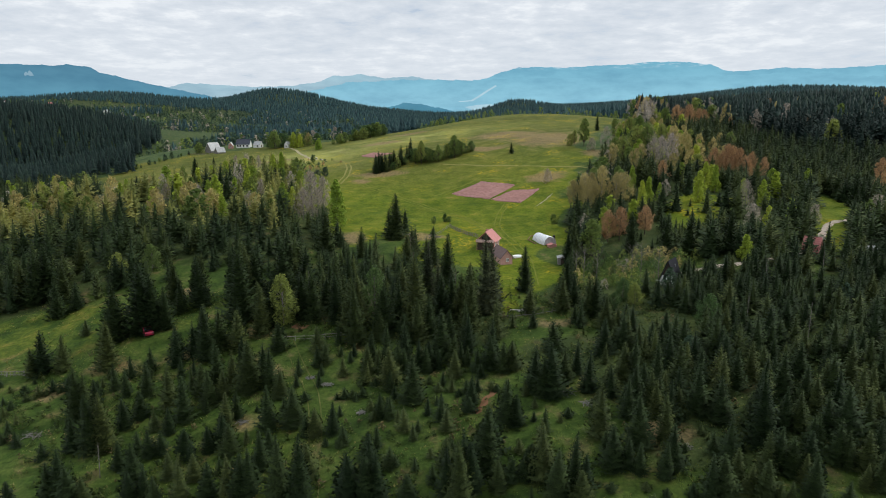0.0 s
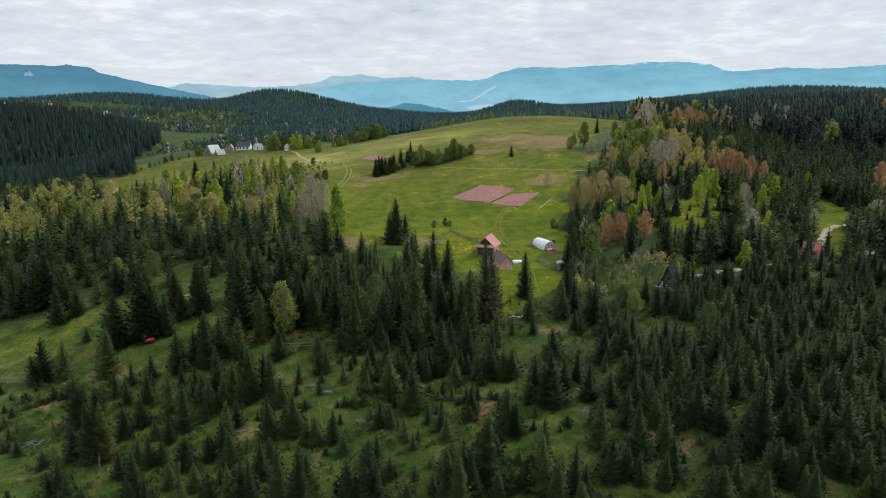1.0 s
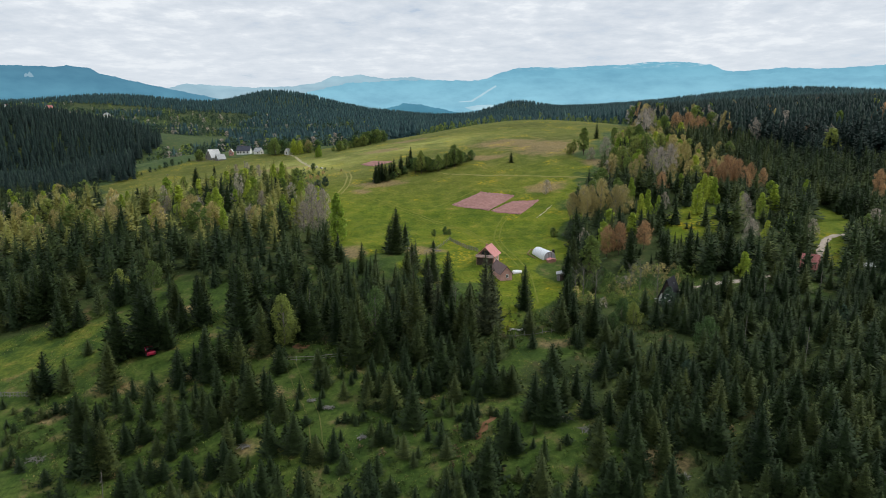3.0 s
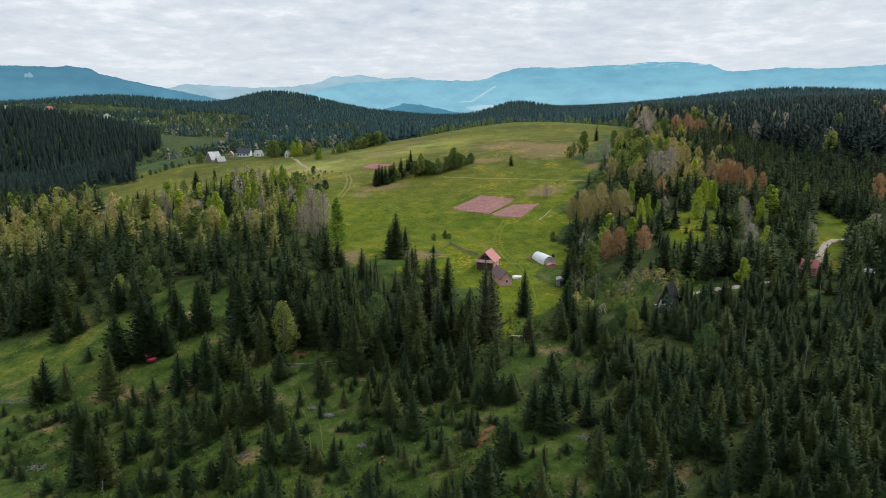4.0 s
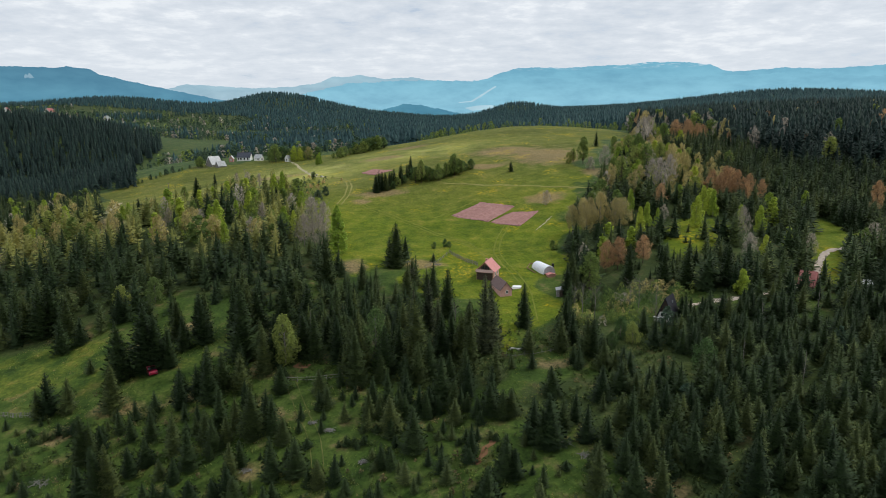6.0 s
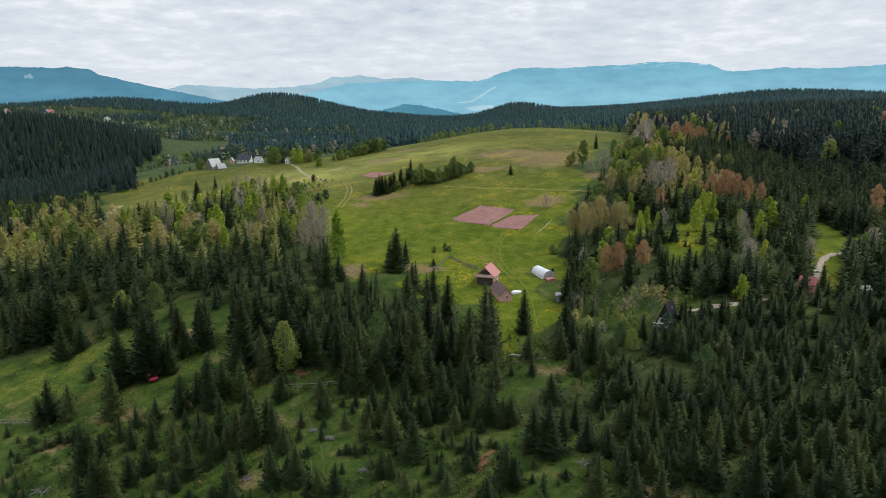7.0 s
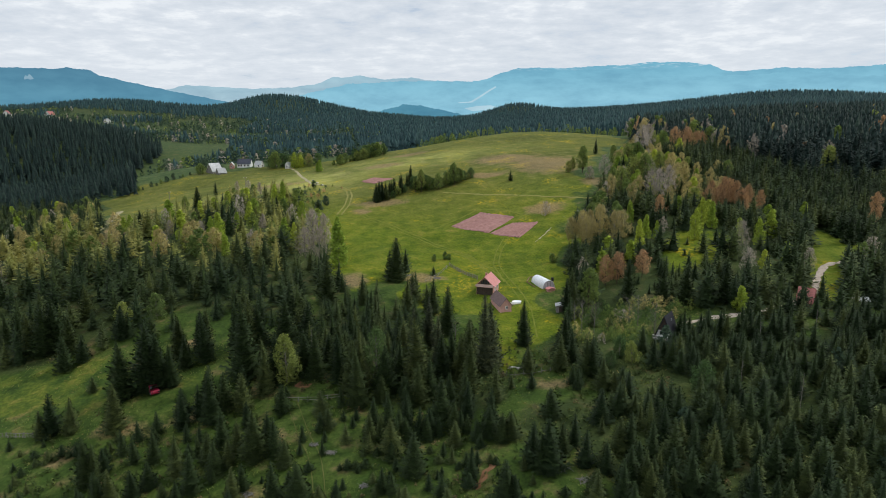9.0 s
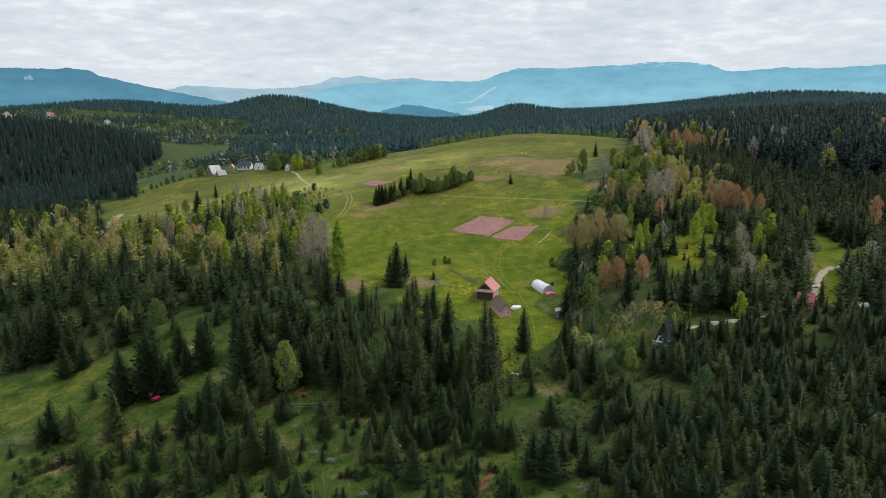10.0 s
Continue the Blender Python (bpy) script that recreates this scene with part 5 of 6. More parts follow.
def grow(name, templates, x, y, h, mat, label, category="trees", broad=1.0):
    """One joined wood of many trees."""
    if not len(x):
        return None
    z = surface(x, y) - 0.1
    pick = rng.integers(len(templates), size=len(x))
    turn = rng.uniform(0, 6.283, len(x))
    wide = h * broad * rng.uniform(0.85, 1.2, len(x))
    shade = rng.uniform(0, 1, len(x))
    vs, fs, ts, ns, base = [], [], [], [], 0
    for k, (tv, tf) in enumerate(templates):
        m = pick == k
        if not m.any():
            continue
        c, s = np.cos(turn[m])[:, None], np.sin(turn[m])[:, None]
        wx = (tv[:, 0] * c - tv[:, 1] * s) * wide[m][:, None] + x[m][:, None]
        wy = (tv[:, 0] * s + tv[:, 1] * c) * wide[m][:, None] + y[m][:, None]
        wz = tv[:, 2] * h[m][:, None] + z[m][:, None]
        n = int(m.sum())
        vs.append(np.stack([wx, wy, wz], -1).reshape(-1, 3))
        fs.append((tf[None] + (np.arange(n) * len(tv))[:, None, None]).reshape(-1, 3) + base)
        ts.append(np.repeat(shade[m], len(tv)))
        tn = crown_normals(tv)
        ns.append(np.stack([tn[:, 0] * c - tn[:, 1] * s, tn[:, 0] * s + tn[:, 1] * c, np.broadcast_to(tn[:, 2], wx.shape)], -1).reshape(-1, 3))
        base += n * len(tv)
    me = mesh_of(name, np.vstack(vs), np.vstack(fs), mat, tint=np.concatenate(ts), normals=np.vstack(ns))
    return tagged(new(name, me), label, category, kind="stuff")


def field_noise(x, y, scale, seed):
    r = np.random.default_rng(seed)
    z = 0
    for k in range(5):
        a, b, c = r.uniform(-1, 1, 2).tolist() + [r.uniform(0, 6)]
        z = z + np.sin((a * x + b * y) * 3.0 / scale + c)
    return z / 3.0


def clear(x, y):
    return inside(CLEAR_A, x, y) | inside(CLEAR_B, x, y)


zones = [  # box, spacing, test, heights, share of broadleaf
    ((-265, -25, 132, 350), 5.2, lambda x, y: inside(LEFT_WOOD, x, y) & (x > -0.73 * y - 12) & ~((x > -0.545 * y) & (x < -92) & (y > 222 + 1.4 * np.maximum(0, x + 116))), (5.2, 11.0), 0.12),
    ((-55, 15, 100, 160), 3.5, lambda x, y: inside(MIDDLE_WOOD, x, y) & (field_noise(x, y, 9, 77) > np.where(y > 121, -0.9, 0.2)), (3.8, 7.4), 0.0),
    ((10, 112, 58, 148), 2.7, lambda x, y: inside(RIGHT_YOUNG, x, y) & (field_noise(x, y, 7, 3) > np.where(x < 27, 0.8, np.where(x < 44, -0.3, -0.9))) & (x < 0.74 * y + 8), (3.4, 7.6), 0.015),
    ((28, 215, 125, 360), 4.2, lambda x, y: inside(RIGHT_WOOD, x, y) & ~clear(x, y) & (x < 0.74 * y + 12), (6.0, 11.0), 0.15),
    ((-64, -24, 56, 102), 2.8, lambda x, y: (field_noise(x, y, 10, 4) > -0.1) & (x > -0.66 * y + 2), (1.6, 4.6), 0.02),
    ((-60, -36, 92, 109), 3.0, lambda x, y: (field_noise(x, y, 8, 24) > 0.1) & ((y > 102) | (x < -50)), (2.4, 5.0), 0.0),
    ((-86, -58, 90, 107), 2.4, lambda x, y: (field_noise(x, y, 9, 25) > 0.1), (1.2, 2.8), 0.0),
    ((-26, 0, 56, 100), 2.8, lambda x, y: (field_noise(x, y, 8, 5) > 0.1) & (abs(x + 20 + (y - 90) * 0.12) > 2.2), (1.0, 3.0), 0.0),
    ((-2, 28, 56, 112), 2.8, lambda x, y: (field_noise(x, y, 9, 6) > 0.0) & ~inside(FORE_PASTURE, x, y) & ~inside(RIGHT_YOUNG, x, y), (0.9, 2.8), 0.0),
    ((-30, 12, 92, 118), 2.8, lambda x, y: (field_noise(x, y, 8, 9) > 0.1) & ~inside(MIDDLE_WOOD, x, y) & (abs(x + 25) > 3.0), (1.2, 3.2), 0.0),
    ((-160, -88, 90, 140), 4.4, lambda x, y: (x < -100) & (field_noise(x, y, 16, 12) > 0.1), (4.0, 9.0), 0.05),
    ((-84, -38, 134, 164), 3.7, lambda x, y: inside([(-82, 163), (-66, 162), (-50, 154), (-39, 143), (-43, 135), (-58, 139), (-70, 142), (-78, 148)], x, y) & (field_noise(x, y, 9, 17) > -0.25), (4.5, 10.0), 0.0),
    ((-52, -38, 118, 140), 3.6, lambda x, y: (field_noise(x, y, 8, 14) > 0.5), (3.0, 6.0), 0.0),
]
near_x, near_y, near_h, leaf_places = [], [], [], []
for (x0, x1, y0, y1), gap, test, (lo, hi), share in zones:
    gx, gy = spread(x0, x1, y0, y1, gap, test)
    gh = lo + (hi - lo) * rng.beta(2.0, 2.0, len(gx))
    broad = rng.uniform(0, 1, len(gx)) < share
    if share == 0.12:
        broad &= gy > 178
        broad |= (gy > 188) & (gx > -135) & (rng.uniform(0, 1, len(gx)) < 0.15)
    if share == 0.15:
        broad &= (gx < 125) & (gy > 165)
        broad |= (gy > 225) & (gx < 105) & (rng.uniform(0, 1, len(gx)) < 0.6)
    for sx, sy, sh in TAN + LIME + ORANGE + GREEN + GREY:
        # the broadleaf trees hold open ground before them
        if sy > 150 and sh > 5:
            before = (np.abs(gx - sx) < 0.28 * sh + 1.2) & (gy < sy) & (gy > sy - 14)
            gh = np.where(before & ~broad, np.minimum(gh, 0.66 * sh), gh)
    if share == 0.15:
        gh = np.where((gy < 172) & (gx > 48) & (gx < 84) & (gy > 150), gh * 0.6, gh)
    near_x.append(gx[~broad]), near_y.append(gy[~broad]), near_h.append(gh[~broad])
    leaf_places.append((gx[broad], gy[broad], gh[broad] * 0.9))
near_x, near_y, near_h = (np.concatenate(a + [[q[i] for q in IN_WOOD]]) for i, a in enumerate((near_x, near_y, near_h)))
order = np.argsort(near_y)
for lo, hi, templates in ((0, 132, [spruce_crown(100 + s, 19, (0.27, 0.23, 0.30, 0.25)[s], 3, 0.31, 11, 0.6, 0.35) for s in range(4)]), (132, 175, [spruce_crown(110 + s, 13, (0.27, 0.23, 0.30, 0.25)[s], 2, 0.34, 9, 0.8, 0.45) for s in range(4)])):
    m = order[(near_y[order] >= lo) & (near_y[order] < hi)]
    grow("spruce_wood", templates, near_x[m], near_y[m], near_h[m], NEEDLES_STUFF, "dense dark green spruce wood on the slope", broad=1.25)
late = order[near_y[order] >= 175]
# The brightened larches grow thicker where the sun patch lies.
larch = (near_x[late] < -25) & (near_x[late] > -150) & (rng.uniform(0, 1, len(late)) < np.clip((near_y[late] - 165) / 45, 0.25, 0.8))
pale = late[larch]
grow("larch_wood", SPRUCE_BACK, near_x[pale], near_y[pale], near_h[pale], SUNLIT_LARCH_NEEDLES, "young olive green larches among spruces, sunlight put into their tone", broad=1.45)
late = late[~larch]
grow("spruce_wood", SPRUCE_BACK, near_x[late], near_y[late], near_h[late], NEEDLES_STUFF, "dark green spruce wood round the meadow", broad=1.45)
lx, ly, lh = (np.concatenate([p[i] for p in leaf_places]) for i in range(3))
kind_of = rng.choice(["lime", "green", "tan", "grey", "orange"], size=len(lx), p=[0.30, 0.30, 0.31, 0.09, 0.0])
kind_of = np.where((ly < 150) & (lx > -60), "dull", kind_of)
kind_of = np.where((lx > 20) & (ly < 225) & np.isin(kind_of, ["tan", "orange"]), "lime", kind_of)
kind_of = np.where((lx > 52) & (lx < 112) & (ly > 226) & (rng.uniform(0, 1, len(lx)) < 0.45), "tan", kind_of)
for key in BROADLEAF_WOOD:
    m = kind_of == key
    grow("broadleaf_wood", BROADLEAF_WOOD[key], lx[m], ly[m], lh[m], LEAVES_STUFF[key], BROAD_LABELS[key].replace("tree", "trees") + " among spruces", broad=1.35)

# a thicket of shrubs and thin trees behind the black cabin
THICKET = [(25, 129), (44, 125), (49, 134), (58, 138), (58, 146), (44, 148), (31, 151), (27, 142)]
gx, gy = spread(22, 60, 124, 152, 2.2, lambda x, y: inside(THICKET, x, y), 0.4)
u = rng.uniform(0, 1, len(gx))
bush_templates = [leafy_crown(160 + s, 200, 0.055, 0.42, 0.03, 12)[0] for s in range(3)]
for key, lo, hi in (("green", 0.0, 0.42), ("fresh", 0.42, 0.82), ("tan", 0.82, 0.95), ("grey", 0.95, 1.0)):
    m = (u >= lo) & (u < hi)
    grow("thicket", bush_templates, gx[m], gy[m], rng.uniform(1.5, 3.8, int(m.sum())), LEAVES_STUFF[key], BROAD_LABELS[key].replace("tree", "shrubs") + " in a thicket", "thicket")

# the dark hill forest to the right, up to its skyline
EAST_FOREST = [(112, 385), (108, 352), (126, 354), (141, 326), (152, 268), (212, 255), (235, 190), (330, 200), (560, 420), (900, 800), (1000, 1250), (560, 1250), (330, 900), (235, 640), (150, 500), (128, 440)]
gx, gy = spread(105, 560, 190, 640, 5.9, lambda x, y: inside(EAST_FOREST, x, y) & (x < 0.74 * y + 40))
gh = rng.uniform(10.5, 17.5, len(gx))
grow("spruce_forest", SPRUCE_BACK, gx[gy < 305], gy[gy < 305], gh[gy < 305], SHADED_HILL_NEEDLES, "dense dark spruce forest on the lower hill", broad=1.25)
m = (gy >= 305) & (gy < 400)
grow("spruce_forest", SPRUCE_MID, gx[m], gy[m], gh[m], SHADED_HILL_NEEDLES, "dense dark spruce forest on the hill", broad=1.25)
grow("spruce_forest", [spruce_far(90 + s, 6, 9) for s in range(5)], gx[gy >= 400], gy[gy >= 400], gh[gy >= 400], SHADED_HILL_NEEDLES, "dense dark spruce forest on the upper hill", broad=1.25)
gx, gy = spread(105, 420, 240, 560, 9.0, lambda x, y: inside(EAST_FOREST, x, y) & (x < 0.74 * y + 40) & (rng.uniform(0, 1, x.shape) < np.where((x < 150) & (y < 400), 0.9, 0.10)), 0.3)
for key, lo, hi in (("green", 0.0, 0.52), ("grey", 0.52, 0.72), ("tan", 0.72, 0.90), ("orange", 0.90, 1.0)):
    u = (gx * 7.13 + gy * 3.7) % 1.0
    m = (u >= lo) & (u < hi)
    grow("broadleaf_wood", BROADLEAF_WOOD[key], gx[m], gy[m], rng.uniform(10, 15, int(m.sum())), LEAVES_STUFF[key], BROAD_LABELS[key].replace("tree", "trees") + " in the forest", broad=1.3)

# the dark wooded hill to the left
gx, gy = spread(-560, -205, 430, 700, 5.0, lambda x, y: ((((x + 405) / 152) ** 2 + ((y - 560) / 105) ** 2 < 1) | ((x < -420) & (y < 660))) & (x > -0.80 * y - 30) & ~inside([(-300, 455), (-262, 455), (-245, 520), (-285, 490)], x, y))
grow("spruce_forest", [spruce_far(97 + s, 6, 8) for s in range(5)], gx, gy, rng.uniform(9.5, 15.5, len(gx)), SHADED_HILL_NEEDLES, "dark spruce forest on a rounded hill")

gx, gy = spread(-380, -165, 322, 475, 5.2, lambda x, y: (x < np.where(y > 345, -0.485, -0.565) * y) & (x > -0.8 * y - 20) & (field_noise(x, y, 26, 71) > -0.75))
grow("spruce_forest", [spruce_far(97 + s, 6, 8) for s in range(5)], gx, gy, rng.uniform(8, 13, len(gx)), SHADED_HILL_NEEDLES, "dark spruce forest at the foot of the hill", broad=1.1)

# a hedge of low trees where the upper meadow drops to the valley
for k in range(16):
    x, y = -172 + 2.2 * k + rng.uniform(-1, 1), 356 + 3.1 * k + rng.uniform(-2, 2)
    crown, wood = BUSHY["dull" if k % 4 else "green"]
    tree_thing("shrub", [("trunk", wood), ("crown", crown)], x, y, rng.uniform(1.6, 4.2), "dark green hedge shrub at the meadow's far edge", "shrub", "hedge of the upper meadow", rng.uniform(0.9, 1.3))

# far woods, thinning into clearings in the valley
def far_wood(x, y):
    wedge = (np.abs(x) < 0.78 * y + 40) & (y > 470)
    valley = (x < -60 - 0.16 * (y - 500)) & (x > -0.62 * y) & (y < 1010) & (y > 500)
    thin = field_noise(x, y, 60, 21) + 0.5 * field_noise(x, y, 22, 22)
    keep = np.where(valley, thin > 0.2, True)
    west = (x < -300) & (y > 700) & (y < 1130)
    keep &= np.where(west, thin > 0.75, True)
    return wedge & keep & ~((y < 660) & inside(EAST_FOREST, x, y)) & ~((x < -205) & (y < 700) & (x > -560))


# These trees take the needle colour with the haze mixed in.
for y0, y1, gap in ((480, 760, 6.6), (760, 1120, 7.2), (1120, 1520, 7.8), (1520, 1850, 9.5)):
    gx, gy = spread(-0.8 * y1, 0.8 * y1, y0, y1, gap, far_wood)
    grow("far_forest", SPRUCE_FAR if y1 < 800 else SPRUCE_TINY, gx, gy, (rng.uniform(9, 15, len(gx)) if y1 < 1000 else rng.uniform(7.5, 12.5, len(gx))), HAZED_FAR_NEEDLES, "spruce forest covering the far hills", broad=1.15)


def valley_leaf(x, y):
    return (x < -40 - 0.1 * (y - 450)) & (x > -0.80 * y) & (field_noise(x, y, 35, 31) > -0.35) & ~((x < -205) & (y < 690))


gx, gy = spread(-860, -40, 425, 1110, 8.0, valley_leaf)
far_kind = rng.choice(["dull", "green", "grey"], size=len(gx), p=[0.82, 0.10, 0.08])
for key in ("dull", "green", "grey"):
    m = far_kind == key
    grow("valley_trees", [leafy_crown(120 + s, 32, 0.125, 0.34, 0.08, 8)[0] for s in range(2)], gx[m], gy[m], rng.uniform(4, 9, int(m.sum())), LEAVES_STUFF[key], BROAD_LABELS[key].replace("tree", "trees") + " in the valley")
# a row of small trees just behind the crest of the meadow
gx, gy = spread(-20, 130, 448, 478, 5.5, lambda x, y: field_noise(x, y, 14, 41) > -0.2)
grow("crest_trees", [leafy_crown(130 + s, 200, 0.052, 0.34, 0.05, 9)[0] for s in range(3)], gx, gy, rng.uniform(2.5, 7.5, len(gx)), LEAVES_STUFF["green"], "low green trees behind the meadow crest")

# scrub with stones on the sunny bank between the left wood and the farm track
gx, gy = spread(-80, -42, 255, 310, 3.2, lambda x, y: ((x + 62) / 16) ** 2 + ((y - 282) / 24) ** 2 < rng.uniform(0.2, 1.3, x.shape), 0.3)
scrub = [leafy_crown(150 + s, 150, 0.085, 0.5, 0.05, 8)[0] for s in range(3)]
u = rng.uniform(0, 1, len(gx))
for key, lo, hi in (("green", 0.0, 0.5), ("orange", 0.5, 0.7), ("dull", 0.7, 1.0)):
    m = (u >= lo) & (u < hi)
    grow("bank_scrub", scrub, gx[m], gy[m], rng.uniform(0.7, 2.0, int(m.sum())), LEAVES_STUFF[key], BROAD_LABELS[key].replace("tree", "shrubs") + " on the sunny bank", "scrub", broad=1.2)

# ---- undergrowth: low shrubs and rough grass of the lower pasture ----
def tuft(seed, blades):
    r = random.Random(seed)
    t = Tris()
    for _ in range(blades):
        a, q = r.uniform(0, 6.3), r.uniform(0, 0.5)
        x, y = math.cos(a) * q, math.sin(a) * q
        b = a + r.uniform(-1, 1)
        w = r.uniform(0.05, 0.14)
        t.fan([(x - math.sin(b) * w, y + math.cos(b) * w, 0), (x + math.sin(b) * w, y - math.cos(b) * w, 0), (x + math.cos(b) * 0.25, y + math.sin(b) * 0.25, r.uniform(0.5, 1.0))], [(0, 1, 2)])
    return t.arrays()


gx, gy = spread(-95, 60, 58, 140, 0.8, lambda x, y: (np.abs(x) < 0.75 * y) & (field_noise(x, y, 7, 51) > -0.1), 0.3)
u = rng.uniform(0, 1, len(gx))
grow("rough_grass", [tuft(s, 9) for s in range(3)], gx[u < 0.7], gy[u < 0.7], rng.uniform(0.15, 0.45, int((u < 0.7).sum())), LEAVES_STUFF["green"], "tufts of rough pasture grass", "grass", broad=2.0)
grow("rough_grass", [tuft(s + 5, 9) for s in range(3)], gx[u >= 0.7], gy[u >= 0.7], rng.uniform(0.12, 0.4, int((u >= 0.7).sum())), LEAVES_STUFF["tan"], "tufts of dry straw-coloured grass", "grass", broad=2.0)
gx, gy = spread(-75, 42, 58, 128, 1.5, lambda x, y: (np.abs(x) < 0.75 * y) & (field_noise(x, y, 9, 61) > -0.25) & ~inside(LEFT_PASTURE, x, y) & ~inside(FORE_PASTURE, x, y), 0.3)
low_shrub = [leafy_crown(140 + s, 50, 0.125, 0.5, 0.1, 8)[0] for s in range(3)]
u = rng.uniform(0, 1, len(gx))
for key, lo, hi in (("green", 0.0, 0.86), ("tan", 0.86, 1.0)):
    m = (u >= lo) & (u < hi)
    grow("undergrowth", low_shrub, gx[m], gy[m], rng.uniform(0.35, 1.2, int(m.sum())), LOW_LEAVES[key], "low bushes of the lower pasture", "undergrowth", broad=1.3)


# ---- houses ----
def gable_house(name, x, y, yaw, width, length, wall, rise, wall_mat, roof_mat, label, over=0.45, gable_mat=None, windows=(), door=None, chimney=None, boards=None, seams=0, category="house", sink=0.5):
    """A house whose ridge runs along its own y; windows are (face, along, sill, width, height)."""
    root = new(name)
    root.matrix_world = pose(x, y, min(level(x + a, y + b) for a in (-2, 0, 2) for b in (-2, 0, 2)), 0, 0, yaw)
    w, l = width / 2, length / 2
    bm = bmesh.new()
    box(bm, -w, w, -l, l, -sink, wall)
    part("wall", bm, wall_mat, root)
    for sgn, end in ((-1, "front"), (1, "back")):
        bm = bmesh.new()
        prism(bm, [(-w, wall), (w, wall), (0, wall + rise)], sgn * (l - 0.15), sgn * (l + 0.004))
        part("gable", bm, gable_mat or wall_mat, root)
    slope = math.atan2(rise, w)
    for sgn in (-1, 1):
        bm = bmesh.new()
        run = math.hypot(w, rise)
        ex = over
        up = (-sgn * math.sin(slope), math.cos(slope))
        p0 = Vector((sgn * (w + ex * math.cos(slope)), 0, wall - ex * math.sin(slope)))
        p1 = Vector((0, 0, wall + rise))
        d = (p1 - p0).normalized()
        nrm = Vector((sgn * math.sin(slope), 0, math.cos(slope)))
        span = (p1 - p0).length
        courses = max(3, int(span / 0.45))
        top = []
        for c in range(courses):
            a, b = p0 + d * (span * c / courses), p0 + d * (span * (c + 1) / courses)
            top += [a + nrm * 0.11, b + nrm * 0.06]
        under = [p1 - nrm * 0.02, p0 - nrm * 0.02]
        prism(bm, [(v.x, v.z) for v in top + under], -l - over, l + over)
        roof = part("roof", bm, roof_mat, root)
        if seams:
            for k in range(seams):
                v = -l - over + (2 * l + 2 * over) * (k + 0.5) / seams
                bm = bmesh.new()
                bar(bm, (p0.x + nrm.x * 0.12, v, p0.z + nrm.z * 0.12), (p1.x, v, p1.z + 0.12), 0.035, 0.035, 4)
                part("seam", bm, roof_mat, roof)
    bm = bmesh.new()
    bar(bm, (0, -l - over, wall + rise + 0.07), (0, l + over, wall + rise + 0.07), 0.11, 0.11, 6)
    part("ridge_cap", bm, roof_mat, root)
    for face, along, sill, ww, wh in windows:
        frame_bm, pane_bm = bmesh.new(), bmesh.new()
        m = {"front": pose(along, -l, 0), "back": pose(along, l, 0, 0, 0, 180), "right": pose(w, along, 0, 0, 0, 90), "left": pose(-w, along, 0, 0, 0, -90)}[face]
        t = 0.07
        for a in ((-ww / 2 - t, -ww / 2, sill - t, sill + wh + t), (ww / 2, ww / 2 + t, sill - t, sill + wh + t), (-ww / 2, ww / 2, sill - t, sill), (-ww / 2, ww / 2, sill + wh, sill + wh + t), (-0.03, 0.03, sill, sill + wh)):
            box(frame_bm, a[0], a[1], -0.06, 0.02, a[2], a[3], m)
        box(pane_bm, -ww / 2, ww / 2, -0.025, -0.012, sill, sill + wh, m)
        frame_ob = part("window", frame_bm, DARK_WOOD if wall_mat is WHITE_WALL else WHITE_SHEET, root)
        part("pane", pane_bm, GLASS, frame_ob)
    if door:
        face, along, dw, dh = door
        m = {"front": pose(along, -l, 0), "right": pose(w, along, 0, 0, 0, 90), "left": pose(-w, along, 0, 0, 0, -90)}[face]
        bm = bmesh.new()
        box(bm, -dw / 2, dw / 2, -0.05, 0.02, 0.02, dh, m)
        part("door", bm, DARK_WOOD, root)
    if chimney:
        cx, cy, ch = chimney
        bm = bmesh.new()
        zz = wall + rise * (1 - abs(cx) / w)
        box(bm, cx - 0.25, cx + 0.25, cy - 0.25, cy + 0.25, zz - 0.3, zz + ch)
        box(bm, cx - 0.31, cx + 0.31, cy - 0.31, cy + 0.31, zz + ch, zz + ch + 0.1)
        part("chimney", bm, BRICK_WALL, root)
    return tagged(root, label, category)


# the pink farmhouse on the meadow, and the brown-roofed barn built against it
house = gable_house("farmhouse", 12.0, 164.4, -20, 4.5, 5.4, 2.7, 2.1, PINK_WALL, PINK_TILE, "small farmhouse with pink tiled roof and dark gable windows", over=0.55,
                    gable_mat=BROWN_WOOD, windows=[("right", -1.0, 1.0, 0.7, 0.9), ("right", 1.4, 1.0, 0.7, 0.9)], chimney=(-0.8, 1.4, 0.8))
bm = bmesh.new()
box(bm, -2.35, 2.35, -3.45, -2.7, 2.15, 2.3)
cladding = bmesh.new()
box(cladding, -2.2, 2.2, -2.78, -2.705, 0.0, 2.14)
part("cladding", cladding, DARK_WOOD, house, "dark boarded ground floor under the balcony")
balcony = part("balcony", bm, PINK_WALL, house, "pink balcony under the gable")
bm = bmesh.new()
box(bm, -2.35, 2.35, -3.5, -3.42, 2.3, 2.95)
part("parapet", bm, PALE_PINK, balcony, "pale pink boarded parapet")
for k in range(5):
    bm = bmesh.new()
    box(bm, -1.05 + k * 0.44, -0.69 + k * 0.44, -2.74, -2.715, 2.85, 3.6 + (0.35 if k in (1, 2, 3) else 0))
    part("gable_window", bm, GLASS, house)
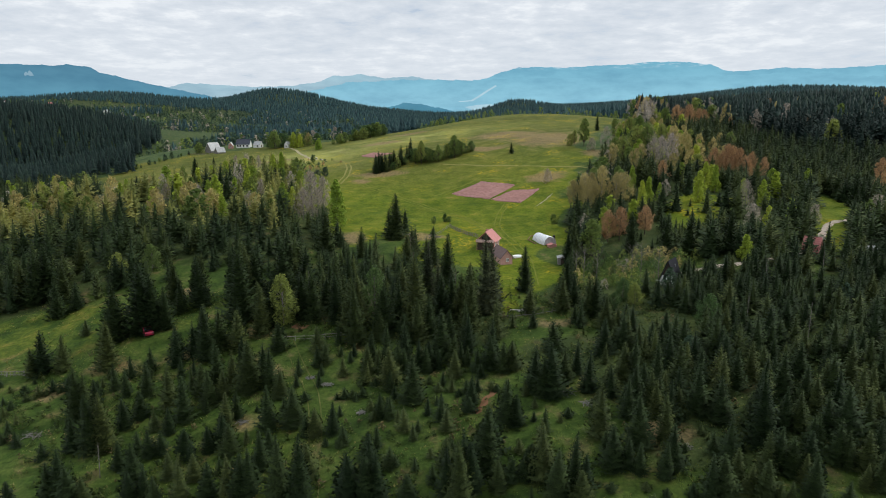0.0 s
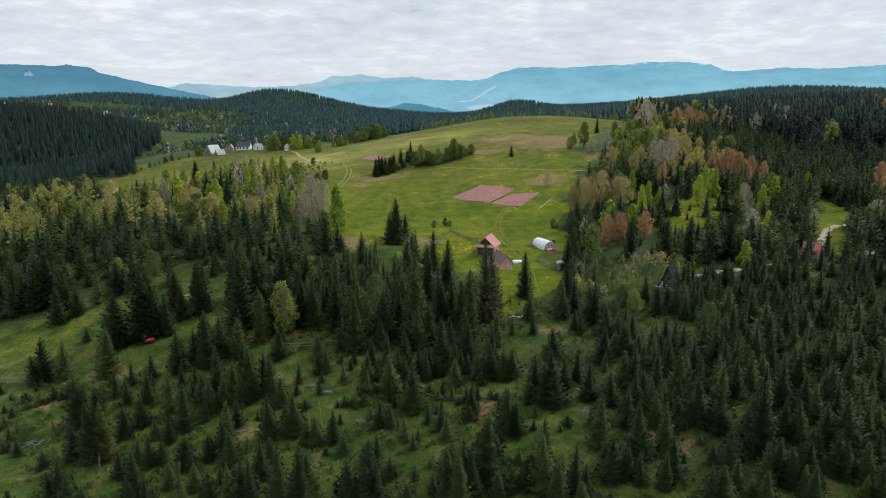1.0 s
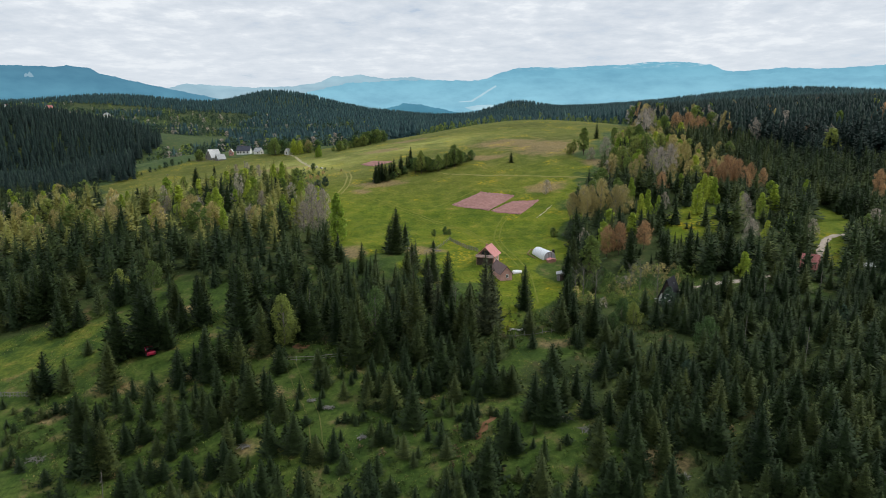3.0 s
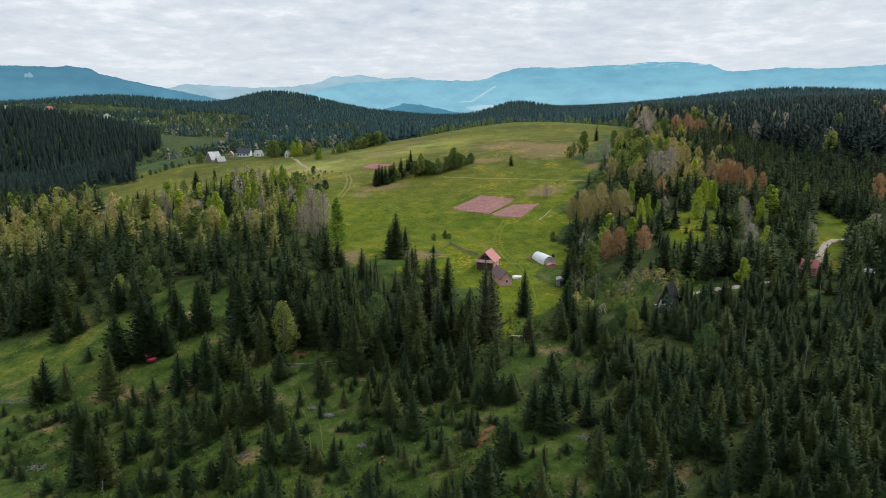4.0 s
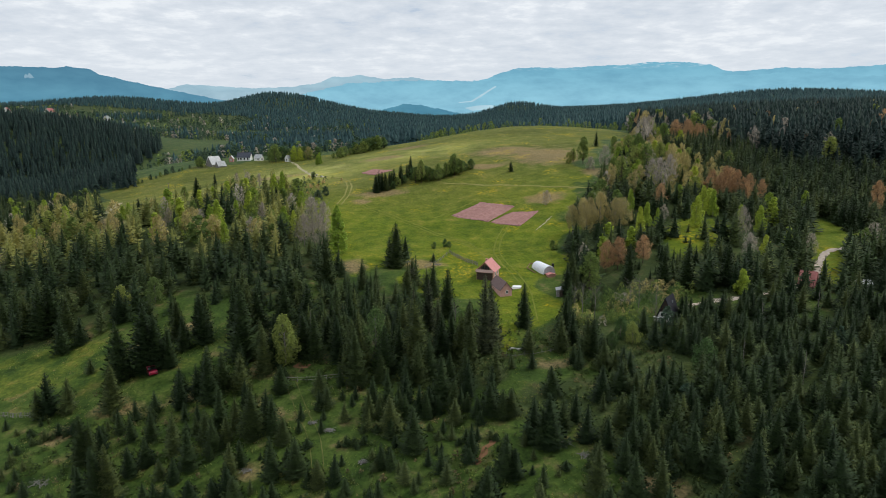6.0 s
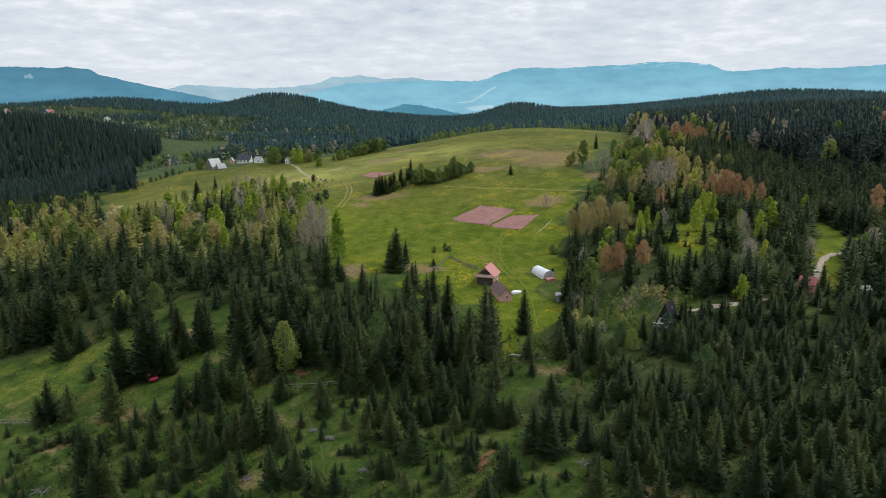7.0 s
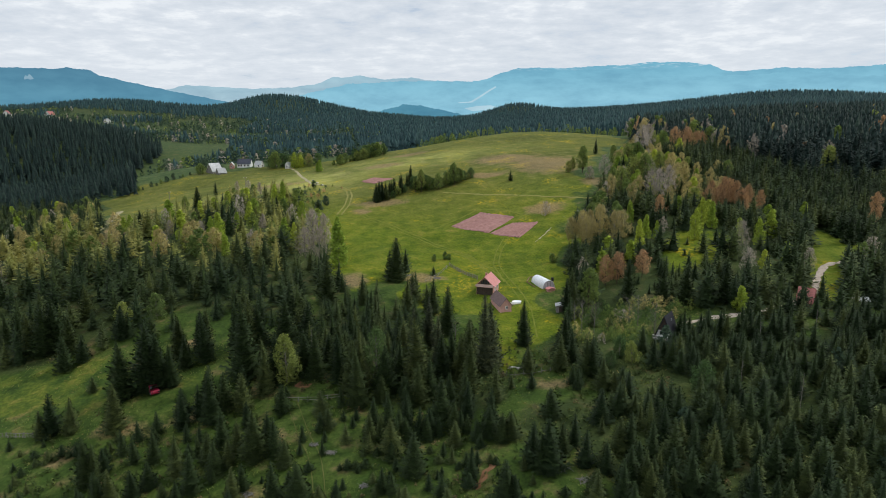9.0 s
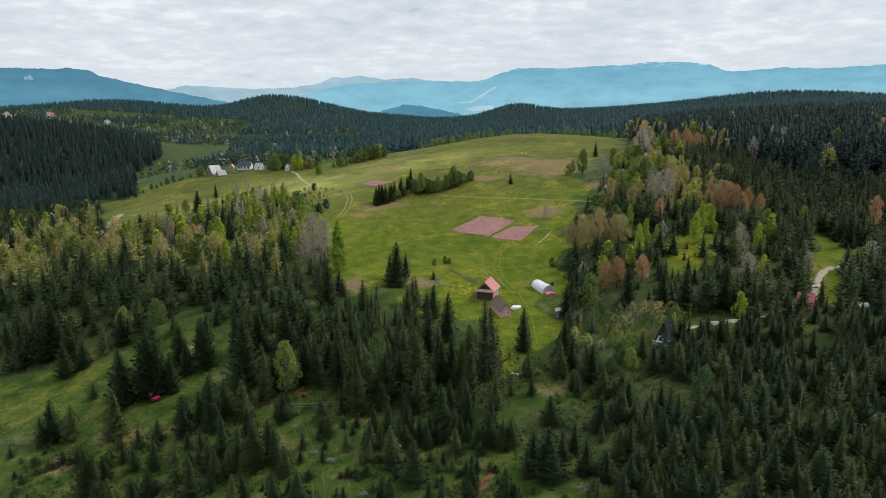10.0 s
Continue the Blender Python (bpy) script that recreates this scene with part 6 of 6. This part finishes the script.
for sx in (-2.2, 2.2):
    bm = bmesh.new()
    bar(bm, (sx, -3.4, -0.4), (sx, -3.4, 2.8), 0.07, 0.07, 6)
    part("post", bm, BROWN_WOOD, house)
gable_house("barn", 14.5, 152.9, 13, 2.9, 7.6, 1.8, 1.7, PINK_WALL, BROWN_TILE, "low barn with brown tiled roof and pink walls", over=0.4, windows=[("front", 0.2, 0.8, 0.5, 0.7), ("right", 1.5, 0.8, 0.6, 0.6)], door=("right", -2.0, 1.1, 1.6), category="barn")
gable_house("garden_shed", 28.6, 148.6, -8, 2.2, 2.4, 1.8, 0.25, GREY_WOOD, GREY_TILE, "small grey wooden shed at the edge of the wood", over=0.2, door=("front", 0.0, 0.8, 1.6), category="shed")


def polytunnel(x, y, yaw, width, length, top):
    root = new("polytunnel")
    root.matrix_world = pose(x, y, level(x, y) - 0.05, 0, 0, yaw)
    r, n = width / 2, 14
    arc = [(-r * math.cos(math.pi * i / n), top * math.sin(math.pi * i / n) ** 0.85 if 0 < i < n else 0.0) for i in range(n + 1)]
    bm = bmesh.new()
    steps = 9
    rows = []
    for s in range(steps + 1):
        sag = 1.0 - 0.018 * (s % 2)
        rows.append([bm.verts.new((px * sag, -length / 2 + length * s / steps, pz * sag - (0.2 if pz == 0 else 0))) for px, pz in arc])
    for a, b in zip(rows, rows[1:]):
        for i in range(n):
            bm.faces.new((a[i], a[i + 1], b[i + 1], b[i]))
    bmesh.ops.recalc_face_normals(bm, faces=bm.faces)
    cover = part("cover", bm, TUNNEL_FILM, root, "white plastic film stretched over hoops")
    for s in range(steps + 1):
        bm = bmesh.new()
        v = -length / 2 + length * s / steps
        for (ax, az), (bx, bz) in zip(arc, arc[1:]):
            bar(bm, (ax * 1.012, v, az * 1.012), (bx * 1.012, v, bz * 1.012), 0.022, 0.022, 4)
        part("hoop", bm, STEEL, root)
    for sgn in (-1, 1):
        bm = bmesh.new()
        face = [bm.verts.new((px * 0.985, sgn * length / 2 * 0.995, pz * 0.985)) for px, pz in arc]
        bm.faces.new(face if sgn < 0 else face[::-1])
        end = part("end_wall", bm, TUNNEL_FILM if sgn > 0 else GREY_TILE, root, "grey end wall of the tunnel")
        bm = bmesh.new()
        for a in ((-0.5, -0.42), (0.42, 0.5)):
            box(bm, a[0], a[1], sgn * length / 2 - 0.04, sgn * length / 2 + 0.04, 0, 1.75)
        box(bm, -0.5, 0.5, sgn * length / 2 - 0.04, sgn * length / 2 + 0.04, 1.75, 1.83)
        part("door_frame", bm, GREY_WOOD, end)
    return tagged(root, "white plastic polytunnel greenhouse on the meadow", "greenhouse")


polytunnel(27.2, 167.6, 18, 3.4, 7.2, 2.05)
gable_house("wood_store", 28.5, 162.9, 18, 2.1, 1.4, 0.95, 0.3, BRICK_WALL, PINK_TILE, "low red and white store in front of the polytunnel", over=0.15, category="shed", sink=0.2)
# boards that frame the bed beside the tunnel
for ax, ay, bx, by in ((23.2, 170.5, 24.6, 174.8), (24.6, 174.8, 27.6, 174.2), (23.2, 170.5, 24.9, 166.0)):
    bm = bmesh.new()
    a, b = Vector((ax, ay, level(ax, ay) + 0.12)), Vector((bx, by, level(bx, by) + 0.12))
    bar(bm, a, b, 0.16, 0.16, 4)
    tagged(part("bed_board", bm, BROWN_WOOD), "brown board edging a vegetable bed", "board", "boards round the vegetable bed")
bm = bmesh.new()
bmesh.ops.create_cone(bm, cap_ends=True, segments=16, radius1=0.36, radius2=0.36, depth=0.95, matrix=pose(30.3, 170.4, level(30.3, 170.4) + 0.46))
bmesh.ops.bevel(bm, geom=[e for e in bm.edges if abs(e.verts[0].co.z - e.verts[1].co.z) < 0.01], offset=0.04, segments=2, affect="EDGES")
tagged(part("barrel", bm, RUBBER), "black plastic barrel beside the polytunnel", "barrel")


def basin(x, y):
    """A white paddling pool with a thick rim on a grey slab."""
    root = new("paddling_pool")
    root.matrix_world = pose(x, y, level(x, y), 0, 0, 20)
    bm = bmesh.new()
    prof = [(1.2, 0.0), (1.3, 0.15), (1.22, 0.32), (1.05, 0.32), (1.0, 0.24), (0.0, 0.22)]
    seg = 22
    rings = [[bm.verts.new((r * math.cos(6.283 * i / seg), 0.8 * r * math.sin(6.283 * i / seg), z)) for i in range(seg)] for r, z in prof[:-1]]
    for a, b in zip(rings, rings[1:]):
        for i in range(seg):
            bm.faces.new((a[i], a[(i + 1) % seg], b[(i + 1) % seg], b[i]))
    bm.faces.new(rings[-1])
    part("pool_wall", bm, WHITE_SHEET, root)
    bm = bmesh.new()
    box(bm, -1.8, 1.8, -1.4, 1.4, -0.5, 0.05)
    part("slab", bm, STONE, root, "grey slab under the pool")
    return tagged(root, "white round paddling pool on a grey slab", "pool")


basin(18.7, 155.6)


def paling(points, gap, tall, mat, label, slats=True, rails=2):
    """A fence with posts, rails and upright slats along plan points."""
    root = new("fence")
    x0, y0 = points[0]
    base = Vector((x0, y0, level(x0, y0)))
    root.location = base
    spots = []
    for (ax, ay), (bx, by) in zip(points, points[1:]):
        n = max(1, round(math.hypot(bx - ax, by - ay) / gap))
        spots += [(ax + (bx - ax) * k / n, ay + (by - ay) * k / n) for k in range(n)]
    spots.append(points[-1])
    for x, y in spots:
        bm = bmesh.new()
        p = Vector((x, y, level(x, y))) - base
        bar(bm, p - Vector((0, 0, 0.3)), p + Vector((rng.uniform(-.04, .04), rng.uniform(-.04, .04), tall)), 0.075, 0.06, 5)
        part("post", bm, mat, root)
    for (ax, ay), (bx, by) in zip(spots, spots[1:]):
        a, b = Vector((ax, ay, level(ax, ay))) - base, Vector((bx, by, level(bx, by))) - base
        for k in range(rails):
            h = Vector((0, 0, tall * (0.35 + 0.5 * k / max(1, rails - 1))))
            bm = bmesh.new()
            bar(bm, a + h, b + h + Vector((0, 0, rng.uniform(-.05, .05))), 0.05, 0.045, 4)
            part("rail", bm, mat, root)
        if slats:
            for k in range(3):
                p = a.lerp(b, (k + 0.5) / 3)
                bm = bmesh.new()
                box(bm, -0.05, 0.05, -0.012, 0.012, 0.05, tall * rng.uniform(0.85, 1.05), pose(p.x, p.y - 0.06, p.z))
                part("slat", bm, mat, root)
    return tagged(root, label, "fence")


paling([(2.0, 187.5), (4.6, 182.5), (7.0, 178.5), (9.8, 174.4)], 1.3, 1.15, GREY_WOOD, "weathered grey paling fence on the meadow")
paling([(2.0, 187.5), (0.2, 183.0), (-2.2, 176.5), (-5.0, 172.5)], 2.0, 1.0, GREY_WOOD, "weathered grey rail fence by the hollow", slats=False)
paling([(10.8, 117.6), (14.0, 116.6), (17.5, 116.9), (21.0, 117.4), (24.5, 118.3)], 2.2, 0.95, GREY_WOOD, "grey pole fence across the lower meadow", slats=False, rails=1)
paling([(-88, 111.0), (-84.5, 111.2), (-77.6, 110.5), (-73.5, 110.8)], 1.6, 1.1, GREY_WOOD, "weathered paling fence below the pasture")
paling([(-32.0, 113.5), (-27.5, 112.4), (-24.0, 112.2), (-17.7, 112.7)], 2.0, 1.0, GREY_WOOD, "grey rail fence among the spruces", slats=False)

# loose pale stones by the lower fence
for k in range(8):
    bm = bmesh.new()
    bmesh.ops.create_icosphere(bm, subdivisions=2, radius=0.2 + 0.07 * (k % 3))
    for v in bm.verts:
        v.co += Vector((noise.noise(v.co * 2.3 + Vector((k, 0, 0))), noise.noise(v.co * 2.3 + Vector((0, k, 5))), noise.noise(v.co * 2.1 + Vector((9, k, 0))))) * 0.16
        v.co.z *= 0.7
    x, y = 13.2 + 0.36 * k + rng.uniform(-.1, .1), 120.2 + 0.5 * math.sin(k * 0.8)
    ob = tagged(part("stone", bm, STONE), "pale stone in a low heap by the fence", "stone", "stones by the fence")
    ob.location = (x, y, level(x, y) + 0.08)


# the black A-frame cabin
def a_frame(x, y, yaw):
    root = new("a_frame_cabin")
    root.matrix_world = pose(x, y, level(x, y), 0, 0, yaw)
    w, l, h = 1.9, 2.6, 4.9
    bm = bmesh.new()
    slim = (w - 0.25) * (1 - 1.55 / (h - 0.25))
    prism(bm, [(-w + 0.25, 0.25), (w - 0.25, 0.25), (slim, 1.8), (-slim, 1.8)], -l + 0.5, l - 0.1)
    part("wall", bm, WHITE_WALL, root, "white boarded lower gable wall")
    bm = bmesh.new()
    prism(bm, [(-slim, 1.8), (slim, 1.8), (0.1, h - 0.4), (-0.1, h - 0.4)], -l + 0.49, l - 0.1)
    part("gable", bm, DARK_WOOD, root, "dark boarded upper gable")
    for sgn in (-1, 1):
        bm = bmesh.new()
        d = Vector((-sgn * w, 0, h)).normalized()
        nrm = Vector((sgn * h, 0, w)).normalized()
        foot = Vector((sgn * (w + 0.05), 0, -0.1))
        top = []
        for k in range(7):
            top += [foot + d * (5.38 * k / 7) + nrm * 0.09, foot + d * (5.38 * (k + 1) / 7) + nrm * 0.05]
        prism(bm, [(v.x, v.z) for v in top + [foot + d * 5.38 - nrm * 0.05, foot - nrm * 0.05]], -l, l)
        part("roof", bm, DARK_TILE, root)
    for xx, z0, z1, ww in ((-0.6, 0.8, 1.6, 0.5), (0.45, 0.3, 1.7, 0.7), (0.0, 2.1, 3.0, 0.6)):
        bm = bmesh.new()
        box(bm, xx - ww / 2, xx + ww / 2, -l + 0.45, -l + 0.485, z0, z1)
        part("window", bm, GLASS, root)
    bm = bmesh.new()
    box(bm, -1.9, 1.9, -l - 1.1, -l + 0.6, 0.05, 0.22)
    deck = part("deck", bm, GREY_WOOD, root)
    for k in range(6):
        bm = bmesh.new()
        box(bm, -1.85 + k * 0.72, -1.77 + k * 0.72, -l - 1.1, -l - 1.02, -0.6, 0.95)
        part("post", bm, GREY_WOOD, deck)
    bm = bmesh.new()
    box(bm, -1.9, 1.9, -l - 1.12, -l - 1.0, 0.9, 1.0)
    part("rail", bm, WHITE_SHEET, deck)
    bm = bmesh.new()
    bar(bm, (0.6, 0.5, 2.3), (0.6, 0.5, 3.9), 0.10, 0.10, 8)
    part("flue", bm, STEEL, root)
    return tagged(root, "black steep-roofed A-frame cabin with white gable", "cabin")


a_frame(47.6, 128.8, -36)
gable_house("red_roof_cabin", 82.2, 138.4, 50, 3.8, 2.8, 1.1, 2.7, BROWN_WOOD, RED_TILE, "cabin with a red ribbed sheet roof by the gravel road", over=0.4, windows=[("front", 0.0, 0.9, 1.0, 1.0)], door=("front", -1.5, 0.9, 2.0), category="cabin", seams=8)
gable_house("grey_shed", 92.4, 135.0, 80, 2.0, 2.4, 1.5, 0.5, GREY_WOOD, GREY_TILE, "small shed with grey sheet roof among spruces", over=0.25, category="shed")

# the upper farm on the ridge to the left
gable_house("old_farmhouse", -139.5, 388.5, -34, 6.0, 7.0, 1.3, 4.6, GREY_WOOD, PALE_TILE, "old farmhouse with tall weathered pale grey roof", over=0.35, category="farmhouse", seams=6)
gable_house("shed", -133.6, 383.0, -42, 4.2, 5.0, 1.1, 2.7, GREY_WOOD, GREY_TILE, "steep grey shingle-roofed shed beside the old farmhouse", over=0.3, category="shed", seams=5)
gable_house("brick_cottage", -132.5, 400.5, 8, 2.5, 3.6, 2.2, 1.8, BRICK_WALL, PALE_TILE, "narrow brick cottage with pale roof edge", over=0.25, windows=[("front", 0, 0.9, 0.7, 0.9)])
gable_house("white_farmhouse", -125.5, 404.5, 86, 4.8, 8.4, 2.4, 2.9, WHITE_WALL, SLATE_TILE, "long white farmhouse with dark slate roof", over=0.3, windows=[("left", -2.8, 0.9, 0.8, 1.0), ("left", -0.6, 0.9, 0.8, 1.0), ("left", 1.6, 0.9, 0.8, 1.0), ("left", 3.2, 0.9, 0.8, 1.0)], chimney=(0.5, 1.8, 0.8))
gable_house("white_cottage", -115.5, 400.8, 66, 3.6, 4.8, 1.8, 2.2, WHITE_WALL, GREY_TILE, "white cottage with grey roof and dark window", over=0.3, windows=[("left", -0.8, 0.7, 0.7, 0.8), ("front", 0, 0.7, 0.7, 0.8)])
gable_house("white_cottage", -93.2, 386.5, -30, 3.0, 4.0, 2.2, 1.8, WHITE_WALL, GREY_TILE, "small white cottage with grey roof beside trees", over=0.25, windows=[("front", 0, 0.9, 0.6, 0.8)])
gable_house("shed", -103.0, 393.0, 70, 2.8, 3.8, 1.4, 1.3, GREY_WOOD, PALE_TILE, "low pale shed under farm trees", over=0.25, category="shed")
for k in range(3):
    bm = bmesh.new()
    bmesh.ops.create_icosphere(bm, subdivisions=2, radius=0.55 + 0.12 * k)
    for v in bm.verts:
        v.co += Vector((noise.noise(v.co * 1.7 + Vector((k, 3, 0))), noise.noise(v.co * 1.7 + Vector((0, k, 7))), noise.noise(v.co * 1.6 + Vector((4, k, 0))))) * 0.25
        v.co.z *= 0.65
    x, y = -66.0 + 4.0 * k, 322.0 - 9.0 * k
    ob = tagged(part("boulder", bm, STONE), "pale boulder lying beside the farm track", "boulder", "boulders by the track")
    ob.location = (x, y, level(x, y) + 0.15)
paling([(-151, 384), (-146, 381), (-141, 379.5), (-136, 378.5)], 2.2, 1.1, GREY_WOOD, "grey rail fence in front of the old farmhouse", slats=False)
gable_house("far_house", -640.0, 950.0, 20, 9, 11, 4.5, 5.0, WHITE_WALL, RED_TILE, "far house with red roof on the wooded hill", windows=[("front", -2, 1.4, 1.2, 1.4), ("front", 2, 1.4, 1.2, 1.4)])
gable_house("far_house", -603.0, 993.0, -10, 9, 11, 4.5, 5.0, WHITE_WALL, RED_TILE, "far white house with red roof among trees", windows=[("front", -2, 1.4, 1.2, 1.4), ("front", 2, 1.4, 1.2, 1.4)])
gable_house("far_house", -508.0, 978.0, 40, 8, 12, 3.5, 3.6, WHITE_WALL, PALE_TILE, "far house with pale roof in the valley")


# red off-road car under the spruces
def car(x, y, yaw):
    root = new("car")
    root.matrix_world = pose(x, y, level(x, y) + 0.02, 0, 0, yaw)
    bm = bmesh.new()
    prism(bm, [(-2.0, 0.35), (2.0, 0.35), (2.02, 0.75), (1.85, 0.98), (0.95, 1.05), (0.45, 1.58), (-1.65, 1.60), (-1.98, 1.05)], -0.82, 0.82)
    bmesh.ops.bevel(bm, geom=list(bm.edges), offset=0.06, segments=2, affect="EDGES")
    body = part("body", bm, RED_PAINT, root)
    for z, q in ((-0.835, 1), (0.835, -1)):
        bm = bmesh.new()
        prism(bm, [(0.72, 1.08), (0.38, 1.50), (-1.5, 1.52), (-1.75, 1.08)], min(z, z * 0.99), max(z, z * 0.99))
        part("side_window", bm, GLASS, body)
    bm = bmesh.new()
    vs = [bm.verts.new(p) for p in ((1.0, -0.7, 1.07), (1.0, 0.7, 1.07), (0.54, 0.66, 1.56), (0.54, -0.66, 1.56))]
    bm.faces.new(vs)
    r = bmesh.ops.extrude_face_region(bm, geom=bm.faces[:])
    bmesh.ops.translate(bm, vec=(0.03, 0, 0.03), verts=[g for g in r["geom"] if isinstance(g, bmesh.types.BMVert)])
    part("windscreen", bm, GLASS, body)
    for wx in (-1.25, 1.3):
        for wy in (-0.78, 0.78):
            bm = bmesh.new()
            bmesh.ops.create_cone(bm, cap_ends=True, segments=18, radius1=0.35, radius2=0.35, depth=0.22, matrix=pose(wx, wy, 0.35, 90))
            wheel = part("wheel", bm, RUBBER, root)
            bm = bmesh.new()
            bmesh.ops.create_cone(bm, cap_ends=True, segments=14, radius1=0.2, radius2=0.2, depth=0.24, matrix=pose(wx, wy, 0.35, 90))
            part("rim", bm, STEEL, wheel)
    for wy in (-0.6, 0.6):
        bm = bmesh.new()
        box(bm, 1.97, 2.05, wy - 0.16, wy + 0.16, 0.62, 0.8)
        part("headlight", bm, GLASS, body)
    return tagged(root, "red car parked under spruces on the pasture", "car")


car(-58.9, 120.4, -50)


# dead branch heaps and stumps in the lower pasture
def brush_heap(x, y, size, seed):
    root = new("brush_heap")
    root.location = (x, y, level(x, y))
    r = random.Random(seed)
    for k in range(34):
        a, t = r.uniform(0, 6.3), r.uniform(0.05, 0.5)
        d = Vector((math.cos(a), math.sin(a), r.uniform(-0.1, 0.35))) * size * r.uniform(0.5, 1.1)
        m = Vector((r.uniform(-.5, .5) * size, r.uniform(-.35, .35) * size, t * 0.5))
        bm = bmesh.new()
        bar(bm, m - d * 0.5, m + d * 0.5, r.uniform(0.03, 0.07), 0.015, 4)
        part("branch", bm, GREY_WOOD, root)
    return tagged(root, "heap of dead grey branches on the grass", "branches", "branch heaps of the pasture")


for k, (x, y, s) in enumerate([(17.8, 87.2, 2.2), (20.6, 83.5, 1.8), (-22.2, 99.8, 1.2), (-18.9, 97.2, 1.2), (-64, 92, 2.2), (-12.2, 88.6, 1.2), (29.5, 71.5, 1.6), (53, 68, 1.8), (-30.5, 89.5, 1.6), (-1.5, 176.0, 1.6), (-10.5, 177.5, 2.0)]):
    brush_heap(x, y, s, k)


def utility_pole(x, y, tall):
    root = new("utility_pole")
    root.location = (x, y, level(x, y))
    bm = bmesh.new()
    bar(bm, (0, 0, -0.5), (0, 0, tall), 0.13, 0.09, 8)
    part("pole", bm, GREY_WOOD, root)
    bm = bmesh.new()
    box(bm, -0.8, 0.8, -0.05, 0.05, tall - 0.5, tall - 0.38)
    part("crossarm", bm, GREY_WOOD, root)
    for sx in (-0.65, 0.65):
        bm = bmesh.new()
        bar(bm, (sx, 0, tall - 0.38), (sx, 0, tall - 0.18), 0.05, 0.03, 8)
        part("insulator", bm, WHITE_SHEET, root)
    return tagged(root, "weathered wooden utility pole with crossarm", "pole", "utility poles")


for x, y in ((-147, 210), (-130, 300), (-99, 318)):
    utility_pole(x, y, 7.0)

# pale marks on the far mountains: a quarry face, and a forest ride with a village below it
def mountain_mark(name, reach, outline, label, mat):
    verts = []
    for x, y in outline:
        (b, rise), = profile([(x, y)])
        verts.append((reach * math.sin(radians(b)), reach * math.cos(radians(b)), 66 + reach * math.tan(radians(rise))))
    bm = bmesh.new()
    f = bm.faces.new([bm.verts.new(v) for v in verts])
    return tagged(part(name, bm, mat), label, "clearing", kind="structure")


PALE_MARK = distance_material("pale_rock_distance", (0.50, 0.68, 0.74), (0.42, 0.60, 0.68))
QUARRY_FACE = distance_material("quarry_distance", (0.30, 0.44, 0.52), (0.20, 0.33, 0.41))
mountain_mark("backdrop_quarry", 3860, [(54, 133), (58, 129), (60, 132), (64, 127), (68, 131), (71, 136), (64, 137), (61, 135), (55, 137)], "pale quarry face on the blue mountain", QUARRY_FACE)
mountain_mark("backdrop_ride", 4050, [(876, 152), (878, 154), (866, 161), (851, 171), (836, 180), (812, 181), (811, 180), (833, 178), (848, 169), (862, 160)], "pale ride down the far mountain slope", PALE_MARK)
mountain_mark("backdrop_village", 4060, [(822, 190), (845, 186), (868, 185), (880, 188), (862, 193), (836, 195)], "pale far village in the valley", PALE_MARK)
